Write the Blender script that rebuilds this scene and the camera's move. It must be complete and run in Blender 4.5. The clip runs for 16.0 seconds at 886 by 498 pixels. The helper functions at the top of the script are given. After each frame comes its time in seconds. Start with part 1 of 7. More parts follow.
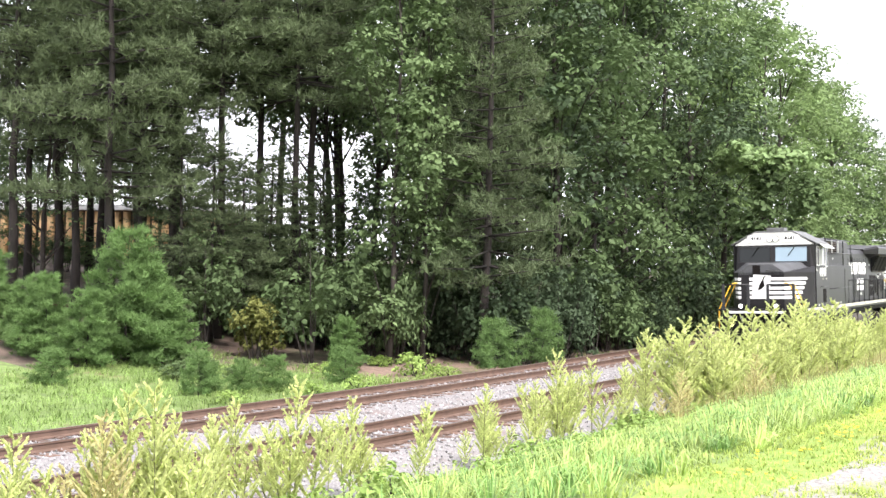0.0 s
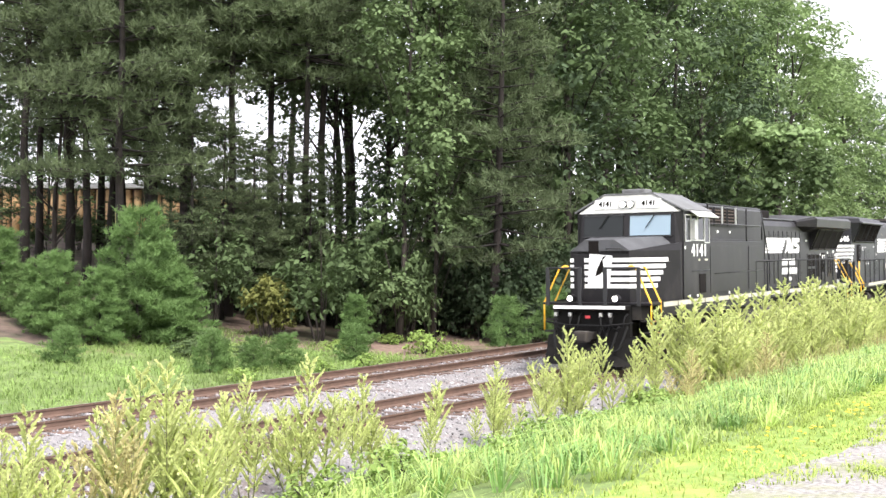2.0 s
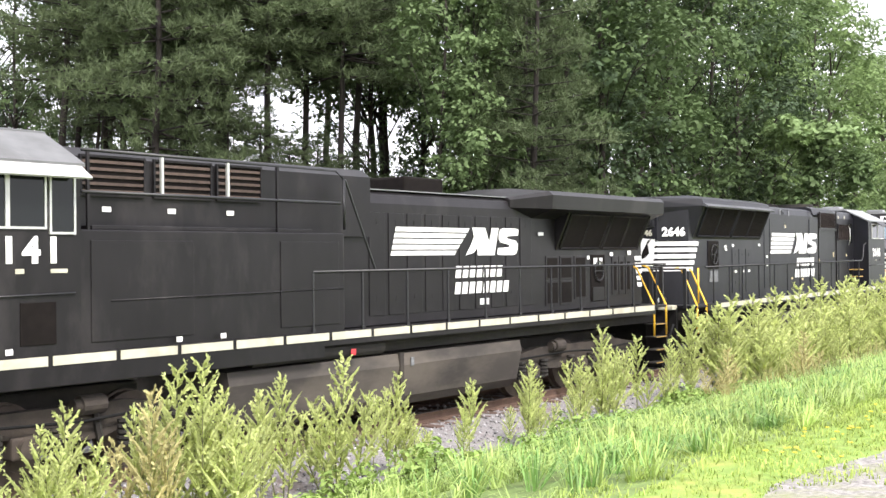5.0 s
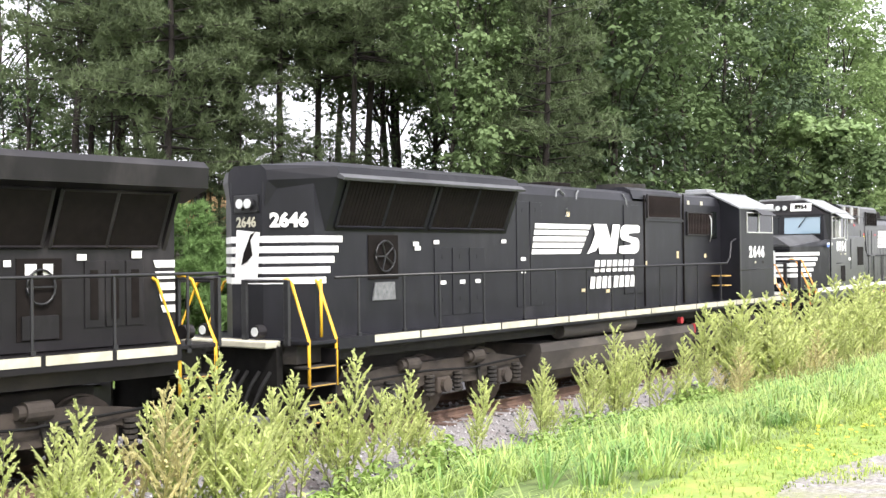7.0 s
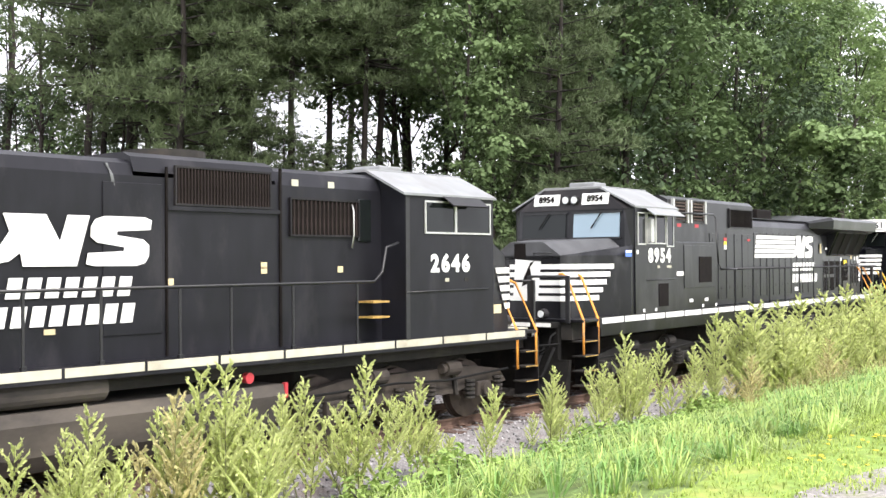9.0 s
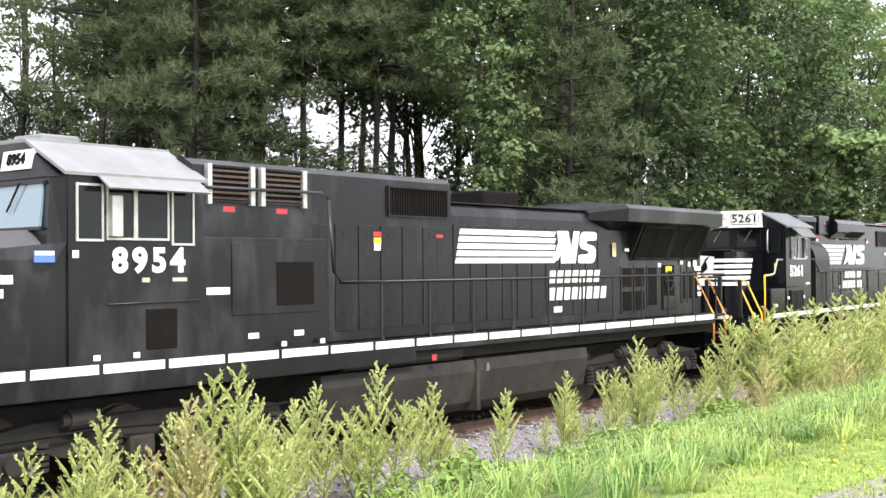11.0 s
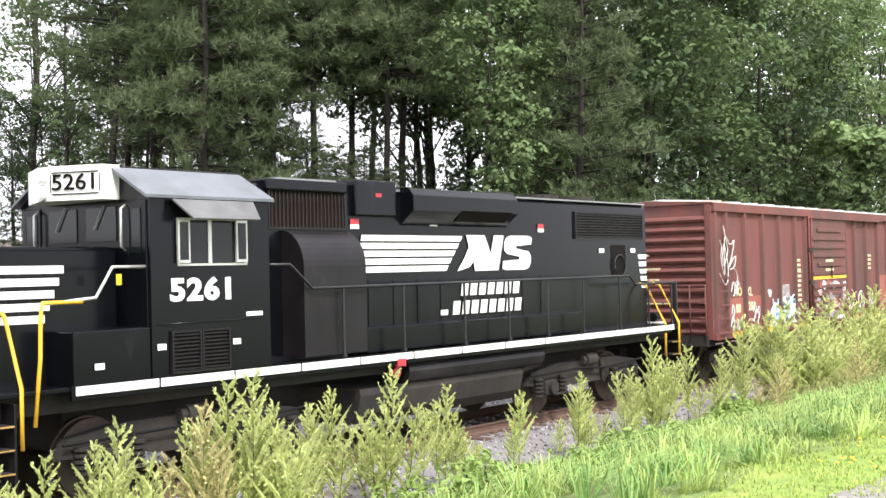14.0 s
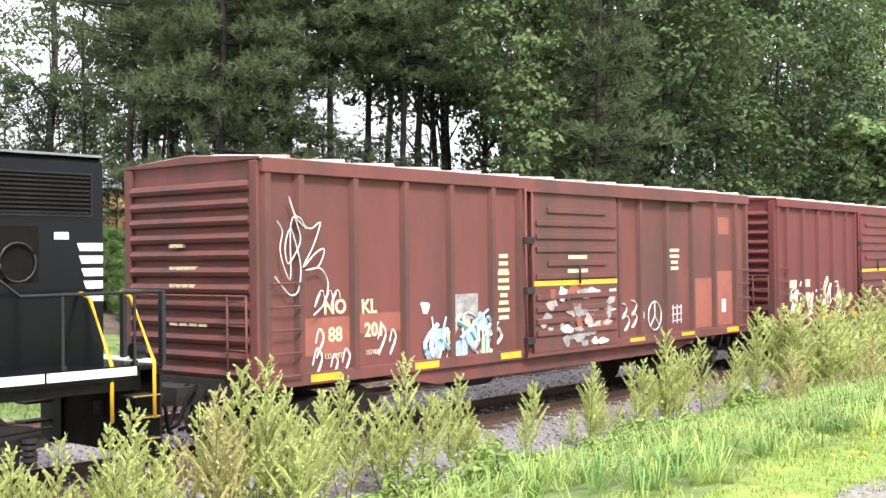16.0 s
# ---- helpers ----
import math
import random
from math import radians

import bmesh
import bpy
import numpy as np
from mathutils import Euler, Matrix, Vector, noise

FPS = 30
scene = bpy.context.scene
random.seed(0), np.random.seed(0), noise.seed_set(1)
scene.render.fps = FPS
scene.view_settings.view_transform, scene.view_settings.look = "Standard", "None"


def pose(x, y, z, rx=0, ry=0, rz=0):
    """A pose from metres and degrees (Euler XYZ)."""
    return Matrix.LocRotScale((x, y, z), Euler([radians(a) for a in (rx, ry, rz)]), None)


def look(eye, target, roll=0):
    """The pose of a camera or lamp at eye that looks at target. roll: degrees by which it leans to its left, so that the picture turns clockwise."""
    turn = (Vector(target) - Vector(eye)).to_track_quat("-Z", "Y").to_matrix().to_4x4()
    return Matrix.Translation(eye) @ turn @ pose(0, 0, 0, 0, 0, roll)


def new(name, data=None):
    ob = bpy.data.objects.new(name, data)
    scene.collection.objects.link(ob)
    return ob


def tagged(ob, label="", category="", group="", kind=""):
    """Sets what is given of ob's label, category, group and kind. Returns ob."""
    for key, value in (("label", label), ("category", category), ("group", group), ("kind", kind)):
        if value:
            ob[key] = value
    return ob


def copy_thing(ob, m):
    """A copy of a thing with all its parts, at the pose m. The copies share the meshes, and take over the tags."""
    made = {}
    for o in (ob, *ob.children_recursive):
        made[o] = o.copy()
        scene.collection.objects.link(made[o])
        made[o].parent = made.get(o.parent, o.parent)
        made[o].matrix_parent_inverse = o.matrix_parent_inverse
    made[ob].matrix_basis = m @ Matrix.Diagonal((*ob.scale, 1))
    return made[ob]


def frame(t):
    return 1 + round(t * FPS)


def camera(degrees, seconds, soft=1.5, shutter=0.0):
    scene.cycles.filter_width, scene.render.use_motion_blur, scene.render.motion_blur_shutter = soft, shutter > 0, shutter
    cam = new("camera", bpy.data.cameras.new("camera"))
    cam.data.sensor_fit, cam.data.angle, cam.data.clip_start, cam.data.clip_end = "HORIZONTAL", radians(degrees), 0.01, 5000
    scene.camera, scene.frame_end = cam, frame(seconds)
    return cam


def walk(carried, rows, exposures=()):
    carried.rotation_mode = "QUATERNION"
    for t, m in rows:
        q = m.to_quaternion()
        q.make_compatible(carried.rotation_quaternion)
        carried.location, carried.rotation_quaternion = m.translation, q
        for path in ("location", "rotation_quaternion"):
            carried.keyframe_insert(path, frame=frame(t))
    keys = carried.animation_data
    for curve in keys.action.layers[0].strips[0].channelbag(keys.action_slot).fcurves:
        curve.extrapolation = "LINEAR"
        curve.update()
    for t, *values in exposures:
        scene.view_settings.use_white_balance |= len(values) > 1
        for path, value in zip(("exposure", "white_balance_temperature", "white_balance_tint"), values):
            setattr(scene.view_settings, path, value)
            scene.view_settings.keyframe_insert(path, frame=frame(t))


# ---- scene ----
cam = camera(41.15, 16.0)
EYE = Vector((0.0, 0.0, 2.861))


def aim(yaw, pitch, roll):
    """Pose of the hand-held camera at its one standpoint, from yaw (to the left), pitch (up) and lean, in degrees."""
    y, p = radians(yaw), radians(pitch)
    way = Vector((-math.sin(y) * math.cos(p), math.cos(y) * math.cos(p), math.sin(p)))
    return look(EYE, EYE + way, roll)


# seconds, yaw, pitch, lean
TURNS = [(0, 0.010, 1.161, 0.798), (0.5, -0.107, 1.245, 0.653), (1, 0.083, 0.945, 0.835), (1.5, 0.270, 0.349, 0.783),
         (2, 0.505, 0.086, 0.760), (2.5, 0.798, 0.048, 0.420), (3, 1.058, -0.028, 0.425), (3.5, 1.389, 0.016, 0.440),
         (4, 1.654, 0.077, 0.638), (6.5, 2.681, -0.158, 0.734), (7, 2.761, -0.114, 0.725), (7.5, 2.979, -0.076, 0.654),
         (8, 3.046, 0.004, 0.980), (8.5, 3.175, 0.160, 1.016), (9, 3.283, 0.244, 0.979), (11.5, 4.066, 0.534, 0.710),
         (12, 4.213, 0.584, 0.460), (12.5, 4.215, 0.547, 0.216), (13, 4.357, 0.545, 0.169), (13.5, 4.492, 0.538, 0.078),
         (14, 4.459, 0.575, 0.036), (14.5, 4.555, 0.506, 0.004), (15, 4.782, 0.425, 0.169), (15.5, 5.030, 0.263, 0.536),
         (16, 5.170, 0.013, 0.808)]
EXPOSURES = [(0, 1.28), (2.5, 1.1), (4, 1.03), (7, 1.1), (9, 0.98), (12.3, 0.88), (13.6, 0.96), (16.0, 0.95)]
walk(cam, [(t, aim(a, b, c)) for t, a, b, c in TURNS], EXPOSURES)

# ---- light: bright hazy overcast, a veiled sun high behind the camera ----
SUN_EL, SUN_AZ = radians(52), radians(150)      # elevation; azimuth clockwise from +y
world = bpy.data.worlds.new("world")
scene.world = world
world.use_nodes = True
wn, wl = world.node_tree.nodes, world.node_tree.links
sky = wn.new("ShaderNodeTexSky")
sky.sky_type, sky.sun_disc = "NISHITA", False
sky.sun_elevation, sky.sun_rotation = SUN_EL, SUN_AZ
sky.dust_density, sky.air_density = 4.0, 1.0
haze = wn.new("ShaderNodeMix")
haze.data_type = "RGBA"
haze.inputs[0].default_value = 0.8
haze.inputs[7].default_value = (11.75, 11.7, 12.6, 1)
wl.new(sky.outputs[0], haze.inputs[6])
wl.new(haze.outputs[2], wn["Background"].inputs[0])
wn["Background"].inputs[1].default_value = 0.11
sun = new("sun", bpy.data.lights.new("sun", "SUN"))
sun.data.energy, sun.data.angle, sun.data.color = 3.0, radians(12), (1.0, 0.945, 0.9)
sun_dir = Vector((math.sin(SUN_AZ) * math.cos(SUN_EL), math.cos(SUN_AZ) * math.cos(SUN_EL), math.sin(SUN_EL)))
sun.matrix_world = look(sun_dir * 100, (0, 0, 0))


# ---- materials ----
def material(name, color, rough=0.8, metal=0.0, vary=0.25, scale=6.0, bump=0.0, bump_scale=60.0, dirt=None, dirt_amount=0.0,
             dirt_scale=1.2, stretch=(1, 1, 1), random_by=None, spread=0.28, glow=0.0, leaf=0.0, spec=0.5):
    """Base colour broken up at two scales, optional stains, relief, per-piece variation, leaf translucency."""
    m = bpy.data.materials.new(name)
    m.use_nodes = True
    n, l = m.node_tree.nodes, m.node_tree.links
    b = n["Principled BSDF"]
    b.inputs["Roughness"].default_value, b.inputs["Metallic"].default_value = rough, metal
    b.inputs["Specular IOR Level"].default_value = spec
    co = n.new("ShaderNodeTexCoord")
    mp = n.new("ShaderNodeMapping")
    mp.inputs[3].default_value = stretch
    l.new(co.outputs["Object"], mp.inputs[0])
    t1 = n.new("ShaderNodeTexNoise")
    t1.inputs["Scale"].default_value, t1.inputs["Detail"].default_value = scale, 6
    l.new(mp.outputs[0], t1.inputs["Vector"])
    ramp = n.new("ShaderNodeMapRange")
    ramp.inputs[1].default_value, ramp.inputs[2].default_value = 0.3, 0.7
    ramp.inputs[3].default_value, ramp.inputs[4].default_value = 1 - vary, 1 + vary
    l.new(t1.outputs[0], ramp.inputs[0])
    value = ramp.outputs[0]
    if random_by:
        if random_by == "island":
            r = n.new("ShaderNodeNewGeometry").outputs["Random Per Island"]
        else:
            r = n.new("ShaderNodeObjectInfo").outputs["Random"]
        rr = n.new("ShaderNodeMapRange")
        rr.inputs[3].default_value, rr.inputs[4].default_value = 1 - spread, 1 + spread
        l.new(r, rr.inputs[0])
        mul = n.new("ShaderNodeMath")
        mul.operation = "MULTIPLY"
        l.new(value, mul.inputs[0])
        l.new(rr.outputs[0], mul.inputs[1])
        value = mul.outputs[0]
    mix = n.new("ShaderNodeVectorMath")
    mix.operation = "SCALE"
    mix.inputs[0].default_value = color
    l.new(value, mix.inputs["Scale"])
    out = mix.outputs[0]
    if dirt:
        t2 = n.new("ShaderNodeTexNoise")
        t2.inputs["Scale"].default_value, t2.inputs["Detail"].default_value = dirt_scale, 8
        t2.inputs["Roughness"].default_value = 0.65
        l.new(mp.outputs[0], t2.inputs["Vector"])
        r2 = n.new("ShaderNodeMapRange")
        r2.inputs[1].default_value, r2.inputs[2].default_value = 0.62 - dirt_amount * 0.35, 0.8 - dirt_amount * 0.25
        l.new(t2.outputs[0], r2.inputs[0])
        dm = n.new("ShaderNodeMix")
        dm.data_type = "RGBA"
        dm.inputs[7].default_value = (*dirt, 1)
        l.new(r2.outputs[0], dm.inputs[0])
        l.new(out, dm.inputs[6])
        out = dm.outputs[2]
    l.new(out, b.inputs["Base Color"])
    if bump:
        t3 = n.new("ShaderNodeTexNoise")
        t3.inputs["Scale"].default_value, t3.inputs["Detail"].default_value = bump_scale, 4
        l.new(mp.outputs[0], t3.inputs["Vector"])
        bp = n.new("ShaderNodeBump")
        bp.inputs["Strength"].default_value, bp.inputs["Distance"].default_value = bump, 0.02
        l.new(t3.outputs[0], bp.inputs["Height"])
        l.new(bp.outputs[0], b.inputs["Normal"])
    if glow:
        b.inputs["Emission Color"].default_value = (*color, 1)
        b.inputs["Emission Strength"].default_value = glow
    if leaf:
        tr = n.new("ShaderNodeBsdfTranslucent")
        l.new(out, tr.inputs[0])
        ms = n.new("ShaderNodeMixShader")
        ms.inputs[0].default_value = leaf
        l.new(b.outputs[0], ms.inputs[1])
        l.new(tr.outputs[0], ms.inputs[2])
        l.new(ms.outputs[0], n["Material Output"].inputs[0])
    return m


BLACK = material("black_paint", (0.0108, 0.0096, 0.0108), 0.42, vary=0.25, scale=2.2, bump=0.03, dirt=(0.032, 0.0285, 0.0295), dirt_amount=0.3, dirt_scale=0.8, stretch=(1.3, 1, 0.55), spec=0.25)
BLACK_DUSTY = material("dusty_black_paint", (0.0105, 0.0104, 0.0138), 0.44, vary=0.3, scale=2.0, bump=0.03, dirt=(0.033, 0.031, 0.035), dirt_amount=0.26, dirt_scale=0.8, stretch=(1.3, 1, 0.55), spec=0.25)
BLACK_NEW = material("glossy_black_paint", (0.0036, 0.004, 0.0058), 0.2, vary=0.2, scale=2, bump=0.015, dirt=(0.011, 0.0112, 0.014), dirt_amount=0.12, stretch=(1.6, 1, 0.5), spec=0.22)
BLACK_CLEAN = material("fresh_black_paint", (0.0082, 0.0082, 0.0102), 0.3, vary=0.35, scale=2, bump=0.03, dirt=(0.045, 0.045, 0.05), dirt_amount=0.36, dirt_scale=0.9, stretch=(1.3, 1, 0.5), spec=0.32)
GRILLE = material("dark_grille", (0.0085, 0.0066, 0.006), 0.8, vary=0.25, scale=8, spec=0.12)
# flat grey: the sky's sheen on upward black faces is put into the colour
DECK_SHEEN = material("grey_deck_sheen", (0.06, 0.061, 0.066), 0.6, vary=0.2, scale=3, dirt=(0.02, 0.02, 0.02), dirt_amount=0.3)
RUST_DARK = material("grimed_dark_louvre", (0.022, 0.016, 0.015), 0.75, vary=0.3, scale=8, spec=0.15)
RUSTY = material("rust_brown_louvre", (0.075, 0.05, 0.041), 0.7, vary=0.25, scale=8)
WHITE = material("white_paint", (0.78, 0.78, 0.76), 0.5, vary=0.06, scale=3, dirt=(0.45, 0.44, 0.42), dirt_amount=0.12)
OLD_WHITE = material("weathered_white_stripe", (0.47, 0.45, 0.36), 0.6, vary=0.12, scale=4, dirt=(0.3, 0.27, 0.2), dirt_amount=0.3)
ROOF_GREY = material("weathered_grey_roof_paint", (0.12, 0.122, 0.125), 0.65, vary=0.15, scale=3, dirt=(0.08, 0.08, 0.08), dirt_amount=0.35)
# weathered cab roof paint; also colours the painted sky sheen on two hood edges
ROOF_WHITE = material("weathered_white_roof_paint_and_sheen", (0.21, 0.218, 0.225), 0.5, vary=0.12, scale=3, dirt=(0.18, 0.18, 0.18), dirt_amount=0.35)
BROW_WHITE = material("weathered_white_brow_paint", (0.42, 0.42, 0.4), 0.5, vary=0.1, scale=3, dirt=(0.25, 0.25, 0.23), dirt_amount=0.3)
ROOF_BLUE = material("glossy_grey_cab_roof", (0.11, 0.125, 0.14), 0.28, vary=0.15, scale=3, dirt=(0.06, 0.065, 0.07), dirt_amount=0.3)
YELLOW = material("yellow_handrail_paint", (0.72, 0.42, 0.03), 0.45, vary=0.1, scale=8)
ORANGE = material("worn_orange_handrail_paint", (0.72, 0.3, 0.05), 0.5, vary=0.15, scale=8, dirt=(0.4, 0.3, 0.2), dirt_amount=0.2)
RAILGREY = material("dull_black_handrail", (0.014, 0.014, 0.016), 0.45, vary=0.2, scale=10)
UNDER = material("grimy_underframe", (0.018, 0.016, 0.014), 0.85, vary=0.3, scale=4, bump=0.2, bump_scale=25, dirt=(0.04, 0.032, 0.025), dirt_amount=0.4)
TRUCK = material("brown_grimed_steel", (0.034, 0.027, 0.022), 0.85, vary=0.3, scale=5, bump=0.25, bump_scale=30, dirt=(0.06, 0.046, 0.036), dirt_amount=0.4)
TANK = material("dusty_tank", (0.04, 0.034, 0.03), 0.75, vary=0.2, scale=2.5, bump=0.05, dirt=(0.1, 0.085, 0.07), dirt_amount=0.5, stretch=(0.4, 1, 1))
WHEEL = material("worn_steel_wheel", (0.09, 0.07, 0.06), 0.6, 0.5, vary=0.25, scale=6)
GLASS_BLUE = material("tinted_windshield", (0.19, 0.27, 0.33), 0.06, vary=0.05, scale=1, spec=1.0)
GLASS_DARK = material("dark_cab_glass", (0.008, 0.01, 0.01), 0.08, vary=0.1, scale=1, spec=0.3)
ALU = material("aluminium_window_frame", (0.55, 0.55, 0.53), 0.4, 0.6, vary=0.1, scale=8)
LAMP = material("lit_headlight", (1.0, 0.97, 0.88), 0.2, glow=2.5)
PILOT = material("grimy_black_pilot", (0.009, 0.0085, 0.008), 0.8, vary=0.3, scale=5, bump=0.2, dirt=(0.025, 0.02, 0.017), dirt_amount=0.3, spec=0.15)
LENS = material("unlit_headlight_lens", (0.6, 0.62, 0.62), 0.15, vary=0.1)
WORN_EDGE = material("worn_yellow_step_edge", (0.4, 0.25, 0.07), 0.6, vary=0.3, scale=15)
SCUFF = material("pale_scuffed_paint", (0.14, 0.145, 0.15), 0.8, vary=0.3, scale=14)
RED = material("red_tag", (0.42, 0.035, 0.045), 0.5, vary=0.1)
TAGYELLOW = material("yellow_warning_decal", (0.75, 0.62, 0.03), 0.5, vary=0.05)
TAGTAN = material("faded_decal", (0.6, 0.5, 0.3), 0.6, vary=0.15)
BLUE = material("blue_tag", (0.1, 0.2, 0.6), 0.5, vary=0.05)
HOSE = material("rubber_hose", (0.007, 0.007, 0.007), 0.75, spec=0.2)
BOXRED = material("weathered_boxcar_red", (0.15, 0.047, 0.04), 0.75, vary=0.16, scale=1.4, bump=0.06, bump_scale=20, dirt=(0.082, 0.04, 0.034), dirt_amount=0.55, dirt_scale=0.9, stretch=(1, 1, 0.3))
BOXRED2 = material("darker_boxcar_red", (0.14, 0.03, 0.03), 0.75, vary=0.16, scale=1.4, bump=0.06, bump_scale=20, dirt=(0.09, 0.04, 0.035), dirt_amount=0.4, dirt_scale=1.1, stretch=(1, 1, 0.35))
BOXPATCH = material("repainted_red_patch", (0.28, 0.09, 0.065), 0.7, vary=0.12, scale=3)
BOXROOF = material("galvanised_roof", (0.55, 0.54, 0.52), 0.5, 0.2, vary=0.15, scale=2, dirt=(0.3, 0.17, 0.13), dirt_amount=0.4)
CREAM = material("faded_cream_lettering", (0.62, 0.54, 0.34), 0.7, vary=0.2, scale=12)
CHALK = material("white_spray_paint", (0.62, 0.6, 0.58), 0.7, vary=0.2, scale=10)
GRAF_BLUE = material("pale_blue_spray_paint", (0.32, 0.5, 0.6), 0.7, vary=0.25, scale=6)
GRAF_GREEN = material("pale_green_spray_paint", (0.42, 0.52, 0.3), 0.7, vary=0.25, scale=6)
GRAF_PALE = material("faded_pink_grey_spray_paint", (0.42, 0.33, 0.3), 0.7, vary=0.3, scale=9)
GRAF_GREY = material("grey_spray_paint", (0.3, 0.28, 0.28), 0.7, vary=0.4, scale=7)
YELBAR = material("yellow_reflector", (0.75, 0.4, 0.03), 0.5, vary=0.1)

RAIL = material("rusty_rail", (0.115, 0.07, 0.052), 0.75, vary=0.2, scale=5, bump=0.1)
RAILHEAD = material("polished_rail_head", (0.2, 0.17, 0.16), 0.4, 0.6, vary=0.2, scale=3)
TIE = material("weathered_tie", (0.1, 0.062, 0.048), 0.9, vary=0.35, scale=9, bump=0.4, bump_scale=25, stretch=(1, 0.2, 1), random_by="object")
TIES_FAR = material("weathered_ties_far", (0.1, 0.062, 0.048), 0.9, vary=0.35, scale=9, random_by="island")
BALLAST = material("grey_ballast", (0.2, 0.188, 0.188), 0.95, vary=0.5, scale=28, bump=1.0, bump_scale=24, dirt=(0.15, 0.1, 0.085), dirt_amount=0.25, dirt_scale=0.6)
STONE = material("ballast_stone", (0.27, 0.26, 0.265), 0.95, vary=0.2, scale=20, random_by="island", spread=0.55)
SOIL = material("grassy_soil", (0.13, 0.185, 0.055), 0.95, vary=0.35, scale=3.5, bump=0.6, bump_scale=18, dirt=(0.17, 0.13, 0.07), dirt_amount=0.2, dirt_scale=0.7)
LAWN = material("mown_grass", (0.19, 0.28, 0.055), 0.95, vary=0.25, scale=7, bump=0.8, bump_scale=40, dirt=(0.36, 0.34, 0.09), dirt_amount=0.3, dirt_scale=0.9)
LITTER = material("brown_leaf_litter", (0.21, 0.145, 0.115), 0.95, vary=0.35, scale=6, bump=0.7, bump_scale=20, dirt=(0.09, 0.11, 0.04), dirt_amount=0.3, dirt_scale=0.5)
# floor under the trees: shade put into the colour, about half the litter's brightness
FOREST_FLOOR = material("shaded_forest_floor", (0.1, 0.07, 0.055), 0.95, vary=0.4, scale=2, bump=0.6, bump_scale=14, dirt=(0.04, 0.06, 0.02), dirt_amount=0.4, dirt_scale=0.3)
GRAVEL = material("pale_gravel_road", (0.24, 0.225, 0.215), 0.95, vary=0.45, scale=22, bump=0.8, bump_scale=45, dirt=(0.2, 0.22, 0.08), dirt_amount=0.4, dirt_scale=1.4)
BARK = material("dark_bark", (0.035, 0.028, 0.024), 0.95, vary=0.4, scale=5, bump=0.8, bump_scale=18, stretch=(1, 1, 0.25))
PINEBARK = material("pine_bark", (0.023, 0.018, 0.016), 0.95, vary=0.4, scale=5, bump=0.8, bump_scale=14, stretch=(1, 1, 0.35))
LEAF_A = material("mid_green_leaves", (0.1, 0.146, 0.063), 0.55, vary=0.4, scale=0.35, random_by="island", leaf=0.3, spec=0.1, spread=0.11)
LEAF_B = material("light_green_leaves", (0.172, 0.242, 0.1), 0.55, vary=0.4, scale=0.4, random_by="island", leaf=0.35, spec=0.1, spread=0.11)
LEAF_S = material("fresh_green_leaves", (0.125, 0.178, 0.078), 0.55, vary=0.35, scale=0.5, random_by="island", leaf=0.3, spec=0.12, spread=0.12)
LEAF_C = material("dark_green_leaves", (0.068, 0.1, 0.054), 0.5, vary=0.4, scale=0.4, random_by="island", leaf=0.25, spec=0.1, spread=0.11)
LEAF_Y = material("yellowish_leaves", (0.17, 0.18, 0.055), 0.55, vary=0.25, scale=0.6, random_by="island", leaf=0.3, spec=0.15, spread=0.16)
LOWLEAF = material("fresh_weed_leaves", (0.28, 0.39, 0.11), 0.6, vary=0.2, scale=1.0, random_by="island", leaf=0.35, spec=0.25)
VINE = material("top_lit_vine_leaves", (0.2, 0.28, 0.12), 0.5, vary=0.2, scale=0.6, random_by="island", leaf=0.3, spec=0.15, spread=0.16)
NEEDLE = material("pine_needles", (0.094, 0.122, 0.062), 0.6, vary=0.4, scale=0.4, random_by="island", leaf=0.2, spec=0.1, spread=0.11)
NEEDLE_YOUNG = material("young_pine_needles", (0.135, 0.22, 0.075), 0.6, vary=0.2, scale=0.8, random_by="island", leaf=0.25, spec=0.15, spread=0.16)
WEED = material("yellow_green_weed_leaves", (0.56, 0.61, 0.26), 0.7, vary=0.2, scale=2, random_by="island", leaf=0.42, spec=0.2)
WEED_BROWN = material("browning_weed_leaves", (0.56, 0.51, 0.26), 0.7, vary=0.2, scale=2, random_by="island", leaf=0.3, spec=0.2)
WEED_STEM = material("weed_stems", (0.14, 0.15, 0.06), 0.8, vary=0.2, scale=8)
GRASS = material("long_grass_blades", (0.36, 0.465, 0.14), 0.42, vary=0.4, scale=1.1, random_by="island", leaf=0.35, spec=0.45)
GRASS_DEEP = material("deep_green_grass_blades", (0.19, 0.32, 0.095), 0.5, vary=0.35, scale=1.5, random_by="island", leaf=0.3, spec=0.3)
GRASS_CLEARING = material("soft_clearing_grass", (0.22, 0.31, 0.1), 0.6, vary=0.35, scale=0.4, random_by="island", leaf=0.35, spec=0.2)
GRASS_DRY = material("dry_grass_blades", (0.36, 0.32, 0.15), 0.7, vary=0.3, scale=0.5, random_by="island", leaf=0.3, spec=0.2)
GRASS_SHORT = material("short_grass_blades", (0.34, 0.43, 0.11), 0.6, vary=0.25, scale=0.6, random_by="island", leaf=0.35, spec=0.2)
FLOWER = material("yellow_flowers", (0.7, 0.55, 0.03), 0.6, vary=0.15)
WALLTAN = material("tan_wall_panel", (0.5, 0.33, 0.17), 0.8, vary=0.15, scale=2)
# wall behind the panels: the shadow gaps between them are put into this brown
WALLDARK = material("shadow_brown_wall", (0.11, 0.07, 0.05), 0.85, vary=0.2, scale=2)
WALLROOF = material("white_roof_edge", (0.6, 0.6, 0.6), 0.6, vary=0.1)


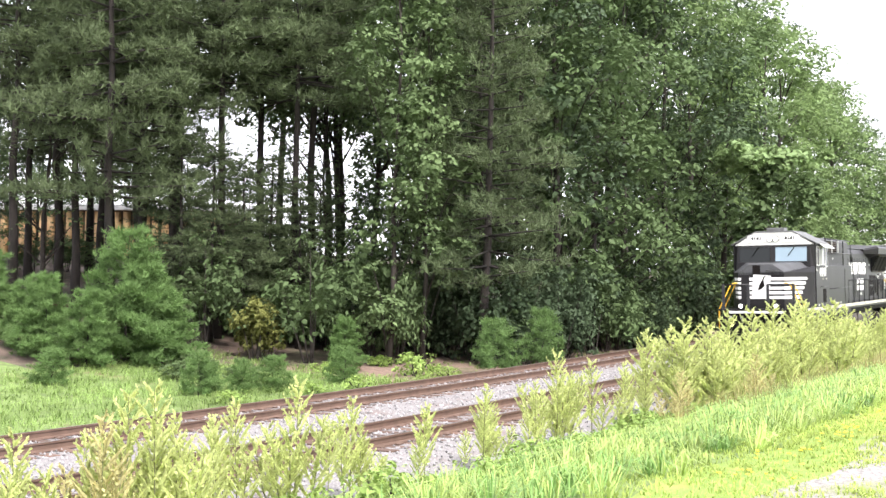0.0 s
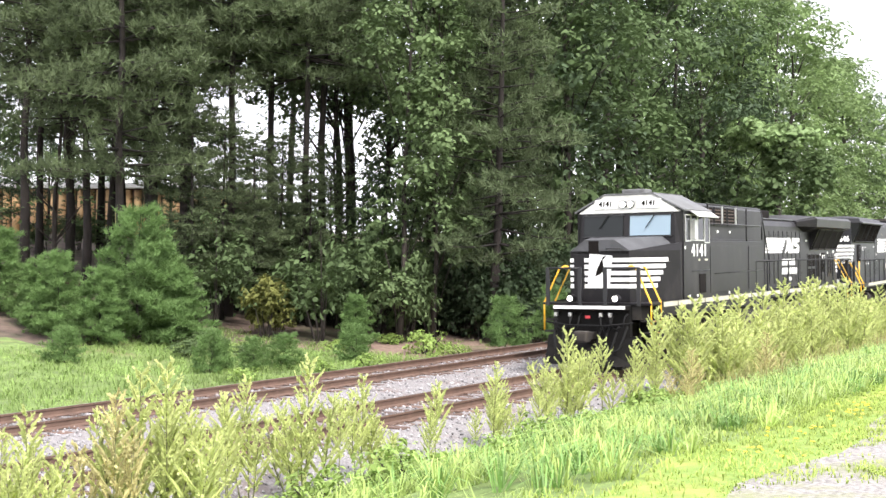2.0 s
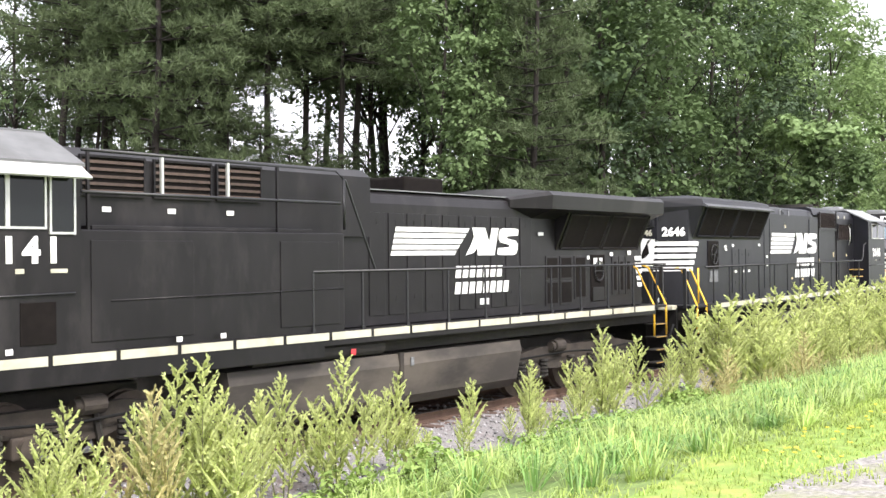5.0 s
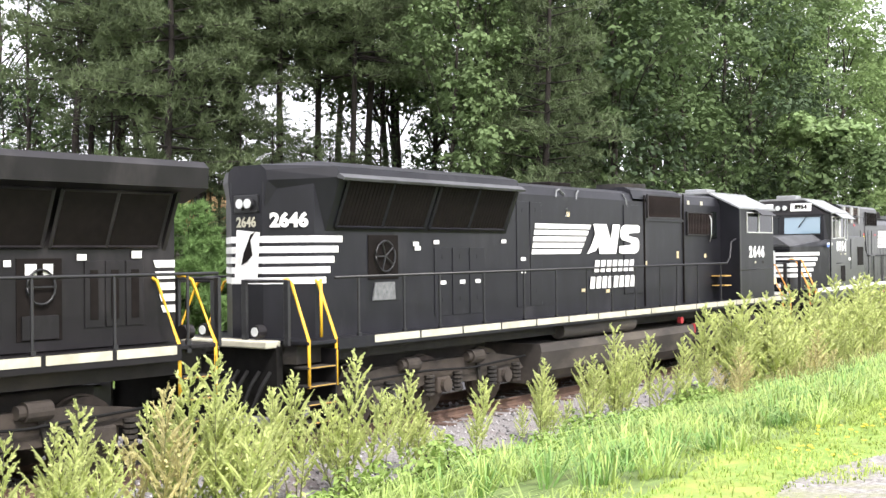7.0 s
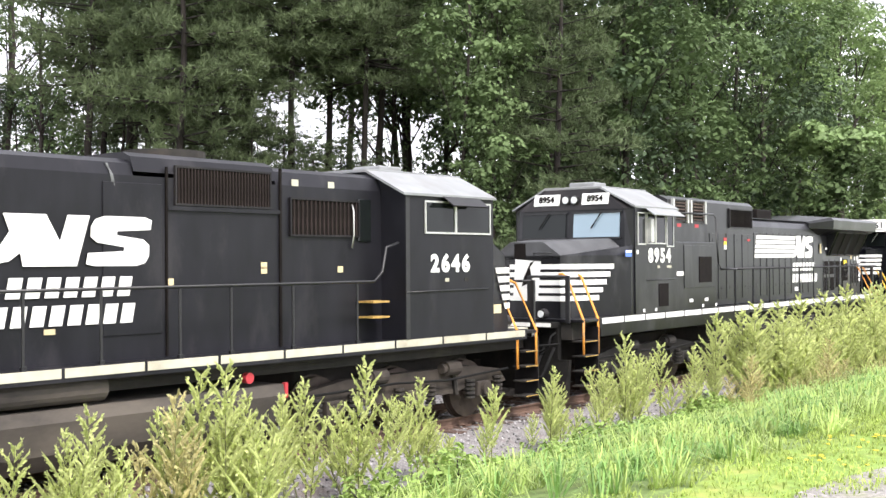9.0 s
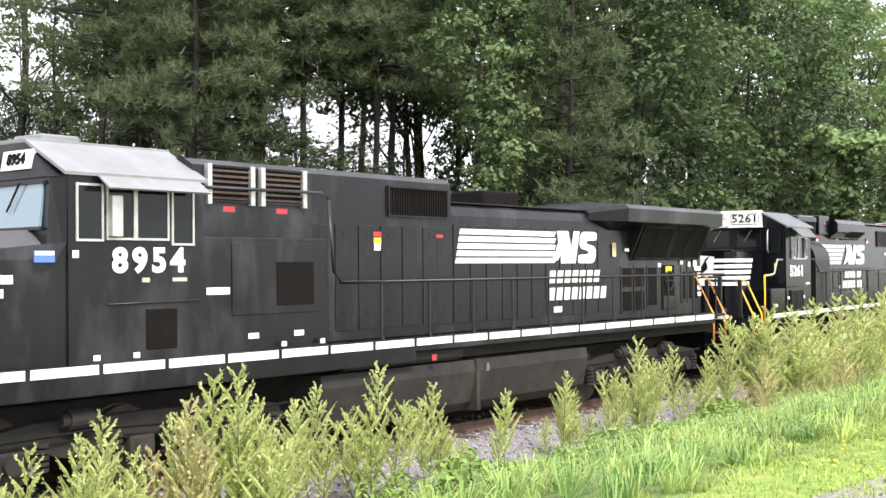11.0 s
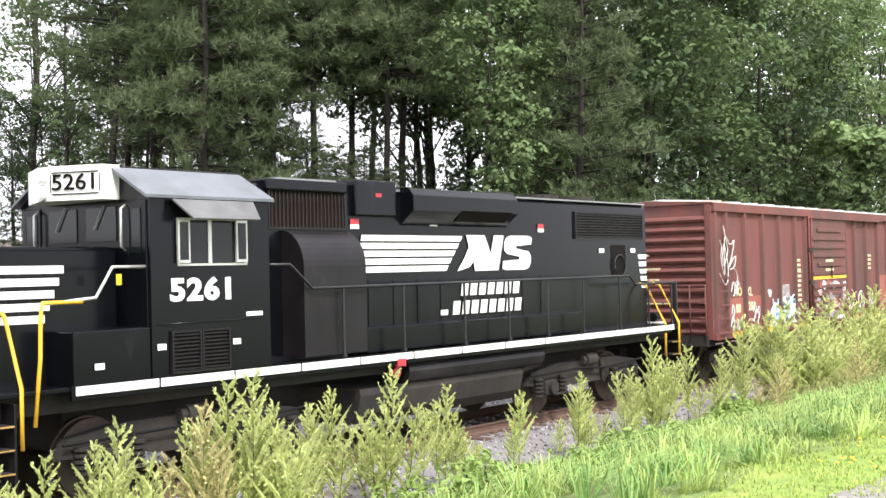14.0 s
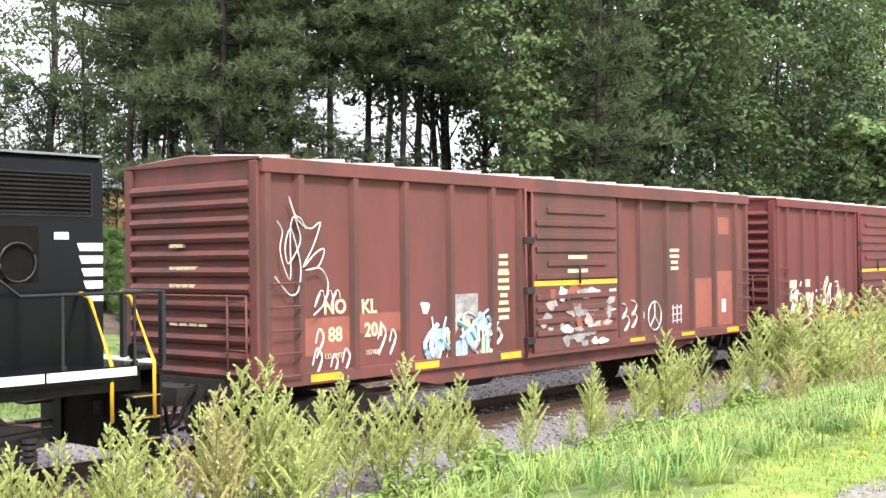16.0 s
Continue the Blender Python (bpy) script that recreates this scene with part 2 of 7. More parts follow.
# ---- mesh helpers ----
def part(name, bm, mat, parent, label="", smooth=False):
    """Links a bmesh as one mesh object under a thing or under a part."""
    me = bpy.data.meshes.new(name)
    bm.to_mesh(me)
    bm.free()
    me.materials.append(mat)
    if smooth:
        me.polygons.foreach_set("use_smooth", [True] * len(me.polygons))
    ob = new(name, me)
    ob.parent = parent
    if label:
        tagged(ob, label)
    return ob


def again(ob, x=0.0, y=0.0, z=0.0, parent=None):
    """The same piece once more, moved; shares its mesh."""
    o = ob.copy()
    scene.collection.objects.link(o)
    o.parent = parent or ob.parent
    o.location = ob.location + Vector((x, y, z))
    return o


def B():
    return bmesh.new()


def box(bm, x0, x1, y0, y1, z0, z1, bevel=0.0):
    got = bmesh.ops.create_cube(bm, size=1.0)
    vs = got["verts"]
    for v in vs:
        v.co = Vector(((x0 + x1) / 2 + v.co.x * (x1 - x0), (y0 + y1) / 2 + v.co.y * (y1 - y0), (z0 + z1) / 2 + v.co.z * (z1 - z0)))
    if bevel:
        es = list({e for v in vs for e in v.link_edges})
        bmesh.ops.bevel(bm, geom=es, offset=bevel, segments=2, profile=0.5, affect="EDGES")
    return bm


def solid(bm, low, high):
    """A solid between two rings of equally many points."""
    a = [bm.verts.new(p) for p in low]
    b = [bm.verts.new(p) for p in high]
    n = len(a)
    for i in range(n):
        bm.faces.new((a[i], a[(i + 1) % n], b[(i + 1) % n], b[i]))
    bm.faces.new(a[::-1])
    bm.faces.new(b)
    bmesh.ops.recalc_face_normals(bm, faces=bm.faces)
    return bm


def along_x(bm, x0, x1, yz):
    """A profile in y and z drawn out along x."""
    return solid(bm, [(x0, y, z) for y, z in yz], [(x1, y, z) for y, z in yz])


def along_y(bm, y0, y1, xz):
    return solid(bm, [(x, y0, z) for x, z in xz], [(x, y1, z) for x, z in xz])


def along_z(bm, z0, z1, xy):
    return solid(bm, [(x, y, z0) for x, y in xy], [(x, y, z1) for x, y in xy])


def tube(bm, pts, radii, seg=6):
    """A round bar along points, with a radius for each point."""
    if not isinstance(radii, (list, tuple)):
        radii = [radii] * len(pts)
    pts = [Vector(p) for p in pts]
    rings = []
    for i, p in enumerate(pts):
        d = (pts[min(i + 1, len(pts) - 1)] - pts[max(i - 1, 0)]).normalized()
        side = d.cross(Vector((0, 0, 1)) if abs(d.z) < 0.9 else Vector((1, 0, 0))).normalized()
        up = side.cross(d)
        rings.append([bm.verts.new(p + (side * math.cos(a) + up * math.sin(a)) * radii[i])
                      for a in (2 * math.pi * k / seg for k in range(seg))])
    for r, s in zip(rings, rings[1:]):
        for k in range(seg):
            bm.faces.new((r[k], r[(k + 1) % seg], s[(k + 1) % seg], s[k]))
    bm.faces.new(rings[0][::-1])
    bm.faces.new(rings[-1])
    return bm


def disc(bm, x, y, z, r, depth, axis="y", seg=20):
    """A round plate or drum with its axis along x, y or z."""
    d = {"x": Vector((1, 0, 0)), "y": Vector((0, 1, 0)), "z": Vector((0, 0, 1))}[axis]
    c = Vector((x, y, z))
    return tube(bm, [c - d * depth / 2, c + d * depth / 2], r, seg)


def bulk_mesh(name, verts, faces, mat, parent=None):
    """Many small faces at once; verts (n, 3), faces (m, k) as arrays."""
    me = bpy.data.meshes.new(name)
    verts, faces = np.asarray(verts, np.float32), np.asarray(faces, np.int32)
    k = faces.shape[1]
    me.vertices.add(len(verts))
    me.vertices.foreach_set("co", verts.ravel())
    me.loops.add(faces.size)
    me.loops.foreach_set("vertex_index", faces.ravel())
    me.polygons.add(len(faces))
    me.polygons.foreach_set("loop_start", np.arange(0, faces.size, k, dtype=np.int32))
    me.update(calc_edges=True)
    me.validate()
    me.materials.append(mat)
    ob = new(name, me)
    ob.parent = parent
    return ob


def lettering(name, text, size, mat, parent, m, label="", shear=0.0, bold=0.0, extrude=0.004, space=1.0):
    """Raised letters in the built-in font, as a mesh."""
    cu = bpy.data.curves.new(name, "FONT")
    cu.body, cu.size, cu.extrude, cu.shear, cu.offset = text, size, extrude, shear, bold
    cu.align_x, cu.align_y, cu.resolution_u, cu.space_character = "CENTER", "CENTER", 3, space
    tmp = bpy.data.objects.new(name, cu)
    scene.collection.objects.link(tmp)
    bpy.context.view_layer.update()
    me = bpy.data.meshes.new_from_object(tmp.evaluated_get(bpy.context.evaluated_depsgraph_get()))
    bpy.data.objects.remove(tmp)
    bpy.data.curves.remove(cu)
    me.materials.clear()
    me.materials.append(mat)
    ob = new(name, me)
    ob.parent, ob.matrix_basis = parent, m
    if label:
        tagged(ob, label)
    return ob


# ---- the line: an arc of 414 m radius, canted, falling in the direction of travel ----
X0, Y0, PHI, KAP, GRADE, CANT, SPACING = 8.131, 37.074, 4.15498, -0.002413, -0.0089, 0.02414, 4.86


def track(s, w=0.0, h=0.0):
    """The place s metres along the near track, w to the camera's side, h over the rail tops."""
    a = PHI + KAP * s
    x = X0 + (math.sin(a) - math.sin(PHI)) / KAP
    y = Y0 - (math.cos(a) - math.cos(PHI)) / KAP
    w, h = w * math.cos(CANT) - h * math.sin(CANT), h * math.cos(CANT) + w * math.sin(CANT)
    return Vector((x - math.sin(a) * w, y + math.cos(a) * w, h + GRADE * s))


def track_pose(s, w=0.0, h=0.0):
    """A frame on the track: x in the direction of travel, y to the camera's side."""
    p, q = track(s - 0.5, w, h), track(s + 0.5, w, h)
    d = (q - p).normalized()
    y = (track(s, w + 1, h) - track(s, w, h)).normalized()
    z = d.cross(y).normalized()
    y = z.cross(d)
    m = Matrix((d, y, z)).transposed().to_4x4()
    m.translation = track(s, w, h)
    return m


PROFILE = [(-390, 6.0), (-120, 5.0), (-45, 3.6), (-30, 2.1), (-19, 0.2), (-15, -0.25), (-12, -0.42), (-9.4, -0.5), (-8.2, -0.5), (-6.9, -0.24),
           (-6.3, -0.19), (-4.86, -0.19), (-3.4, -0.19), (-2.4, -0.22), (-1.4, -0.19), (0, -0.19), (1.5, -0.19), (2.1, -0.24), (3.3, -0.52), (4.0, -0.5),
           (4.9, -0.2), (6.2, 0.3), (7.5, 0.66), (9.0, 0.88), (10.3, 0.98), (10.5, 1.0), (14.0, 1.18), (18.0, 1.2), (60, 1.4), (400, 1.6), (1500, 1.6)]


def ground_z(s, w):
    """Height of the ground s along and w across."""
    for (a, za), (b, zb) in zip(PROFILE, PROFILE[1:]):
        if w <= b:
            k = max(0.0, (w - a) / (b - a))
            z = za + (zb - za) * k
            break
    rough = 0.0
    if w < -8.0 or 3.6 < w < 10:
        rough = 0.07 * noise.noise((s * 0.35, w * 0.35, 1.0))
    return z + GRADE * max(-150, min(90, s)) + rough + (w * math.sin(CANT) if -8 < w < 4 else (-8 if w < 0 else 4) * math.sin(CANT))


def ground_at(s, w):
    a = PHI + KAP * s
    p = track(s)
    return Vector((p.x - math.sin(a) * w, p.y + math.cos(a) * w, ground_z(s, w)))


def build_ground():
    bm = B()
    ss = [-620, -480, -360, -260, -200] + [-150 + 1.0 * i for i in range(241)] + [110, 150, 220, 330, 480, 620]
    ws = [p[0] for p in PROFILE]
    ws += [-80, -35, -22, -17, -13.5, -10.7, 5.5, 6.9, 8.2, 9.8, 12.4, 16, 25, 40, 120]
    ws = sorted(ws)
    wob = {-12: 1.3, -9.4: 0.6, -8.2: 0.35, 3.3: 0.3, 4.0: 0.35, 9.0: 0.4, 10.3: 0.5, 10.5: 0.55, -15: 1.0}
    grid = []
    for s in ss:
        row = []
        for w in ws:
            w2 = w + wob.get(w, 0) * 1.6 * noise.noise((s * 0.45, w, 4.0))
            p = ground_at(s, w2)
            row.append(bm.verts.new(p))
        grid.append(row)
    for i in range(len(ss) - 1):
        for j in range(len(ws) - 1):
            f = bm.faces.new((grid[i][j], grid[i][j + 1], grid[i + 1][j + 1], grid[i + 1][j]))
            w, s = (ws[j] + ws[j + 1]) / 2, ss[i]
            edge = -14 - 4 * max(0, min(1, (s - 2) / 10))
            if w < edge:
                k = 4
            elif w < -8.2:
                k = 1 if s + 2 * noise.noise((s * 0.4, w, 2)) > 4.5 else 3
            elif w < 3.3:
                k = 0
            elif w < 9.0:
                k = 1
            elif w < 10.4:
                k = 2
            elif w < 18:
                k = 5
            else:
                k = 2
            f.material_index = k
            f.smooth = True
    bmesh.ops.recalc_face_normals(bm, faces=bm.faces)
    me = bpy.data.meshes.new("ground")
    bm.to_mesh(me)
    bm.free()
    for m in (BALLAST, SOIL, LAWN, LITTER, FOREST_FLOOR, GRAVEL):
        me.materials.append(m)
    if me.polygons[0].normal.z < 0:
        me.flip_normals()
    return tagged(new("ground", me), "ballast bed, grassy banks and gravel road edge along the line", "ground", kind="structure")


build_ground()


def build_track(w, label):
    """Two rails on wooden ties; the ties that show are pieces of their own."""
    root = tagged(new("railway_track"), label, "railway track", group="railway tracks", kind="structure")
    prof = [(-0.07, -0.172), (0.07, -0.172), (0.065, -0.155), (0.012, -0.13), (0.012, -0.045), (0.036, -0.036), (0.036, -0.001), (-0.036, -0.001),
            (-0.036, -0.036), (-0.012, -0.045), (-0.012, -0.13), (-0.065, -0.155)]
    for side in (-0.755, 0.755):
        bm = B()
        rings = []
        for i in range(121):
            s = -170 + i * 2.1
            rings.append([bm.verts.new(track(s, w + side + y, z)) for y, z in prof])
        for a, b in zip(rings, rings[1:]):
            for k in range(len(prof)):
                f = bm.faces.new((a[k], a[(k + 1) % len(prof)], b[(k + 1) % len(prof)], b[k]))
                f.material_index = 1 if k == 6 else 0
        bmesh.ops.recalc_face_normals(bm, faces=bm.faces)
        rail = part("rail", bm, RAIL, root)
        rail.data.materials.append(RAILHEAD)
    rng = random.Random(int(abs(w) * 10) + 3)
    tie = None
    far = B()
    s = -150.0
    while s < 60:
        s += 0.53 + rng.uniform(-0.03, 0.03)
        m = track_pose(s, w + rng.uniform(-0.06, 0.06), -0.262 + rng.uniform(-0.012, 0.012)) @ pose(0, 0, 0, 0, 0, rng.uniform(-1.2, 1.2))
        if -45 < s < 36:
            if tie is None:
                tie = part("tie", box(B(), -0.115, 0.115, -1.3, 1.3, -0.09, 0.09, 0.012), TIE, root)
                tie.matrix_basis = m
            else:
                o = tie.copy()
                scene.collection.objects.link(o)
                o.matrix_basis = m
        else:
            bmesh.ops.create_cube(far, size=1.0, matrix=m @ Matrix.Diagonal((0.23, 2.6, 0.18, 1)))
    tagged(part("tie_rows", far, TIES_FAR, root), kind="stuff")
    plates = B()
    for i in range(120):
        s = -28 + i * 0.53
        for side in (-0.755, 0.755):
            bmesh.ops.create_cube(plates, size=1.0, matrix=track_pose(s, w + side, -0.166) @ Matrix.Diagonal((0.18, 0.34, 0.018, 1)))
    tagged(part("tie_plates", plates, RAIL, root), kind="stuff")
    return root


build_track(0.0, "rusty rails on weathered wooden ties in grey ballast")
build_track(-SPACING, "second pair of rusty rails on dark wooden ties")


# ---- rolling stock: local x points in the direction of travel, y to the camera's side, z up from the rail tops ----
def hold(name, parent):
    ob = new(name)
    ob.parent = parent
    return ob


WHEELSETS = []          # (wheelset, radius)


def wheelset(parent, x, radius):
    bm = B()
    for y in (-0.755, 0.755):
        k = 1 if y > 0 else -1
        disc(bm, 0, y, 0, radius, 0.12, seg=28)
        disc(bm, 0, y - k * 0.075, 0, radius + 0.028, 0.03, seg=28)
        disc(bm, 0, y + k * 0.07, 0, radius * 0.3, 0.06, seg=12)
        for a in range(5):
            t = a * 2 * math.pi / 5
            disc(bm, math.cos(t) * radius * 0.55, y + k * 0.055, math.sin(t) * radius * 0.55, 0.07, 0.03, seg=8)
    disc(bm, 0, 0, 0, 0.09, 2.2, seg=10)
    ob = part("wheelset", bm, WHEEL, parent)
    ob.location = (x, 0, radius)
    WHEELSETS.append((ob, radius))
    return ob


def coil(bm, x, y, z0, turns, pitch, r):
    """A coil spring as one ridged column."""
    pts, radii = [], []
    for j in range(turns):
        z = z0 + j * pitch
        pts += [(x, y, z), (x, y, z + pitch * 0.55), (x, y, z + pitch * 0.6)]
        radii += [r, r, r * 0.55]
    return tube(bm, pts, radii, 9)


def loco_truck(unit, x, axles, spacing, steel=TRUCK):
    """A cast side-framed truck with its wheelsets, springs, brake gear and journal boxes."""
    tr = hold("truck", unit)
    tr.location = (x, 0, 0)
    half = spacing * (axles - 1) / 2
    for y in (-1.08, 1.08):
        bm = B()
        pts = [(-half - 0.75, 0.62), (-half - 0.55, 0.86), (-half + 0.3, 0.98), (half - 0.3, 0.98), (half + 0.55, 0.86), (half + 0.75, 0.62), (half + 0.4, 0.6)]
        for i in range(axles - 1, -1, -1):
            c = -half + i * spacing
            if i < axles - 1:
                pts += [(c + 0.75, 0.52)]
            pts += [(c + 0.3, 0.66), (c - 0.3, 0.66)]
            if i > 0:
                pts += [(c - 0.75, 0.52)]
        pts += [(-half - 0.4, 0.6)]
        along_y(bm, y - 0.09, y + 0.09, pts)
        bmesh.ops.triangulate(bm, faces=[f for f in bm.faces if len(f.verts) > 4])
        part("side_frame", bm, steel, tr)
        k = 1 if y > 0 else -1
        for i in range(axles):
            c = -half + i * spacing
            bm = B()
            box(bm, c - 0.2, c + 0.2, y - 0.06, y + k * 0.1 + 0.06, 0.4, 0.68, 0.03)
            disc(bm, c, y + k * 0.18, 0.54, 0.13, 0.12, seg=14)
            part("journal_box", bm, steel, tr)
            if k > 0:
                for dx in (-0.42, 0.42):
                    part("spring", coil(B(), c + dx, y + 0.13, 0.4, 5, 0.075, 0.1), UNDER, tr)
        for i in range(axles):
            c = -half + i * spacing + spacing * 0.5
            if c < half + 0.6:
                bm = B()
                disc(bm, c, y + k * 0.14, 0.98, 0.13, 0.36, axis="x", seg=14)
                disc(bm, c + 0.22, y + k * 0.14, 0.98, 0.09, 0.12, axis="x", seg=12)
                part("brake_cylinder", bm, steel, tr)
        bm = B()
        tube(bm, [(-half - 0.7, y + k * 0.17, 0.86), (-half * 0.4, y + k * 0.2, 0.78), (half * 0.3, y + k * 0.2, 0.84), (half + 0.7, y + k * 0.17, 0.8)], 0.022)
        part("brake_pipe", bm, HOSE, tr)
        bm = B()
        tube(bm, [(-half + 0.8, y + k * 0.12, 0.5), (-half + 0.9, y + k * 0.13, 0.95)], 0.05)
        part("damper", bm, UNDER, tr)
    part("bolster", box(B(), -half - 0.3, half + 0.3, -0.6, 0.6, 0.6, 1.15, 0.04), UNDER, tr)
    for i in range(axles):
        wheelset(tr, -half + i * spacing, 0.52)
    return tr


def freight_truck(unit, x):
    tr = hold("truck", unit)
    tr.location = (x, 0, 0)
    for y in (-1.0, 1.0):
        bm = B()
        along_y(bm, y - 0.07, y + 0.07, [(-1.15, 0.5), (-1.1, 0.68), (-0.4, 0.78), (0.4, 0.78), (1.1, 0.68), (1.15, 0.5), (0.8, 0.45), (0.35, 0.22), (-0.35, 0.22), (-0.8, 0.45)])
        part("side_frame", bm, TRUCK, tr)
        for dx in (-0.16, 0.0, 0.16):
            part("spring", coil(B(), dx, y + (0.1 if y > 0 else -0.1), 0.32, 4, 0.08, 0.075), UNDER, tr)
    part("bolster", box(B(), -0.2, 0.2, -1.1, 1.1, 0.55, 0.8, 0.03), UNDER, tr)
    for dx in (-0.88, 0.88):
        wheelset(tr, dx, 0.42)
    return tr


def rail_posts(unit, xs, y, z0, z1, mat=RAILGREY, r=0.022):
    """Upright posts with their feet, each a part."""
    first = None
    for x in xs:
        if first is None:
            bm = tube(B(), [(0, 0, z0), (0, 0, z1)], r)
            box(bm, -0.035, 0.035, -0.02, 0.03, z0 - 0.13, z0 + 0.05)
            first = part("handrail_post", bm, mat, unit)
            first.location = (x, y, 0)
        else:
            again(first, x - first.location.x)


def bar(unit, pts, r=0.022, mat=RAILGREY, name="handrail", label=""):
    return part(name, tube(B(), pts, r, 8), mat, unit, label, smooth=True)


def decal(unit, x, z, w, h, mat, y, name="decal"):
    return part(name, box(B(), x - w / 2, x + w / 2, y, y + 0.006, z - h / 2, z + h / 2), mat, unit)


def side_text(unit, text, x, y, z, size, mat, name, shear=0.0, bold=0.0, space=1.0, wide=1.0):
    """Lettering on the side that faces the camera (read from +y, x runs to the reader's left)."""
    m = Matrix.Translation((x, y, z)) @ Euler((radians(90), 0, radians(180))).to_matrix().to_4x4() @ Matrix.Diagonal((wide, 1, 1, 1))
    return lettering(name, text, size, mat, unit, m, shear=shear, bold=bold, space=space)


def emblem(unit, x0, x1, z0, z1, y, bars, notch=True, mat=WHITE):
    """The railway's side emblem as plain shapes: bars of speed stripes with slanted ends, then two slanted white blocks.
    x0 is the rear-most end on the reader's right, x1 the front; bars is the stripes' share of the length."""
    height = z1 - z0
    xs = x1 - (x1 - x0) * bars
    n = 5
    for i in range(n):
        za = z0 + height * (i + 0.08) / n
        zb = z0 + height * (i + 0.84) / n
        cut = 0.1 + 0.42 * (1 - i / (n - 1)) if notch else 0.02
        lean = 0.16 * (za - z0) / height
        bm = along_y(B(), y, y + 0.006, [(x1 - lean, za), (xs + cut, za), (xs + cut - 0.07, zb), (x1 - lean - 0.03, zb)])
        part("speed_stripe", bm, mat, unit)
    w = xs - x0
    k = 0.2 * height

    def spot(u, v):
        """A place u along the block (towards the reader's right) and v up it."""
        return xs - w * u - k * v, z0 + height * v
    zig = [(-0.10, 0), (0.06, 0.10), (0.12, 0.26), (0.15, 0), (0.50, 0), (0.53, 1), (0.38, 1), (0.36, 0.48), (0.24, 1), (-0.03, 1), (0.03, 0.66), (-0.02, 0.34)]
    wave = [(0.56, 0.04), (0.62, 0), (0.92, 0), (0.98, 0.06), (1.0, 0.2), (0.99, 0.42), (0.94, 0.54), (0.74, 0.62), (0.74, 0.7), (0.98, 0.74), (0.98, 0.94), (0.92, 1),
            (0.63, 1), (0.57, 0.93), (0.55, 0.78), (0.56, 0.58), (0.61, 0.47), (0.81, 0.38), (0.81, 0.3), (0.56, 0.26)]
    for outline in (zig, wave):
        bm = along_y(B(), y, y + 0.006, [spot(u, v) for u, v in outline])
        bmesh.ops.triangulate(bm, faces=[f for f in bm.faces if len(f.verts) > 4])
        part("emblem_block", bm, mat, unit)


def word_bars(unit, xc, zc, height, lengths, y, mat=WHITE):
    """Two lines of unlettered slanted blocks where the company's name stands."""
    for row, (n, total, shift) in enumerate(lengths):
        z = zc - row * height * 1.38
        step = total / n
        for i in range(n):
            a = xc + total / 2 - i * step + shift
            b = a - step * 0.72
            k = 0.2 * height
            bm = along_y(B(), y, y + 0.005, [(a, z - height / 2), (b, z - height / 2), (b - k, z + height / 2), (a - k, z + height / 2)])
            part("name_block", bm, mat, unit)


def sill_stripe(unit, xa, xb, y, z0, z1, mat, n, gap=0.04):
    step = (xa - xb) / n
    for i in range(n):
        a = xa - i * step - gap / 2
        part("sill_stripe", box(B(), a - step + gap, a, y, y + 0.006, z0, z1), mat, unit)


def coupler(unit, xend, sign):
    bm = box(B(), min(xend, xend - sign * 0.75), max(xend, xend - sign * 0.75) - 0.0, -0.1, 0.1, 0.77, 0.95, 0.02)
    box(bm, xend - 0.16, xend + 0.1 * sign + 0.05, -0.2, 0.17, 0.72, 1.0, 0.05)
    part("coupler", bm, UNDER, unit)
    for y in (-0.95, -0.7, -0.45, 0.3, 0.5, 0.75, 0.98):
        x = xend - sign * 0.5
        pts = [(x, y, 1.1), (x + sign * 0.18, y, 0.9), (x + sign * 0.3, y * 0.9, 0.55), (x + sign * 0.42, y * 0.8, 0.5)]
        part("air_hose", tube(B(), pts, 0.03, 6), HOSE, unit, smooth=True)


def steps(unit, xa, xb, y, mat_edge, z_top=1.5, n=4):
    """A stepwell with its treads; xa ahead of xb."""
    k = 1 if y > 0 else -1
    bm = box(B(), xb - 0.03, xb, min(y, y - k * 0.55), max(y, y - k * 0.55), 0.28, z_top)
    part("step_side", bm, BLACK, unit)
    for i in range(n):
        z = 0.3 + i * (z_top - 0.3) / n
        bm = box(B(), xb, xa, min(y, y - k * 0.3), max(y, y - k * 0.3), z, z + 0.03)
        t = part("step_tread", bm, UNDER, unit)
        part("tread_edge", box(B(), xb, xa, min(y, y + k * 0.012), max(y, y + k * 0.01), z + 0.012, z + 0.028), mat_edge, t)


def end_rails(unit, x, sign, mat, z0=0.95, z1=2.6, y=1.46, run=0.5):
    """Pair of bent grab rails beside each stepwell at one end; sign is +1 at the leading end."""
    for k in (-1, 1):
        for dx, lean in ((0.12, 0.14), (-run, 0.1)):
            xx = x + sign * dx
            pts = [(xx - sign * lean, k * (y - 0.62), z1 - 0.01), (xx - sign * lean * 0.8, k * (y - 0.52), z1), (xx - sign * lean * 0.5, k * (y - 0.4), z1 - 0.06), (xx, k * (y + 0.02), z0 + 0.72), (xx, k * (y + 0.02), z0)]
            bar(unit, pts, 0.026, mat, "grab_rail")


def front_fence(unit, x, mat=RAILGREY, z0=1.6, z1=2.55):
    """Railing across an end platform."""
    for k in (-1, 1):
        bar(unit, [(x, k * 0.35, z1), (x, k * 1.25, z1)], 0.026, mat)
        for y in (0.35, 1.25):
            part("handrail_post", box(B(), x - 0.03, x + 0.03, k * y - 0.05, k * y + 0.05, z0, z1 + 0.02, 0.01), mat, unit)


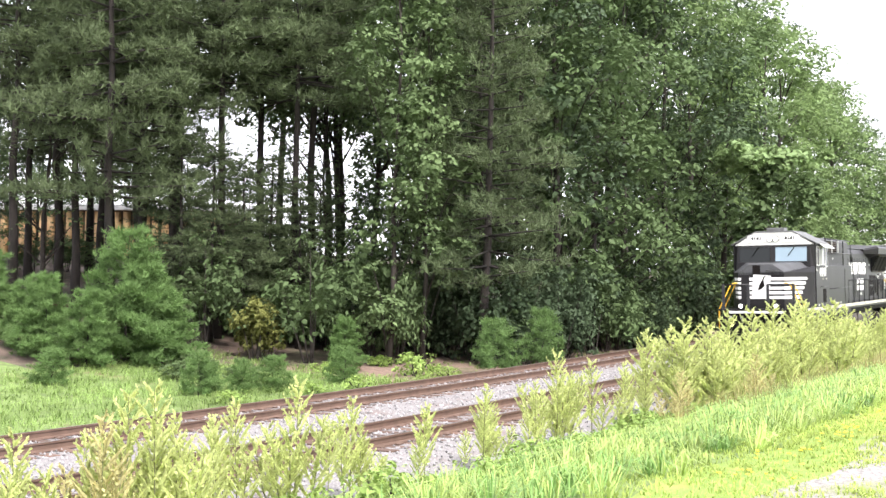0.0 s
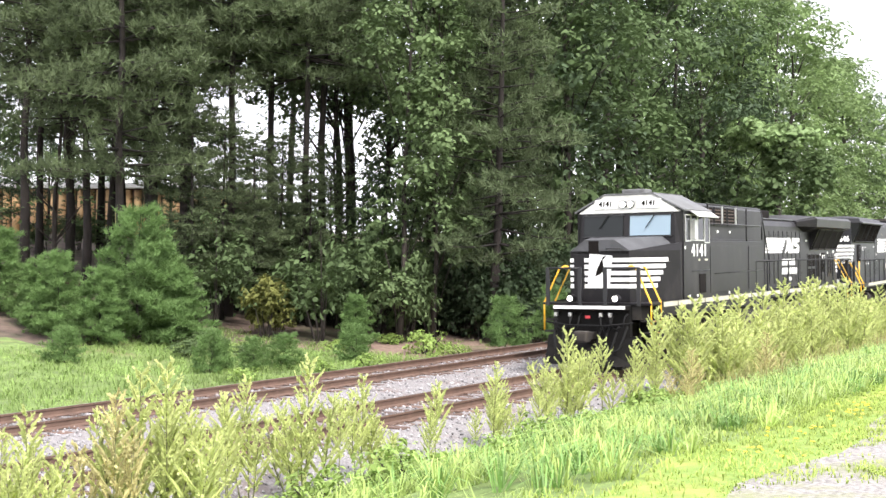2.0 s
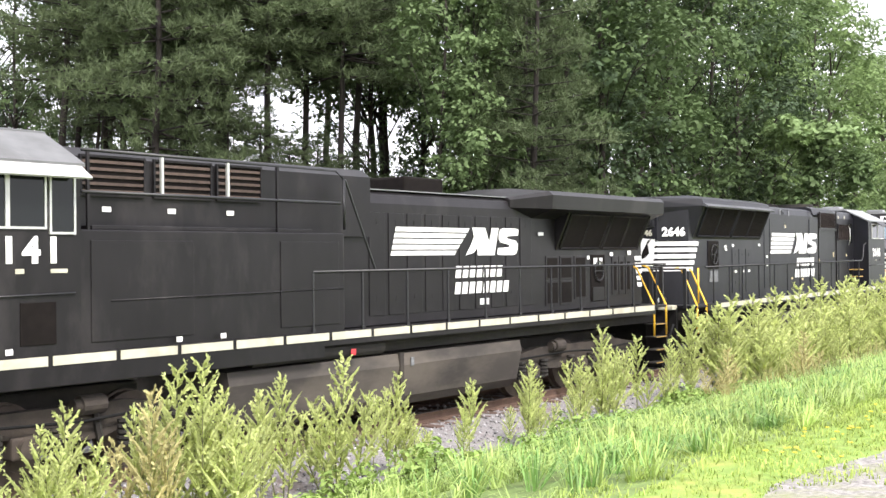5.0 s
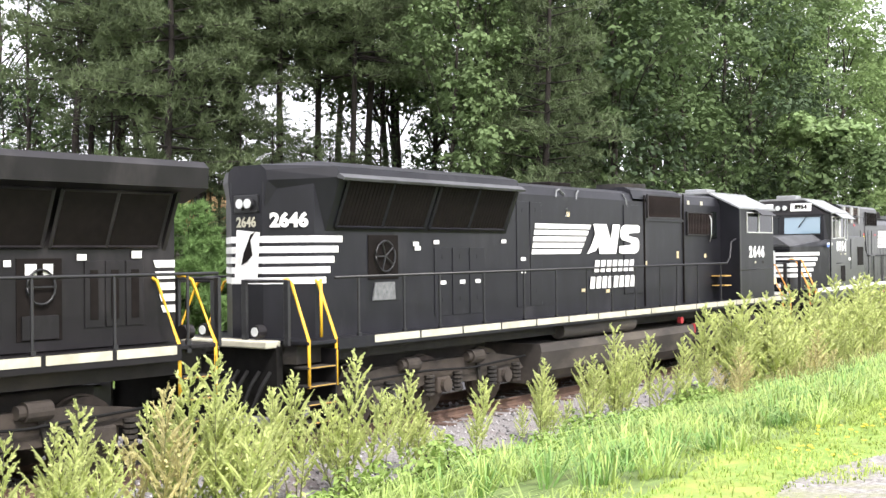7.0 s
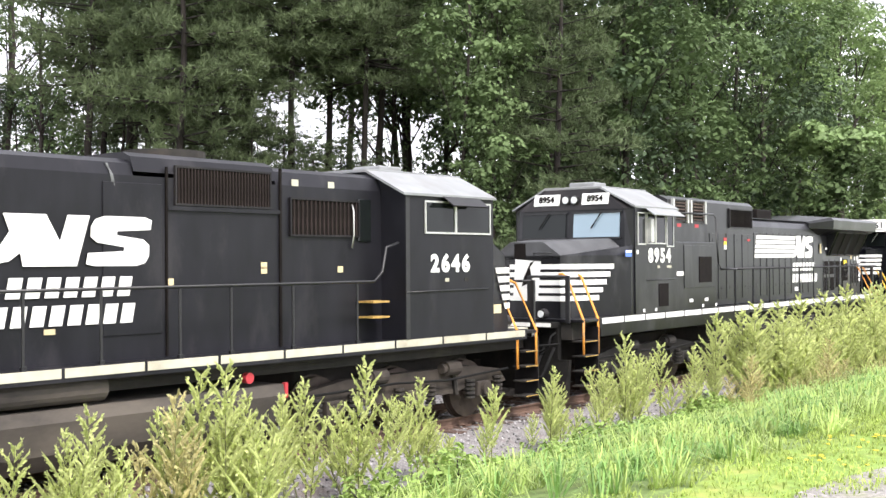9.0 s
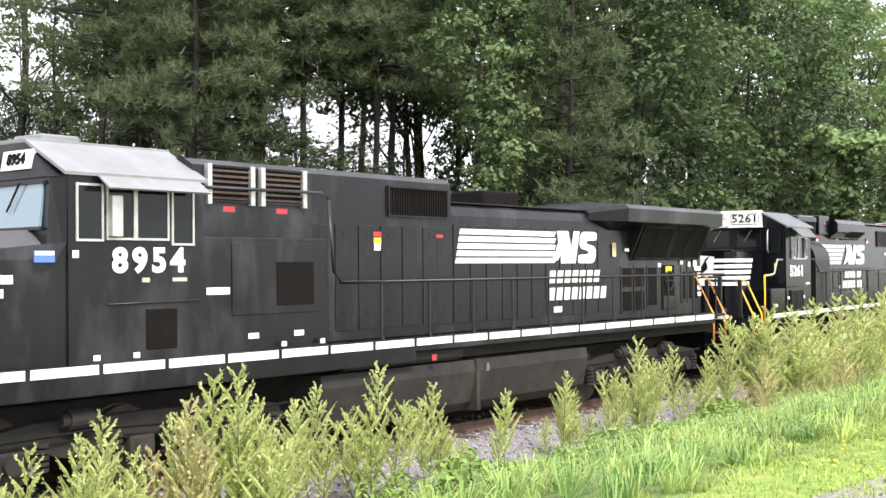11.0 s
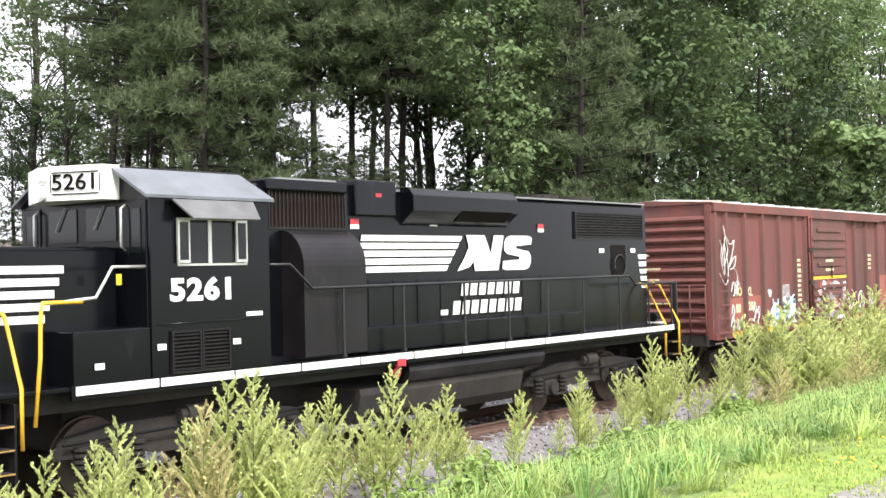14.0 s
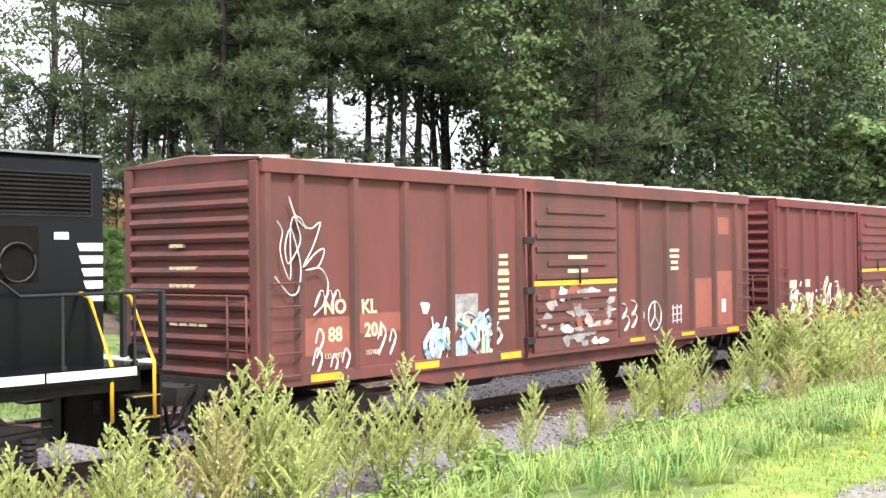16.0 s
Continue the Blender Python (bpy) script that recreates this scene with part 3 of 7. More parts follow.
def ditch_light(unit, x, y, z, sign, mat):
    bm = disc(B(), x, y, z, 0.105, 0.16, axis="x", seg=16)
    h = part("ditch_light", bm, BLACK, unit, smooth=False)
    part("lens", disc(B(), x + sign * 0.085, y, z, 0.072, 0.012, axis="x", seg=16), mat, h)


def window(unit, x0, x1, y, z0, z1, sliding=True):
    """A framed side window in two lights."""
    t = 0.03
    for a, b, c, d in ((x0, x1, z0, z0 + t), (x0, x1, z1 - t, z1), (x0, x0 + t, z0 + t, z1 - t), (x1 - t, x1, z0 + t, z1 - t)):
        part("window_frame", box(B(), a, b, y, y + 0.025, c, d), ALU, unit)
    part("window_glass", box(B(), x0 + t, x1 - t, y + 0.004, y + 0.012, z0 + t, z1 - t), GLASS_DARK, unit)
    if sliding:
        m = x0 + (x1 - x0) * 0.55
        part("window_bar", box(B(), m - 0.03, m + 0.03, y + 0.012, y + 0.03, z0 + t, z1 - t), ALU, unit)


def doors(unit, xs, y, z0, z1, mat, width=0.5):
    """Hood doors standing a little proud, with latches."""
    first = None
    for x in xs:
        if first is None:
            bm = box(B(), -width / 2, width / 2, y, y + 0.014, z0, z1, 0.005)
            first = part("hood_door", bm, mat, unit)
            first.location.x = x
            latch = part("latch", box(B(), -0.03, 0.03, y + 0.014, y + 0.019, z0 + 0.25, z0 + 0.33), mat, first)
            latch2 = part("latch", box(B(), -0.03, 0.03, y + 0.014, y + 0.019, z1 - 0.2, z1 - 0.12), mat, first)
        else:
            o = again(first, x - first.location.x)
            for lt in (latch, latch2):
                again(lt, parent=o)


def louvres(unit, x0, x1, y, z0, z1, upright=True, n=14, mat=None, name="grille"):
    """A framed grille with separate slats."""
    mat = mat or BLACK
    bm = box(B(), x0, x1, y, y + 0.012, z0, z1)
    gr = part(name, bm, GRILLE, unit)
    for a, b, c, d in ((x0 - 0.03, x1 + 0.03, z0 - 0.03, z0), (x0 - 0.03, x1 + 0.03, z1, z1 + 0.03), (x0 - 0.03, x0, z0, z1), (x1, x1 + 0.03, z0, z1)):
        part("grille_frame", box(B(), a, b, y, y + 0.045, c, d), BLACK, gr)
    if upright:
        st = (x1 - x0) / n
        f = part("slat", box(B(), x0 + st * 0.2, x0 + st * 0.55, y + 0.012, y + 0.035, z0, z1), mat, gr)
        for i in range(1, n):
            again(f, i * st)
    else:
        st = (z1 - z0) / n
        f = part("slat", box(B(), x0, x1, y + 0.012, y + 0.035, z0 + st * 0.2, z0 + st * 0.6), mat, gr)
        for i in range(1, n):
            again(f, 0, 0, i * st)


def plan_strip(bm, plan, out, z0, z1):
    """A thin band that follows a plan line, standing out from it."""
    pts = [Vector((x, y, 0)) for x, y in plan]
    offs = []
    for i, p in enumerate(pts):
        d = (pts[min(i + 1, len(pts) - 1)] - pts[max(i - 1, 0)]).normalized()
        nrm = Vector((-d.y, d.x, 0))
        if nrm.dot(p - Vector((pts[0].x - 1.5, 0, 0))) < 0:
            nrm = -nrm
        offs.append(p + nrm * out)
    ring = [(p.x, p.y) for p in pts] + [(p.x, p.y) for p in offs[::-1]]
    along_z(bm, z0, z1, ring)
    return bm


def nose_stripes(unit, plan_at, z0, z1, n=5, mat=WHITE, gap=0.36, emblem_w=0.34, face_x=None):
    """White bands round a nose, shorter towards the bottom, with a plain white panel in the middle."""
    step = (z1 - z0) / n
    for i in range(n):
        za = z0 + i * step
        zb = za + step * (1 - gap)
        k = (i + 0.6) / n
        for side in (1, -1):
            part("nose_stripe", plan_strip(B(), [(x, y * side) for x, y in plan_at(k)], 0.006, za, zb), mat, unit)
    if face_x is not None:
        bm = along_x(B(), face_x, face_x + 0.009, [(-emblem_w, z0 + 0.02), (emblem_w * 0.8, z0 + 0.02), (emblem_w * 1.05, z1), (-emblem_w * 0.8, z1 + 0.05)])
        part("nose_panel", bm, mat, unit)
        bm = along_x(B(), face_x + 0.009, face_x + 0.014, [(-0.12, z0 + 0.3), (0.02, z0 + 0.36), (0.13, z0 + 0.46), (0.09, z1 - 0.12), (0.2, z1 + 0.01), (0.1, z1 - 0.03), (-0.06, z0 + 0.5)])
        part("nose_figure", bm, GRILLE, unit)


def wide_cab(unit, X, d0, d1, z_sill, eave, top, wall, roof, number, lit, brow_mat, facing=1, plates=True, shade=True):
    """A wide-nosed cab. d0 is its front wall, d1 the rear wall (distances from the leading coupler); facing -1 looks backwards."""
    f = facing
    xf, xr = X(d0), X(d1)
    lo, hi = min(xf, xr), max(xf, xr)
    prof = [(-1.53, z_sill), (1.53, z_sill), (1.53, eave), (0.75, top - 0.05), (-0.75, top - 0.05), (-1.53, eave)]
    part("cab_body", along_x(B(), lo, hi, prof), wall, unit)
    for k in (1, -1):
        bm = solid(B(), [(lo - 0.04, k * 1.58, eave - 0.03), (hi + 0.08, k * 1.58, eave - 0.03), (hi + 0.08, k * 0.72, top - 0.03), (lo - 0.04, k * 0.72, top - 0.03)],
                   [(lo - 0.04, k * 1.58, eave + 0.012), (hi + 0.08, k * 1.58, eave + 0.012), (hi + 0.08, k * 0.72, top + 0.012), (lo - 0.04, k * 0.72, top + 0.012)])
        part("cab_roof_slope", bm, roof, unit)
    part("cab_roof_top", box(B(), lo - 0.05, hi + 0.05, -0.74, 0.74, top - 0.03, top + 0.03, 0.01), roof, unit)
    for dx in (0.5, 0.9, 1.3):
        bm = disc(B(), lo + dx * 1.2, 0.5 - dx * 0.3, top + 0.05, 0.045, 0.07, axis="z", seg=10)
        part("antenna", bm, ROOF_GREY, unit)
    bm = box(B(), lo + 1.1, lo + 1.7, -0.35, 0.3, top + 0.03, top + 0.16, 0.03)
    part("roof_vent", bm, roof, unit)
    # front: brow with number boards and headlights over two raked windshields
    brow_low = eave - 0.05
    bm = solid(B(), [(xf, -1.5, eave - 0.04), (xf, 1.5, eave - 0.04), (xf + f * 0.16, 1.36, brow_low), (xf + f * 0.16, -1.36, brow_low)],
               [(xf, -0.76, top - 0.02), (xf, 0.76, top - 0.02), (xf + f * 0.05, 0.72, top - 0.03), (xf + f * 0.05, -0.72, top - 0.03)])
    part("brow", bm, brow_mat, unit)
    base = eave - 0.66
    rk = f * 0.2
    bm = solid(B(), [(xf, -1.5, base - 0.45), (xf, 1.5, base - 0.45), (xf + rk, 1.38, base - 0.4), (xf + rk, -1.38, base - 0.4)],
               [(xf, -1.5, brow_low + 0.02), (xf, 1.5, brow_low + 0.02), (xf + f * 0.13, 1.34, brow_low + 0.02), (xf + f * 0.13, -1.34, brow_low + 0.02)])
    part("windshield_wall", bm, wall, unit)
    for k in (1, -1):
        y0, y1 = (0.1, 1.24) if k > 0 else (-1.24, -0.1)
        w = f * 0.012
        xa, xb = xf + rk * 0.985 + w, xf + f * 0.15 + w
        bm = solid(B(), [(xa, y0, base), (xa, y1, base), (xa - f * 0.03, y1, base), (xa - f * 0.03, y0, base)],
                   [(xb, y0, brow_low - 0.08), (xb, y1, brow_low - 0.08), (xb - f * 0.03, y1, brow_low - 0.08), (xb - f * 0.03, y0, brow_low - 0.08)])
        part("windshield", bm, GLASS_BLUE if k * f > 0 else GLASS_DARK, unit)
        for (ya, yb, za, zb) in ((y0 - 0.04, y1 + 0.04, base - 0.04, base), (y0 - 0.04, y1 + 0.04, brow_low - 0.08, brow_low - 0.04)):
            xm = xa if za < base else xb
            part("windshield_seal", box(B(), min(xm - f * 0.03, xm + f * 0.02), max(xm - f * 0.03, xm + f * 0.02), ya, yb, za, zb), RAILGREY, unit)
        part("wiper", tube(B(), [(xb + f * 0.05, (y0 + y1) / 2 + 0.15, brow_low - 0.06), (xa + f * 0.03, (y0 + y1) / 2 - 0.1, base + 0.2)], 0.014), HOSE, unit)
        if plates:
            zc = (brow_low + top) / 2 - 0.0
            xm = xf + f * 0.105
            pl = part("number_board", solid(B(), [(xm + f * 0.05, k * 0.62 - 0.33, zc - 0.13), (xm + f * 0.05, k * 0.62 + 0.33, zc - 0.13), (xm - f * 0.1, k * 0.62 + 0.33, zc - 0.13), (xm - f * 0.1, k * 0.62 - 0.33, zc - 0.13)],
                                              [(xm - f * 0.0, k * 0.62 - 0.33, zc + 0.12), (xm - f * 0.0, k * 0.62 + 0.33, zc + 0.12), (xm - f * 0.12, k * 0.62 + 0.33, zc + 0.12), (xm - f * 0.12, k * 0.62 - 0.33, zc + 0.12)]), WHITE, unit)
            rot = Matrix.Translation((xm + f * 0.034, k * 0.62, zc)) @ Euler((radians(90 - 11), 0, radians(90 if f > 0 else -90))).to_matrix().to_4x4()
            lettering("board_number", number, 0.2, GRILLE, pl, rot, bold=0.006, extrude=0.006)
    for y in (-0.11, 0.11):
        zc = (brow_low + top) / 2 - 0.02
        hl = part("headlight", disc(B(), xf + f * 0.11, y, zc, 0.1, 0.12, axis="x", seg=16), RAILGREY, unit)
        part("lens", disc(B(), xf + f * 0.175, y, zc, 0.078, 0.012, axis="x", seg=16), LAMP if lit else LENS, hl)
    # side windows on the camera's side and the far side
    for y in (1.53, -1.555):
        if f > 0:
            window(unit, xf - 0.5, xf - 0.1, y, eave - 0.84, eave - 0.12, False)
            window(unit, xf - 1.52, xf - 0.54, y, eave - 0.82, eave - 0.12)
            window(unit, xf - 1.94, xf - 1.56, y, eave - 0.88, eave - 0.14, False)
            part("mirror", box(B(), xf - 0.72, xf - 0.56, min(y, y * 1.08), max(y, y * 1.08), eave - 0.78, eave - 0.26, 0.01), ALU, unit)
        else:
            window(unit, xf + 0.1, xr - 0.5, y, eave - 0.66, eave - 0.1)
    if shade:
        a, b = (xf - 2.0, xf - 0.4) if f > 0 else (xf + 0.5, xf + 1.5)
        bm = solid(B(), [(a, 1.56, eave - 0.02), (b, 1.56, eave - 0.02), (b, 1.585, eave - 0.02), (a, 1.585, eave - 0.02)],
                   [(a, 1.8, eave - 0.2), (b, 1.8, eave - 0.2), (b, 1.82, eave - 0.18), (a, 1.82, eave - 0.18)])
        part("sun_shade", bm, (BROW_WHITE if roof is ROOF_GREY else ROOF_WHITE) if f > 0 else BLACK, unit)


def ge_unit(number, length, paint, stripes_mat, roof, brow_mat, grab, lit, cab_d, tall_end, hood_end, style, label, lettered_bars):
    """A six-axle wide-cab diesel with winged radiators at the rear."""
    unit = tagged(new("diesel_locomotive"), label, "locomotive", group="locomotives of the train")
    L = length

    def X(d):
        return L / 2 - d
    zs = 1.69
    # underframe, deck and side sills
    part("underframe", box(B(), X(L - 0.85), X(0.85), -1.2, 1.2, 1.25, zs - 0.06), UNDER, unit)
    part("deck", box(B(), X(L - 0.8), X(0.8), -1.5, 1.5, zs - 0.08, zs - 0.02, 0.01), paint, unit)
    for y in (-1.5, 1.5):
        part("side_sill", box(B(), X(L - 1.45), X(1.45), y - 0.025, y + 0.025, 1.47, zs), paint, unit)
    part("side_skirt", box(B(), X(tall_end - 1.6), X(1.5), 1.4, 1.52, 1.3, zs - 0.02), paint, unit)
    sill_stripe(unit, X(1.5), X(L - 1.5), 1.53, 1.555, 1.675, stripes_mat, 19, 0.07)
    # pilot and plow
    for sgn, d in ((1, 0.0), (-1, L)):
        x = X(d)
        coupler(unit, x, sgn)
        part("pilot_plate", box(B(), min(x - sgn * 0.75, x - sgn * 0.62), max(x - sgn * 0.75, x - sgn * 0.62), -1.0, 1.0, 0.5, 1.55), PILOT, unit)
        part("anticlimber", box(B(), min(x - sgn * 0.72, x - sgn * 0.37), max(x - sgn * 0.72, x - sgn * 0.37), -1.0, 1.0, 1.5, 1.62, 0.02), PILOT, unit)
        part("anticlimber_face", box(B(), min(x - sgn * 0.37, x - sgn * 0.36), max(x - sgn * 0.37, x - sgn * 0.36), -0.98, 0.98, 1.53, 1.61), WHITE, unit)
        bm = solid(B(), [(x - sgn * 0.62, -1.26, 0.12), (x - sgn * 0.62, 1.26, 0.12), (x - sgn * 0.4, 1.26, 0.12), (x - sgn * 0.12, 0, 0.12), (x - sgn * 0.4, -1.26, 0.12)],
                   [(x - sgn * 0.72, -1.26, 0.85), (x - sgn * 0.72, 1.26, 0.85), (x - sgn * 0.62, 1.26, 0.85), (x - sgn * 0.6, 0, 0.62), (x - sgn * 0.62, -1.26, 0.85)])
        part("plow", bm, PILOT, unit)
        for y in (-1.5, 1.5):
            steps(unit, X(0.85) if sgn > 0 else X(L - 1.4), X(1.4) if sgn > 0 else X(L - 0.85), y, WORN_EDGE)
        end_rails(unit, x - sgn * 0.95, sgn, grab)
        front_fence(unit, x - sgn * 0.6, RAILGREY)
        for y in (-0.62, 0.62):
            ditch_light(unit, x - sgn * 0.66, y, 1.78, sgn, LAMP if lit and sgn > 0 else LENS)
        bar(unit, [(x - sgn * 0.34, -1.2, 1.2), (x - sgn * 0.3, -0.5, 1.12), (x - sgn * 0.3, 0.5, 1.12), (x - sgn * 0.34, 1.2, 1.2)], 0.02, HOSE, "uncoupling_lever")
    for ya, yb, lo in ((-0.95, -0.5, 0.98), (-0.55, -0.28, 0.86), (0.3, 0.62, 0.9), (0.55, 0.95, 1.02)):
        ym = (ya + yb) / 2
        bar(unit, [(X(0.6), ya, 1.42), (X(0.42), ya, 1.36), (X(0.36), ya + 0.03, 1.12), (X(0.33), ym, lo), (X(0.36), yb - 0.03, 1.1), (X(0.42), yb, 1.34), (X(0.6), yb, 1.4)], 0.024, HOSE, "brake_hose")
        part("hose_valve", box(B(), X(0.5), X(0.4), ya - 0.04, ya + 0.04, 1.33, 1.43, 0.01), ALU, unit)
    part("coupler_tag", box(B(), X(0.3), X(0.27), -0.05, 0.07, 1.3, 1.37), RED, unit)
    # nose, tapered in plan, with a sloping top
    nf, half = 1.05, 0.82
    cf = cab_d[0]
    low = [(X(nf), -half), (X(nf), half), (X(cf - 0.15), 1.5), (X(cf), 1.5), (X(cf), -1.5), (X(cf - 0.15), -1.5)]
    bm = solid(B(), [(x, y, zs - 0.02) for x, y in low],
               [(X(nf), -half, 2.98), (X(nf), half, 2.98), (X(cf - 0.15), 1.5, 2.98), (X(cf), 1.5, 3.2), (X(cf), -1.5, 3.2), (X(cf - 0.15), -1.5, 2.98)])
    part("nose", bm, paint, unit)
    ring = [(-1, 2.9), (1, 2.9), (1, 2.99), (0.5, 3.27), (-0.5, 3.27), (-1, 2.99)]
    rear = [(-1, 2.9), (1, 2.9), (1, 2.99), (0.7, 3.36), (-0.7, 3.36), (-1, 2.99)]
    bm = solid(B(), [(X(nf), y * (half - 0.006), z) for y, z in ring], [(X(cf - 0.12), y * 1.49, z) for y, z in rear])
    # grey in place of the sky reflected on the black nose top
    part("nose_top", bm, DECK_SHEEN, unit, "nose top greyed with painted sky sheen")

    def plan_at(k):
        e = 0.5 + 0.27 * k
        return [(X(nf), 0.0), (X(nf), half), (X(nf + (cf - 0.15 - nf) * e), half + (1.5 - half) * e)]
    nose_stripes(unit, plan_at, 2.03, 2.86, mat=WHITE, face_x=X(nf))
    part("nose_door", box(B(), X(nf), X(nf) + 0.02, -0.72, -0.42, 1.75, 2.9, 0.01), paint, unit)
    bar(unit, [(X(nf) + 0.01, 0.2, 3.02), (X(nf) + 0.06, 0.2, 3.04), (X(nf) + 0.06, 0.62, 3.04), (X(nf) + 0.01, 0.62, 3.02)], 0.014, RAILGREY, "grab_iron")
    part("nose_recess", box(B(), X(nf), X(nf) + 0.008, -0.3, -0.02, 2.92, 3.24), GRILLE, unit)
    wide_cab(unit, X, cab_d[0], cab_d[1], zs - 0.02, 4.05, 4.5, paint, roof, number, lit, brow_mat)
    side_text(unit, number, X((cab_d[0] + cab_d[1]) / 2 + 0.15), 1.535, 2.96, 0.43, WHITE, "cab_number", bold=0.018, space=1.32, wide=1.08)
    decal(unit, X(cab_d[0] + 1.15), 2.72, 0.12, 0.06, OLD_WHITE, 1.532)
    decal(unit, X(cab_d[0] + 1.7), 2.72, 0.24, 0.05, OLD_WHITE, 1.532)
    decal(unit, X(cab_d[0] + 0.1), 3.05, 0.09, 0.09, WHITE, 1.532)
    bar(unit, [(X(cab_d[0] + 0.55), 1.55, 2.42), (X(cab_d[1] - 0.1), 1.55, 2.44)], 0.012, RAILGREY, "drip_rail")
    part("side_hatch", box(B(), X(cab_d[0] + 1.65), X(cab_d[0] + 1.15), 1.53, 1.545, 1.82, 2.34, 0.006), GRILLE, unit)
    for i, d in enumerate((0.4, 1.0, 3.6, 4.4)):
        decal(unit, X(cab_d[0] + d), 1.76, 0.1, 0.07, WHITE, 1.532)
    c1 = cab_d[1]
    if style == "wide":
        part("lower_cabinet", box(B(), X(10.05), X(c1), -1.46, 1.46, zs - 0.02, 3.24, 0.02), paint, unit)
        part("upper_cabinet", along_x(B(), X(tall_end), X(c1), [(-1.12, 3.2), (1.12, 3.2), (1.12, 4.2), (0.95, 4.33), (-0.95, 4.33), (-1.12, 4.2)]), paint, unit)
        part("hood_step", box(B(), X(tall_end), X(10.05), -1.05, 1.05, zs, 3.24), paint, unit)
        for a, b in ((5.3, 6.3), (6.5, 7.5), (7.65, 8.5)):
            louvres(unit, X(b), X(a), 1.12, 3.72, 4.2, False, 5, RUSTY)
        for d in (5.2, 6.4, 7.6, 8.6):
            part("cabinet_post", box(B(), X(d + 0.02), X(d - 0.02), 1.39, 1.43, 3.24 if d not in (6.4, 7.6) else 3.72, 4.26), ALU if d in (6.4, 7.6) else paint, unit)
        bar(unit, [(X(5.1), 1.42, 3.72), (X(10.0), 1.42, 3.72)], 0.024)
        bar(unit, [(X(5.1), 1.42, 4.26), (X(9.9), 1.42, 4.24), (X(10.1), 1.42, 4.1), (X(10.1), 1.42, 3.3)], 0.024)
        part("cabinet_door", box(B(), X(6.9), X(5.2), 1.46, 1.475, 1.8, 3.1, 0.006), paint, unit)
        part("cabinet_door", box(B(), X(9.9), X(8.6), 1.46, 1.475, 1.8, 3.1, 0.006), paint, unit)
        bar(unit, [(X(5.5), 1.475, 2.32), (X(10.0), 1.475, 2.36)], 0.012, paint, "drip_rail")
        part("cabinet_ledge", box(B(), X(9.4), X(5.3), 1.12, 1.36, 3.24, 3.3, 0.01), paint, unit)
        for d in (5.7, 6.8, 7.9):
            decal(unit, X(d), 3.52, 0.14, 0.07, WHITE, 1.13)
        part("rail_bracket", tube(B(), [(X(10.15), 1.4, 4.1), (X(10.9), 1.4, 2.62)], 0.02), RAILGREY, unit)
        rail0 = 9.3
    else:
        part("lower_cabinet", box(B(), X(7.65), X(c1), -1.46, 1.46, zs - 0.02, 3.3, 0.02), paint, unit)
        part("upper_cabinet", along_x(B(), X(7.5), X(c1), [(-1.3, 3.25), (1.3, 3.25), (1.3, 4.3), (1.1, 4.4), (-1.1, 4.4), (-1.3, 4.3)]), paint, unit)
        part("tall_hood", along_x(B(), X(tall_end), X(7.5), [(-1.02, zs), (1.02, zs), (1.02, 4.33), (0.9, 4.42), (-0.9, 4.42), (-1.02, 4.33)]), paint, unit)
        for a, b in ((5.45, 6.25), (6.45, 7.3)):
            louvres(unit, X(b), X(a), 1.3, 3.82, 4.28, False, 6, RUSTY)
            for d in (a, b):
                part("grille_post", box(B(), X(d + 0.04), X(d - 0.04), 1.3, 1.37, 3.76, 4.32), ALU, unit)
            decal(unit, X((a + b) / 2), 3.7, 0.22, 0.08, RED, 1.3)
        part("lower_panel", box(B(), X(7.45), X(5.75), 1.46, 1.475, 2.2, 3.22, 0.006), paint, unit)
        part("panel_screen", box(B(), X(7.35), X(6.6), 1.475, 1.49, 2.32, 2.95, 0.006), GRILLE, unit)
        for d in (6.15, 7.05):
            decal(unit, X(d), 1.9, 0.2, 0.08, WHITE, 1.465)
        decal(unit, X(5.5), 2.55, 0.42, 0.1, WHITE, 1.465)
        louvres(unit, X(11.15), X(9.6), 1.02, 3.74, 4.2, True, 24, GRILLE)
        doors(unit, [X(7.95), X(8.5), X(9.05), X(9.6), X(10.15), X(10.7), X(11.1)], 1.02, 1.85, 3.55, paint, 0.4)
        decal(unit, X(9.3), 3.2, 0.16, 0.12, WHITE, 1.036)
        decal(unit, X(9.3), 3.3, 0.18, 0.1, TAGYELLOW, 1.036)
        decal(unit, X(9.3), 3.41, 0.2, 0.08, RED, 1.036)
        decal(unit, X(10.95), 3.4, 0.2, 0.06, RED, 1.036)
        bar(unit, [(X(5.3), 1.42, 3.98), (X(7.6), 1.42, 4.0), (X(7.75), 1.43, 3.9), (X(7.8), 1.47, 2.8), (X(7.95), 1.48, 2.63), (X(9.0), 1.47, 2.63)], 0.024)
        decal(unit, X(2.75), 3.02, 0.28, 0.14, BLUE, 1.53)
        decal(unit, X(2.75), 3.06, 0.26, 0.05, WHITE, 1.536)
        rail0 = 8.9
    # engine hood with rounded shoulders
    r = [(1.0, zs), (1.0, 3.78), (0.94, 3.93), (0.8, 4.03), (-0.8, 4.03), (-0.94, 3.93), (-1.0, 3.78), (-1.0, zs)]
    part("engine_hood", along_x(B(), X(hood_end), X(tall_end), r), paint, unit)
    n = int((hood_end - tall_end) / 0.48)
    doors(unit, [X(tall_end + 0.3 + i * (hood_end - tall_end - 0.5) / (n - 1)) for i in range(n)], 1.0, 1.85, 3.62, paint, 0.42)
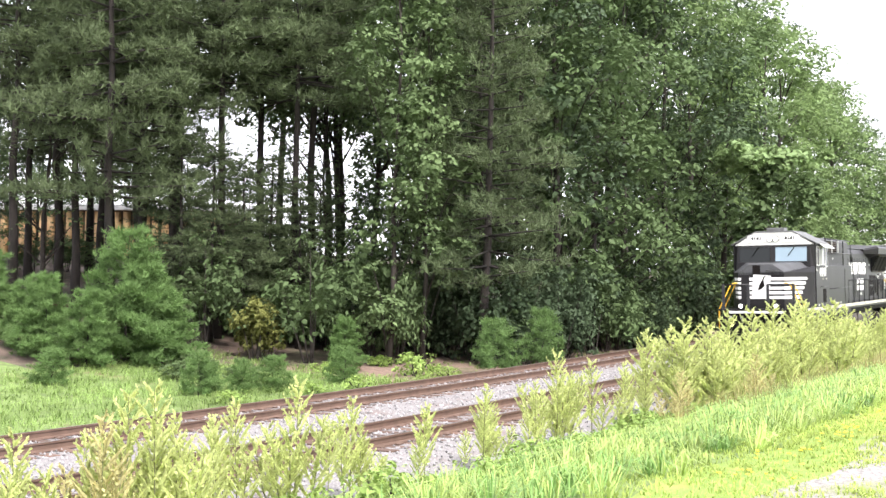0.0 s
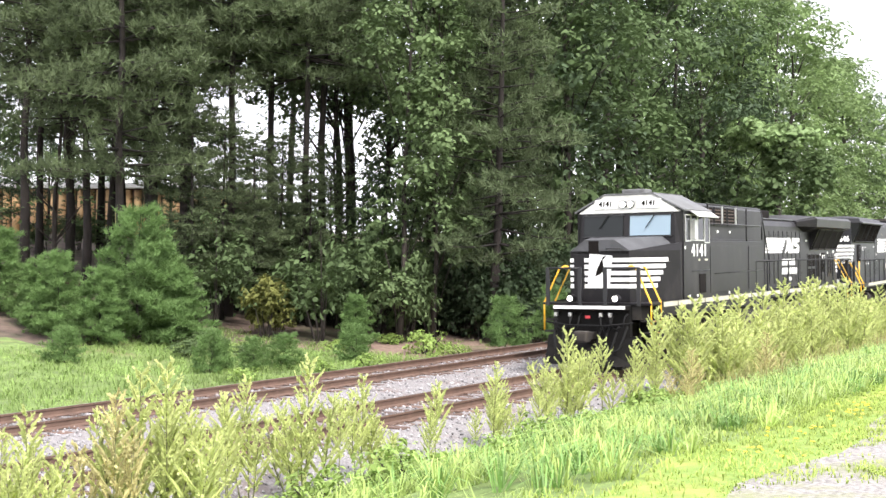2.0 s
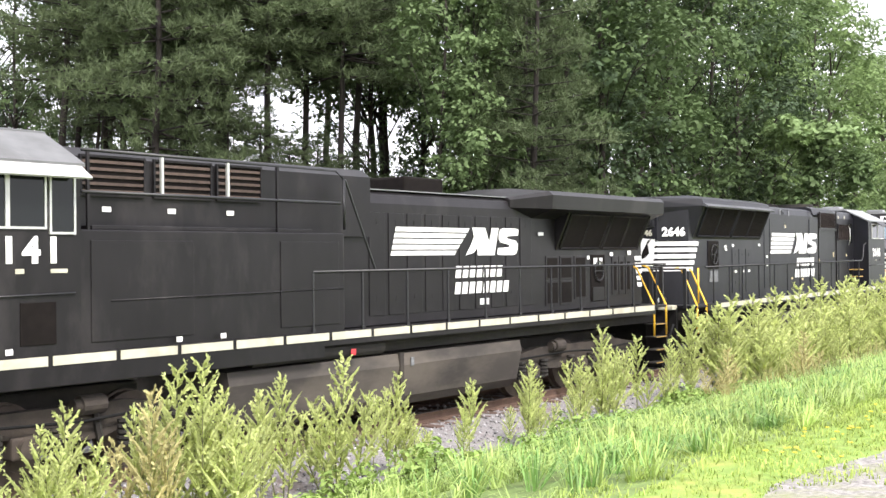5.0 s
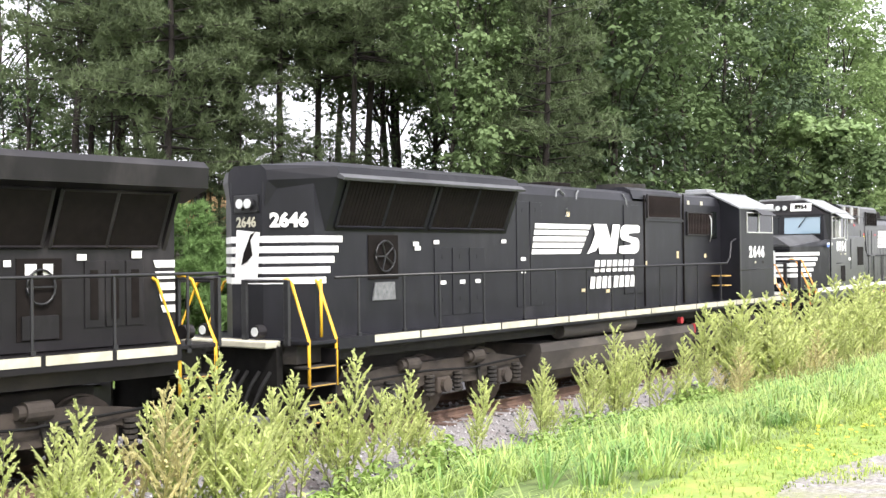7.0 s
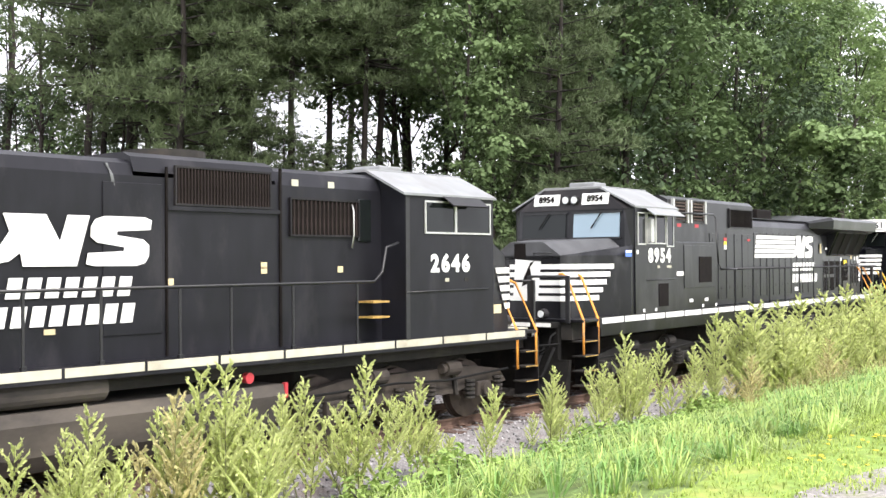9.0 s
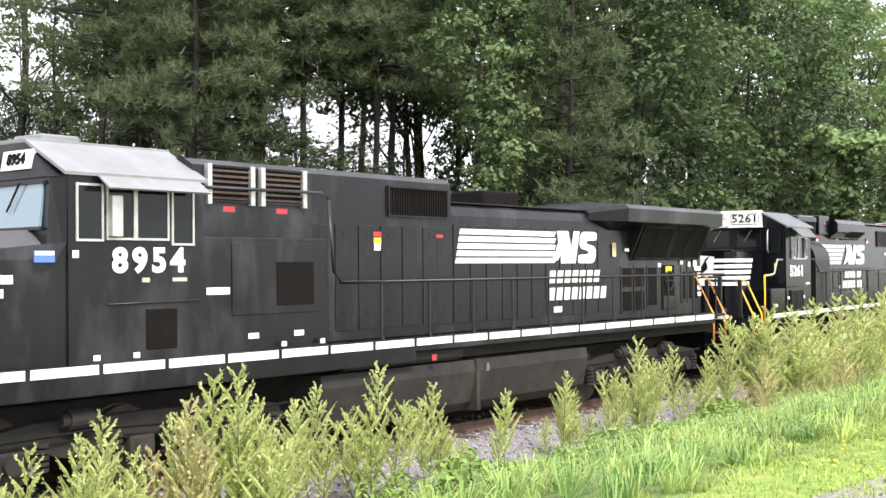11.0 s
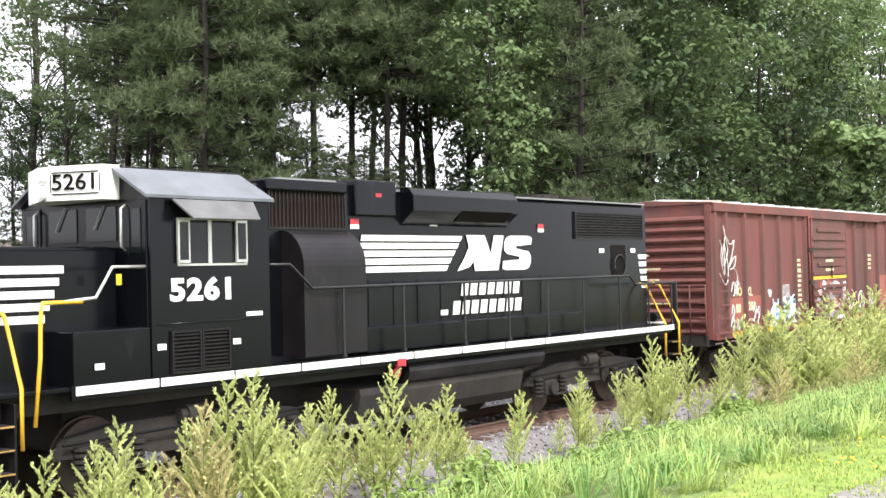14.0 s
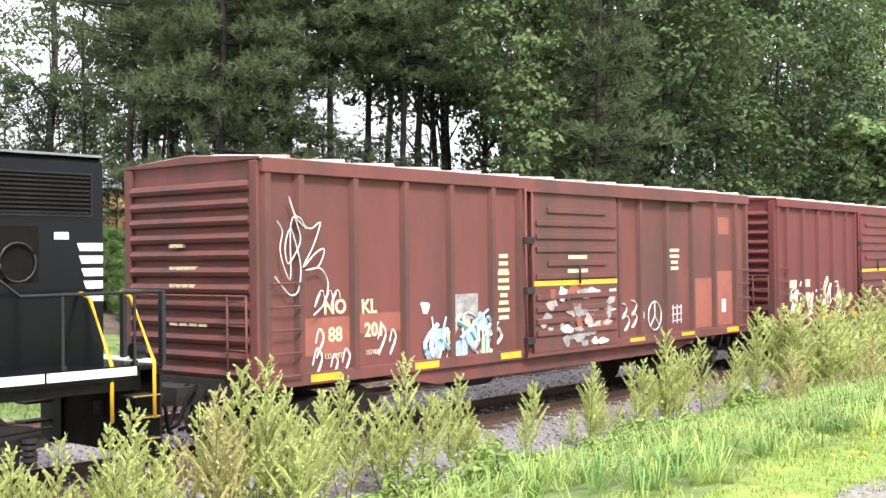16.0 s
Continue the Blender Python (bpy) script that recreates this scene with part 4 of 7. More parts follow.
    # white on the wide style: sky gloss of the rounded shoulder put into colour
    part("hood_shoulder_strip", box(B(), X(hood_end - 0.1), X(tall_end + 0.05), 0.8, 0.9, 4.02, 4.035), ROOF_WHITE if style == "wide" else paint, unit)
    part("exhaust", box(B(), X(tall_end + 2.9), X(tall_end + 1.7), -0.5, 0.5, 4.0, 4.34, 0.04), GRILLE, unit)
    part("horn", tube(B(), [(X(tall_end + 0.9), 0.3, 4.05), (X(tall_end + 0.9), 0.3, 4.25), (X(tall_end + 0.4), 0.3, 4.27)], [0.03, 0.05, 0.1], 10), UNDER, unit)
    # radiator section
    part("radiator_hood", box(B(), X(L - 1.15), X(hood_end), -1.0, 1.0, zs, 3.85), paint, unit)
    wing = [(-1.5, 3.8), (-1.0, 3.62), (1.0, 3.62), (1.5, 3.8), (1.52, 4.08), (1.42, 4.17), (0.4, 4.26), (-0.4, 4.26), (-1.42, 4.17), (-1.52, 4.08)]
    bm = along_x(B(), X(L - 0.95), X(hood_end + 0.05), wing)
    part("radiator_wing", bm, paint, unit)
    bm = solid(B(), [(X(hood_end + 0.05), y, z) for y, z in wing], [(X(hood_end - 0.75), y * 0.66, 3.72 + (z - 3.62) * 0.55) for y, z in wing])
    part("wing_fairing", bm, paint, unit)
    h0, h1 = hood_end + 1.1, L - 1.45
    for a, b in ((h0, (h0 + h1) / 2 - 0.06), ((h0 + h1) / 2 + 0.06, h1)):
        bm = solid(B(), [(X(b), 1.0, 3.02), (X(a), 1.0, 3.02), (X(a), 1.03, 3.0), (X(b), 1.03, 3.0)],
                   [(X(b), 1.3, 3.72), (X(a), 1.3, 3.72), (X(a), 1.34, 3.71), (X(b), 1.34, 3.71)])
        scr = part("radiator_screen", bm, GRILLE, unit)
        for d in (a, (a + b) / 2, b):
            part("screen_frame", tube(B(), [(X(d), 1.04, 3.0), (X(d), 1.345, 3.72)], 0.028, 4), paint, scr)
        for z in (3.0, 3.72):
            part("screen_frame", tube(B(), [(X(a), 1.04 + (z - 3.0) * 0.42, z), (X(b), 1.04 + (z - 3.0) * 0.42, z)], 0.025, 4), paint, scr)
    cheek = [(1.0, 2.95), (1.36, 3.75), (1.0, 3.75)]
    for d in (h0 - 0.12, h1 + 0.12):
        part("radiator_cheek", along_x(B(), X(d) - 0.03, X(d) + 0.03, cheek), paint, unit)
    # screened doors in pairs below, with the hand-brake bay between
    fan = X(hood_end + 2.75)
    for a, z0, z1 in ((0.55, 1.85, 2.28), (1.12, 1.85, 2.28), (0.55, 2.38, 2.8), (1.12, 2.38, 2.8), (1.72, 1.95, 2.8)):
        dr = part("hood_door", box(B(), X(hood_end + a + 0.52), X(hood_end + a), 1.0, 1.016, z0 - 0.05, z1 + 0.04, 0.005), paint, unit)
        part("door_screen", box(B(), X(hood_end + a + 0.46), X(hood_end + a + 0.06), 1.016, 1.022, z0, z1), GRILLE, dr)
    for a in (3.4, 3.72, 4.04):
        if hood_end + a + 0.3 < L - 1.2:
            dr = part("hood_door", box(B(), X(hood_end + a + 0.28), X(hood_end + a), 1.0, 1.016, 1.95, 2.82, 0.005), paint, unit)
            part("door_screen", box(B(), X(hood_end + a + 0.2), X(hood_end + a + 0.08), 1.016, 1.022, 2.05, 2.7), GRILLE, dr)
    part("brake_bay", box(B(), fan - 0.32, fan + 0.32, 1.0, 1.012, 1.82, 2.86, 0.005), GRILLE, unit)
    ring = [(fan + 0.2 * math.cos(a), 1.05, 2.5 + 0.22 * math.sin(a)) for a in (i * math.pi / 8 for i in range(17))]
    bar(unit, ring, 0.016, RAILGREY, "brake_wheel")
    part("wheel_spoke", tube(B(), [(fan - 0.2, 1.05, 2.5), (fan + 0.2, 1.05, 2.5)], 0.012, 5), RAILGREY, unit)
    part("access_panel", box(B(), fan - 0.26, fan + 0.26, 1.012, 1.03, 1.84, 2.14, 0.006), paint, unit)
    if style == "wide":
        for d, z, w, h in ((2.62, 2.72, 0.16, 0.14), (2.86, 2.72, 0.14, 0.14), (2.3, 2.8, 0.1, 0.08), (3.35, 2.87, 0.14, 0.08), (4.2, 2.9, 0.16, 0.1), (0.35, 3.3, 0.2, 0.07)):
            decal(unit, X(hood_end + d), z, w, h, WHITE, 1.024)
    else:
        for d, z, w, h, m in ((2.75, 2.76, 0.3, 0.14, TAGYELLOW), (0.25, 3.2, 0.16, 0.3, TAGTAN), (0.8, 3.2, 0.2, 0.07, WHITE), (1.45, 3.1, 0.16, 0.16, TAGTAN), (2.3, 2.86, 0.14, 0.1, WHITE),
                              (3.4, 2.92, 0.16, 0.1, TAGTAN), (3.8, 2.88, 0.12, 0.12, WHITE), (4.1, 2.9, 0.18, 0.16, WHITE)):
            decal(unit, X(hood_end + d), z, w, h, m, 1.024)
    for i in range(5):
        part("end_stripe", along_y(B(), 1.012, 1.018, [(X(L - 1.16), 2.1 + i * 0.155), (X(L - 1.36 - 0.0 - i * 0.03), 2.1 + i * 0.155), (X(L - 1.38 - i * 0.03 - 0.02), 2.2 + i * 0.155), (X(L - 1.16), 2.2 + i * 0.155)]), WHITE, unit)
    # emblem and name
    if style == "wide":
        emblem(unit, X(15.75), X(11.75), 2.87, 3.4, 1.016, 0.6)
    else:
        emblem(unit, X(16.25), X(tall_end + 0.12), 2.91, 3.57, 1.016, 0.68, notch=False)
    word_bars(unit, X(lettered_bars), 2.56 if style == "wide" else 2.64, 0.22 if style == "wide" else 0.25, ((7, 1.6, 0.1), (8, 1.85, 0.0)) if style == "wide" else ((7, 2.0, 0.12), (8, 2.3, 0.0)), 1.016)
    decal(unit, X(tall_end + 3.5), 1.98, 0.3, 0.12, WHITE, 1.016)
    # handrails along the walkway, the camera's side and the far side
    nposts = 10
    for y in (1.47, -1.47):
        rail_posts(unit, [X(rail0 + i * (L - 1.3 - rail0) / nposts) for i in range(nposts + 1)], y, zs, 2.63)
        bar(unit, [(X(rail0), y, 2.63), (X(L - 1.25), y, 2.63), (X(L - 0.75), y * 0.98, 2.63)], 0.023)
    # tank and running gear
    tk = [(-1.25, 0.45), (-1.1, 0.28), (1.1, 0.28), (1.28, 0.45), (1.4, 1.0), (1.36, 1.2), (-1.36, 1.2), (-1.4, 1.0)]
    part("fuel_tank", along_x(B(), X(15.3), X(7.6), tk), TANK if style == "wide" else UNDER, unit)
    part("tank_band", box(B(), X(11.6), X(11.5), -1.42, 1.42, 0.3, 1.22), UNDER, unit)
    part("fuel_gauge", box(B(), X(11.88), X(11.8), 1.4, 1.42, 0.98, 1.12), SCUFF, unit)
    part("air_reservoir", disc(B(), X(9.6), 1.3, 1.36, 0.13, 3.0, axis="x", seg=14), UNDER, unit, smooth=False)
    decal(unit, X(10.2), 1.33, 0.12, 0.1, RED, 1.5)
    steel = TRUCK if style == "wide" else UNDER
    loco_truck(unit, X(4.4), 3, 1.92, steel)
    loco_truck(unit, X(L - 4.4), 3, 1.92, steel)
    return unit


def emd_unit():
    """A six-axle wide-nosed diesel running with its long hood first; radiators flare out at the leading end."""
    L = 22.1
    paint = BLACK_DUSTY
    unit = tagged(new("diesel_locomotive"), "dusty black diesel locomotive 2646 running long hood first", "locomotive", group="locomotives of the train")

    def X(d):
        return L / 2 - d
    zs = 1.58
    part("underframe", box(B(), X(L - 0.85), X(0.85), -1.2, 1.2, 1.2, zs - 0.06), UNDER, unit)
    part("deck", box(B(), X(L - 0.8), X(0.8), -1.5, 1.5, zs - 0.08, zs - 0.02, 0.01), paint, unit)
    for y in (-1.5, 1.5):
        part("side_sill", box(B(), X(L - 1.2), X(1.45), y - 0.025, y + 0.025, 1.4, zs), paint, unit)
    sill_stripe(unit, X(2.3), X(L - 1.25), 1.53, 1.455, 1.575, OLD_WHITE, 15, 0.05)
    for sgn, d in ((1, 0.0), (-1, L)):
        x = X(d)
        coupler(unit, x, sgn)
        part("pilot_plate", box(B(), min(x - sgn * 0.75, x - sgn * 0.62), max(x - sgn * 0.75, x - sgn * 0.62), -1.0, 1.0, 0.4, 1.5), PILOT, unit)
        part("anticlimber", box(B(), min(x - sgn * 0.72, x - sgn * 0.4), max(x - sgn * 0.72, x - sgn * 0.4), -1.0, 1.0, 1.46, 1.57, 0.02), OLD_WHITE, unit)
        for y in (-1.5, 1.5):
            steps(unit, X(0.8) if sgn > 0 else X(L - 1.2), X(1.4) if sgn > 0 else X(L - 0.8), y, WORN_EDGE, 1.42)
        end_rails(unit, x - sgn * 0.95, sgn, YELLOW if sgn > 0 else ORANGE, 0.85, 2.5)
        front_fence(unit, x - sgn * 0.6, RAILGREY, 1.5, 2.48)
        for y in (-0.55, 0.62):
            ditch_light(unit, x - sgn * 0.62, y, 1.7, sgn, LENS)
    bar(unit, [(X(1.25), 1.35, 2.5), (X(1.25), 1.35, 1.6)], 0.024, YELLOW, "grab_rail")
    # long hood with chamfered leading end
    end = [(X(1.0), -0.35), (X(1.0), 0.35), (X(1.5), 1.0), (X(17.45), 1.0), (X(17.45), -1.0), (X(1.5), -1.0)]
    part("long_hood", along_z(B(), zs - 0.02, 4.05, end), paint, unit)
    roof = [(-1.0, 4.05), (1.0, 4.05), (0.92, 4.26), (0.75, 4.33), (-0.75, 4.33), (-0.92, 4.26)]
    bm = along_x(B(), X(12.4), X(7.0), [(y, z - 0.04) for y, z in roof])
    part("hood_roof", bm, paint, unit)
    part("hood_roof", along_x(B(), X(15.0), X(12.4), [(y, z + 0.06) for y, z in roof]), paint, unit)
    part("hood_roof", along_x(B(), X(17.42), X(15.0), [(y, z) for y, z in roof]), paint, unit)
    # flared radiators
    flare = [(-1.0, 3.25), (1.0, 3.25), (1.34, 4.1), (1.28, 4.28), (0.9, 4.38), (-0.9, 4.38), (-1.28, 4.28), (-1.34, 4.1)]
    part("radiator_housing", along_x(B(), X(7.0), X(1.75), flare), paint, unit)
    # the lip's shine is painted in as plain grey
    part("radiator_lip", along_x(B(), X(7.02), X(1.7), [(1.3, 4.1), (1.45, 4.05), (1.47, 4.09), (1.36, 4.16)]), DECK_SHEEN, unit, "lip over the radiator screens, greyed with painted sheen")
    bm = solid(B(), [(X(1.75), y, z) for y, z in flare], [(X(1.02), y * 0.33, 3.3 + (z - 3.25) * 0.9) for y, z in flare])
    part("radiator_end", bm, paint, unit)
    for a, b in ((1.95, 4.3), (4.45, 6.85)):
        bm = solid(B(), [(X(b), 1.02, 3.33), (X(a), 1.02, 3.33), (X(a), 1.05, 3.33), (X(b), 1.05, 3.33)],
                   [(X(b), 1.3, 4.06), (X(a), 1.3, 4.06), (X(a), 1.35, 4.05), (X(b), 1.35, 4.05)])
        scr = part("radiator_screen", bm, GRILLE, unit)
        for i in range(26):
            d = a + 0.05 + i * (b - a - 0.1) / 25
            part("screen_bar", tube(B(), [(X(d), 1.055, 3.34), (X(d), 1.352, 4.05)], 0.008, 4), GRILLE, scr)
        for d in (a, b, (a + b) / 2):
            part("screen_frame", tube(B(), [(X(d), 1.05, 3.32), (X(d), 1.355, 4.07)], 0.03, 4), paint, scr)
        part("screen_frame", tube(B(), [(X(a), 1.05, 3.32), (X(b), 1.05, 3.32)], 0.03, 4), paint, scr)
    # leading end: lamps, number boards, bands
    for y in (0.02, 0.2):
        hl = part("headlight", disc(B(), X(1.0) + 0.02, y - 0.11, 3.7, 0.1, 0.1, axis="x", seg=14), RAILGREY, unit)
        part("lens", disc(B(), X(1.0) + 0.075, y - 0.11, 3.7, 0.078, 0.012, axis="x", seg=14), LENS, hl)
    part("lamp_plate", box(B(), X(1.0), X(1.0) + 0.02, -0.28, 0.28, 3.55, 3.85, 0.02), RAILGREY, unit)
    ang = math.atan2(0.5, 0.65)
    m = Matrix.Translation((X(1.2) + 0.02, 0.62, 3.42)) @ Euler((radians(90), 0, radians(90) + ang)).to_matrix().to_4x4()
    lettering("end_number", "2646", 0.3, WHITE, unit, m @ Matrix.Translation((0.1, 0, 0.012)), bold=0.014)
    m2 = Matrix.Translation((X(1.0) + 0.012, 0.0, 3.4)) @ Euler((radians(90), 0, radians(90))).to_matrix().to_4x4()
    lettering("end_number", "2646", 0.22, OLD_WHITE, unit, m2, bold=0.006)

    def plan_at(k):
        return [(X(1.0), 0.0), (X(1.0), 0.35), (X(1.5), 1.0), (X(1.7 + 0.5 * k), 1.0)]
    nose_stripes(unit, plan_at, 2.42, 3.24, emblem_w=0.28, face_x=X(1.0))
    # hood details
    fanx = X(3.2)
    part("fan_recess", box(B(), fanx - 0.4, fanx + 0.4, 1.0, 1.02, 2.45, 3.2, 0.01), GRILLE, unit)
    for i in range(5):
        a = i * 1.2566
        part("wheel_spoke", tube(B(), [(fanx, 1.06, 2.84), (fanx + 0.25 * math.cos(a), 1.06, 2.84 + 0.25 * math.sin(a))], 0.014, 5), RAILGREY, unit)
    ring = [(fanx + 0.26 * math.cos(a), 1.06, 2.84 + 0.26 * math.sin(a)) for a in (i * math.pi / 8 for i in range(17))]
    bar(unit, ring, 0.016, RAILGREY, "hand_brake_wheel")
    part("brake_chute", along_y(B(), 1.0, 1.03, [(fanx - 0.3, 2.1), (fanx + 0.3, 2.1), (fanx + 0.22, 2.4), (fanx - 0.28, 2.4)]), SCUFF, unit)
    doors(unit, [X(4.9), X(5.45), X(6.0)], 1.0, 1.75, 2.98, paint, 0.5)
    doors(unit, [X(7.6), X(8.1)], 1.0, 1.8, 3.9, paint, 0.44)
    for d, z in ((4.1, 3.05), (4.15, 2.97), (4.7, 3.08), (6.9, 3.1), (7.6, 2.75), (7.6, 2.5), (4.9, 2.35), (5.5, 2.35), (6.0, 2.35), (10.0, 2.05), (11.1, 2.0)):
        decal(unit, X(d), z, 0.16, 0.07, WHITE if d < 10 else TAGTAN, 1.016)
    for d, z in ((8.2, 3.72), (9.4, 3.68), (13.0, 2.6), (14.75, 2.82), (14.75, 2.75), (16.4, 2.75)):
        decal(unit, X(d), z, 0.12, 0.1, TAGTAN, 1.004)
    part("hood_panel", box(B(), X(12.85), X(11.9), 1.0, 1.02, 1.9, 3.95, 0.008), paint, unit)
    part("hood_seam", box(B(), X(12.95), X(12.92), 1.0, 1.03, zs, 4.2), GRILLE, unit)
    part("hood_seam", box(B(), X(15.1), X(15.06), 1.0, 1.03, zs, 4.3), GRILLE, unit)
    louvres(unit, X(14.85), X(13.1), 1.0, 3.7, 4.2, True, 30, RUST_DARK)
    louvres(unit, X(16.8), X(15.3), 1.0, 3.3, 3.84, True, 16, RUST_DARK)
    part("hood_rib", box(B(), X(15.05), X(12.95), 1.0, 1.04, 3.6, 3.66), paint, unit)
    for d in (15.4, 16.2):
        decal(unit, X(d), 4.1, 0.14, 0.1, OLD_WHITE, 1.004)
    for pts in ([(8.9, 4.02), (9.0, 4.16), (9.15, 4.2), (9.3, 4.08)], [(9.75, 4.0), (9.85, 4.15), (9.95, 4.2)], [(12.0, 4.2), (12.05, 4.05), (12.08, 3.9)], [(9.3, 3.62), (9.4, 3.72), (9.35, 3.8)]):
        part("scuff_mark", tube(B(), [(X(d), 1.0 if z < 4.05 else 1.0 - (z - 4.05) * 0.38, z) for d, z in pts], 0.025, 4), SCUFF, unit)
    part("roof_fan", disc(B(), X(13.7), 0, 4.44, 0.6, 0.16, axis="z", seg=24), UNDER, unit)
    part("exhaust", box(B(), X(10.6), X(9.7), -0.4, 0.4, 4.25, 4.42, 0.03), GRILLE, unit)
    emblem(unit, X(12.6), X(7.9), 2.83, 3.49, 1.022, 0.53)
    word_bars(unit, X(11.35), 2.56, 0.26, ((7, 1.9, -0.08), (8, 2.15, 0.0)), 1.024)
    # cab (faces backwards) and nose
    wide_cab(unit, X, 19.85, 17.4, zs - 0.02, 4.0, 4.42, paint, ROOF_WHITE, "2646", False, paint, facing=-1, plates=True, shade=True)
    part("cab_corner_post", box(B(), X(17.5), X(17.4), 1.53, 1.55, zs, 3.95), RAILGREY, unit)
    side_text(unit, "2646", X(18.6), 1.535, 2.82, 0.4, WHITE, "cab_number", bold=0.018, space=1.32, wide=1.08)
    decal(unit, X(18.5), 2.55, 0.1, 0.06, OLD_WHITE, 1.532)
    decal(unit, X(19.05), 2.55, 0.12, 0.06, UNDER, 1.532)
    decal(unit, X(19.95), 2.0, 0.3, 0.16, TAGTAN, 1.51)
    bar(unit, [(X(17.4), 1.55, 2.36), (X(19.7), 1.55, 2.38)], 0.012, RAILGREY, "drip_rail")
    nr = 19.85
    low = [(X(nr), -1.51), (X(nr), 1.51), (X(20.75), 1.2), (X(21.0), 0.9), (X(21.0), -0.9), (X(20.75), -1.2)]
    bm = solid(B(), [(x, y, zs - 0.02) for x, y in low], [(X(nr), -1.51, 3.2), (X(nr), 1.51, 3.2), (X(20.65), 1.2, 2.98), (X(20.9), 0.85, 2.92), (X(20.9), -0.85, 2.92), (X(20.65), -1.2, 2.98)])
    part("nose", bm, paint, unit)
    bm = solid(B(), [(X(nr), -1.4, 3.19), (X(nr), 1.4, 3.19), (X(20.6), 1.1, 2.95), (X(20.6), -1.1, 2.95)],
               [(X(nr), -1.1, 3.36), (X(nr), 1.1, 3.36), (X(20.3), 0.8, 3.12), (X(20.3), -0.8, 3.12)])
    part("nose_top", bm, paint, unit)
    for i in range(5):
        z = 1.98 + i * 0.165
        xa, xb = 20.05 + (4 - i) * 0.11, 20.75

        def yy(d):
            return 1.51 - 0.31 * (d - nr) / 1.0
        bm = solid(B(), [(X(xa), yy(xa), z), (X(xb), yy(xb), z), (X(xb) + 0.004, yy(xb) + 0.012, z), (X(xa) + 0.004, yy(xa) + 0.012, z)],
                   [(X(xa - 0.07), yy(xa - 0.07), z + 0.11), (X(xb), yy(xb), z + 0.11), (X(xb) + 0.004, yy(xb) + 0.012, z + 0.11), (X(xa - 0.07) + 0.004, yy(xa - 0.07) + 0.012, z + 0.11)])
        part("nose_stripe", bm, WHITE, unit)
    # side door steps by the cab
    for z in (1.95, 2.2):
        part("cab_step", box(B(), X(17.15), X(16.75), 1.02, 1.4, z, z + 0.03), WORN_EDGE, unit)
    part("cab_door_window", box(B(), X(17.12), X(16.8), 1.0, 1.03, 3.2, 3.9, 0.01), GLASS_DARK, unit)
    bar(unit, [(X(16.65), 1.03, 3.1), (X(16.65), 1.08, 3.3), (X(16.65), 1.08, 3.7), (X(16.65), 1.03, 3.8)], 0.014, ALU, "grab_iron")
    for y in (1.47, -1.47):
        xs = [2.0, 3.17, 4.17, 5.53, 6.9, 8.1, 9.35, 10.45, 11.55, 12.8, 13.7, 14.9, 16.3]
        rail_posts(unit, [X(d) for d in xs], y, zs, 2.52)
        bar(unit, [(X(1.45), y, 2.52), (X(16.7), y, 2.55), (X(16.9), y, 2.7), (X(17.0), y, 3.1), (X(17.3), y, 3.18)], 0.023)
    tk = [(-1.3, 0.5), (-1.05, 0.26), (1.05, 0.26), (1.32, 0.5), (1.42, 0.9), (1.38, 1.06), (-1.38, 1.06), (-1.42, 0.9)]
    part("fuel_tank", along_x(B(), X(14.8), X(7.6), tk), TANK, unit)
    part("air_reservoir", disc(B(), X(10.1), 1.25, 1.27, 0.17, 3.2, axis="x", seg=18), TANK, unit, smooth=False)
    part("fuel_filler", disc(B(), X(14.1), 1.36, 1.2, 0.08, 0.1, axis="y", seg=12), RED, unit)
    part("tag_box", box(B(), X(14.84), X(14.78), 1.35, 1.42, 0.86, 1.08), RED, unit)
    loco_truck(unit, X(4.6), 3, 1.95)
    loco_truck(unit, X(L - 4.1), 3, 1.95)
    return unit


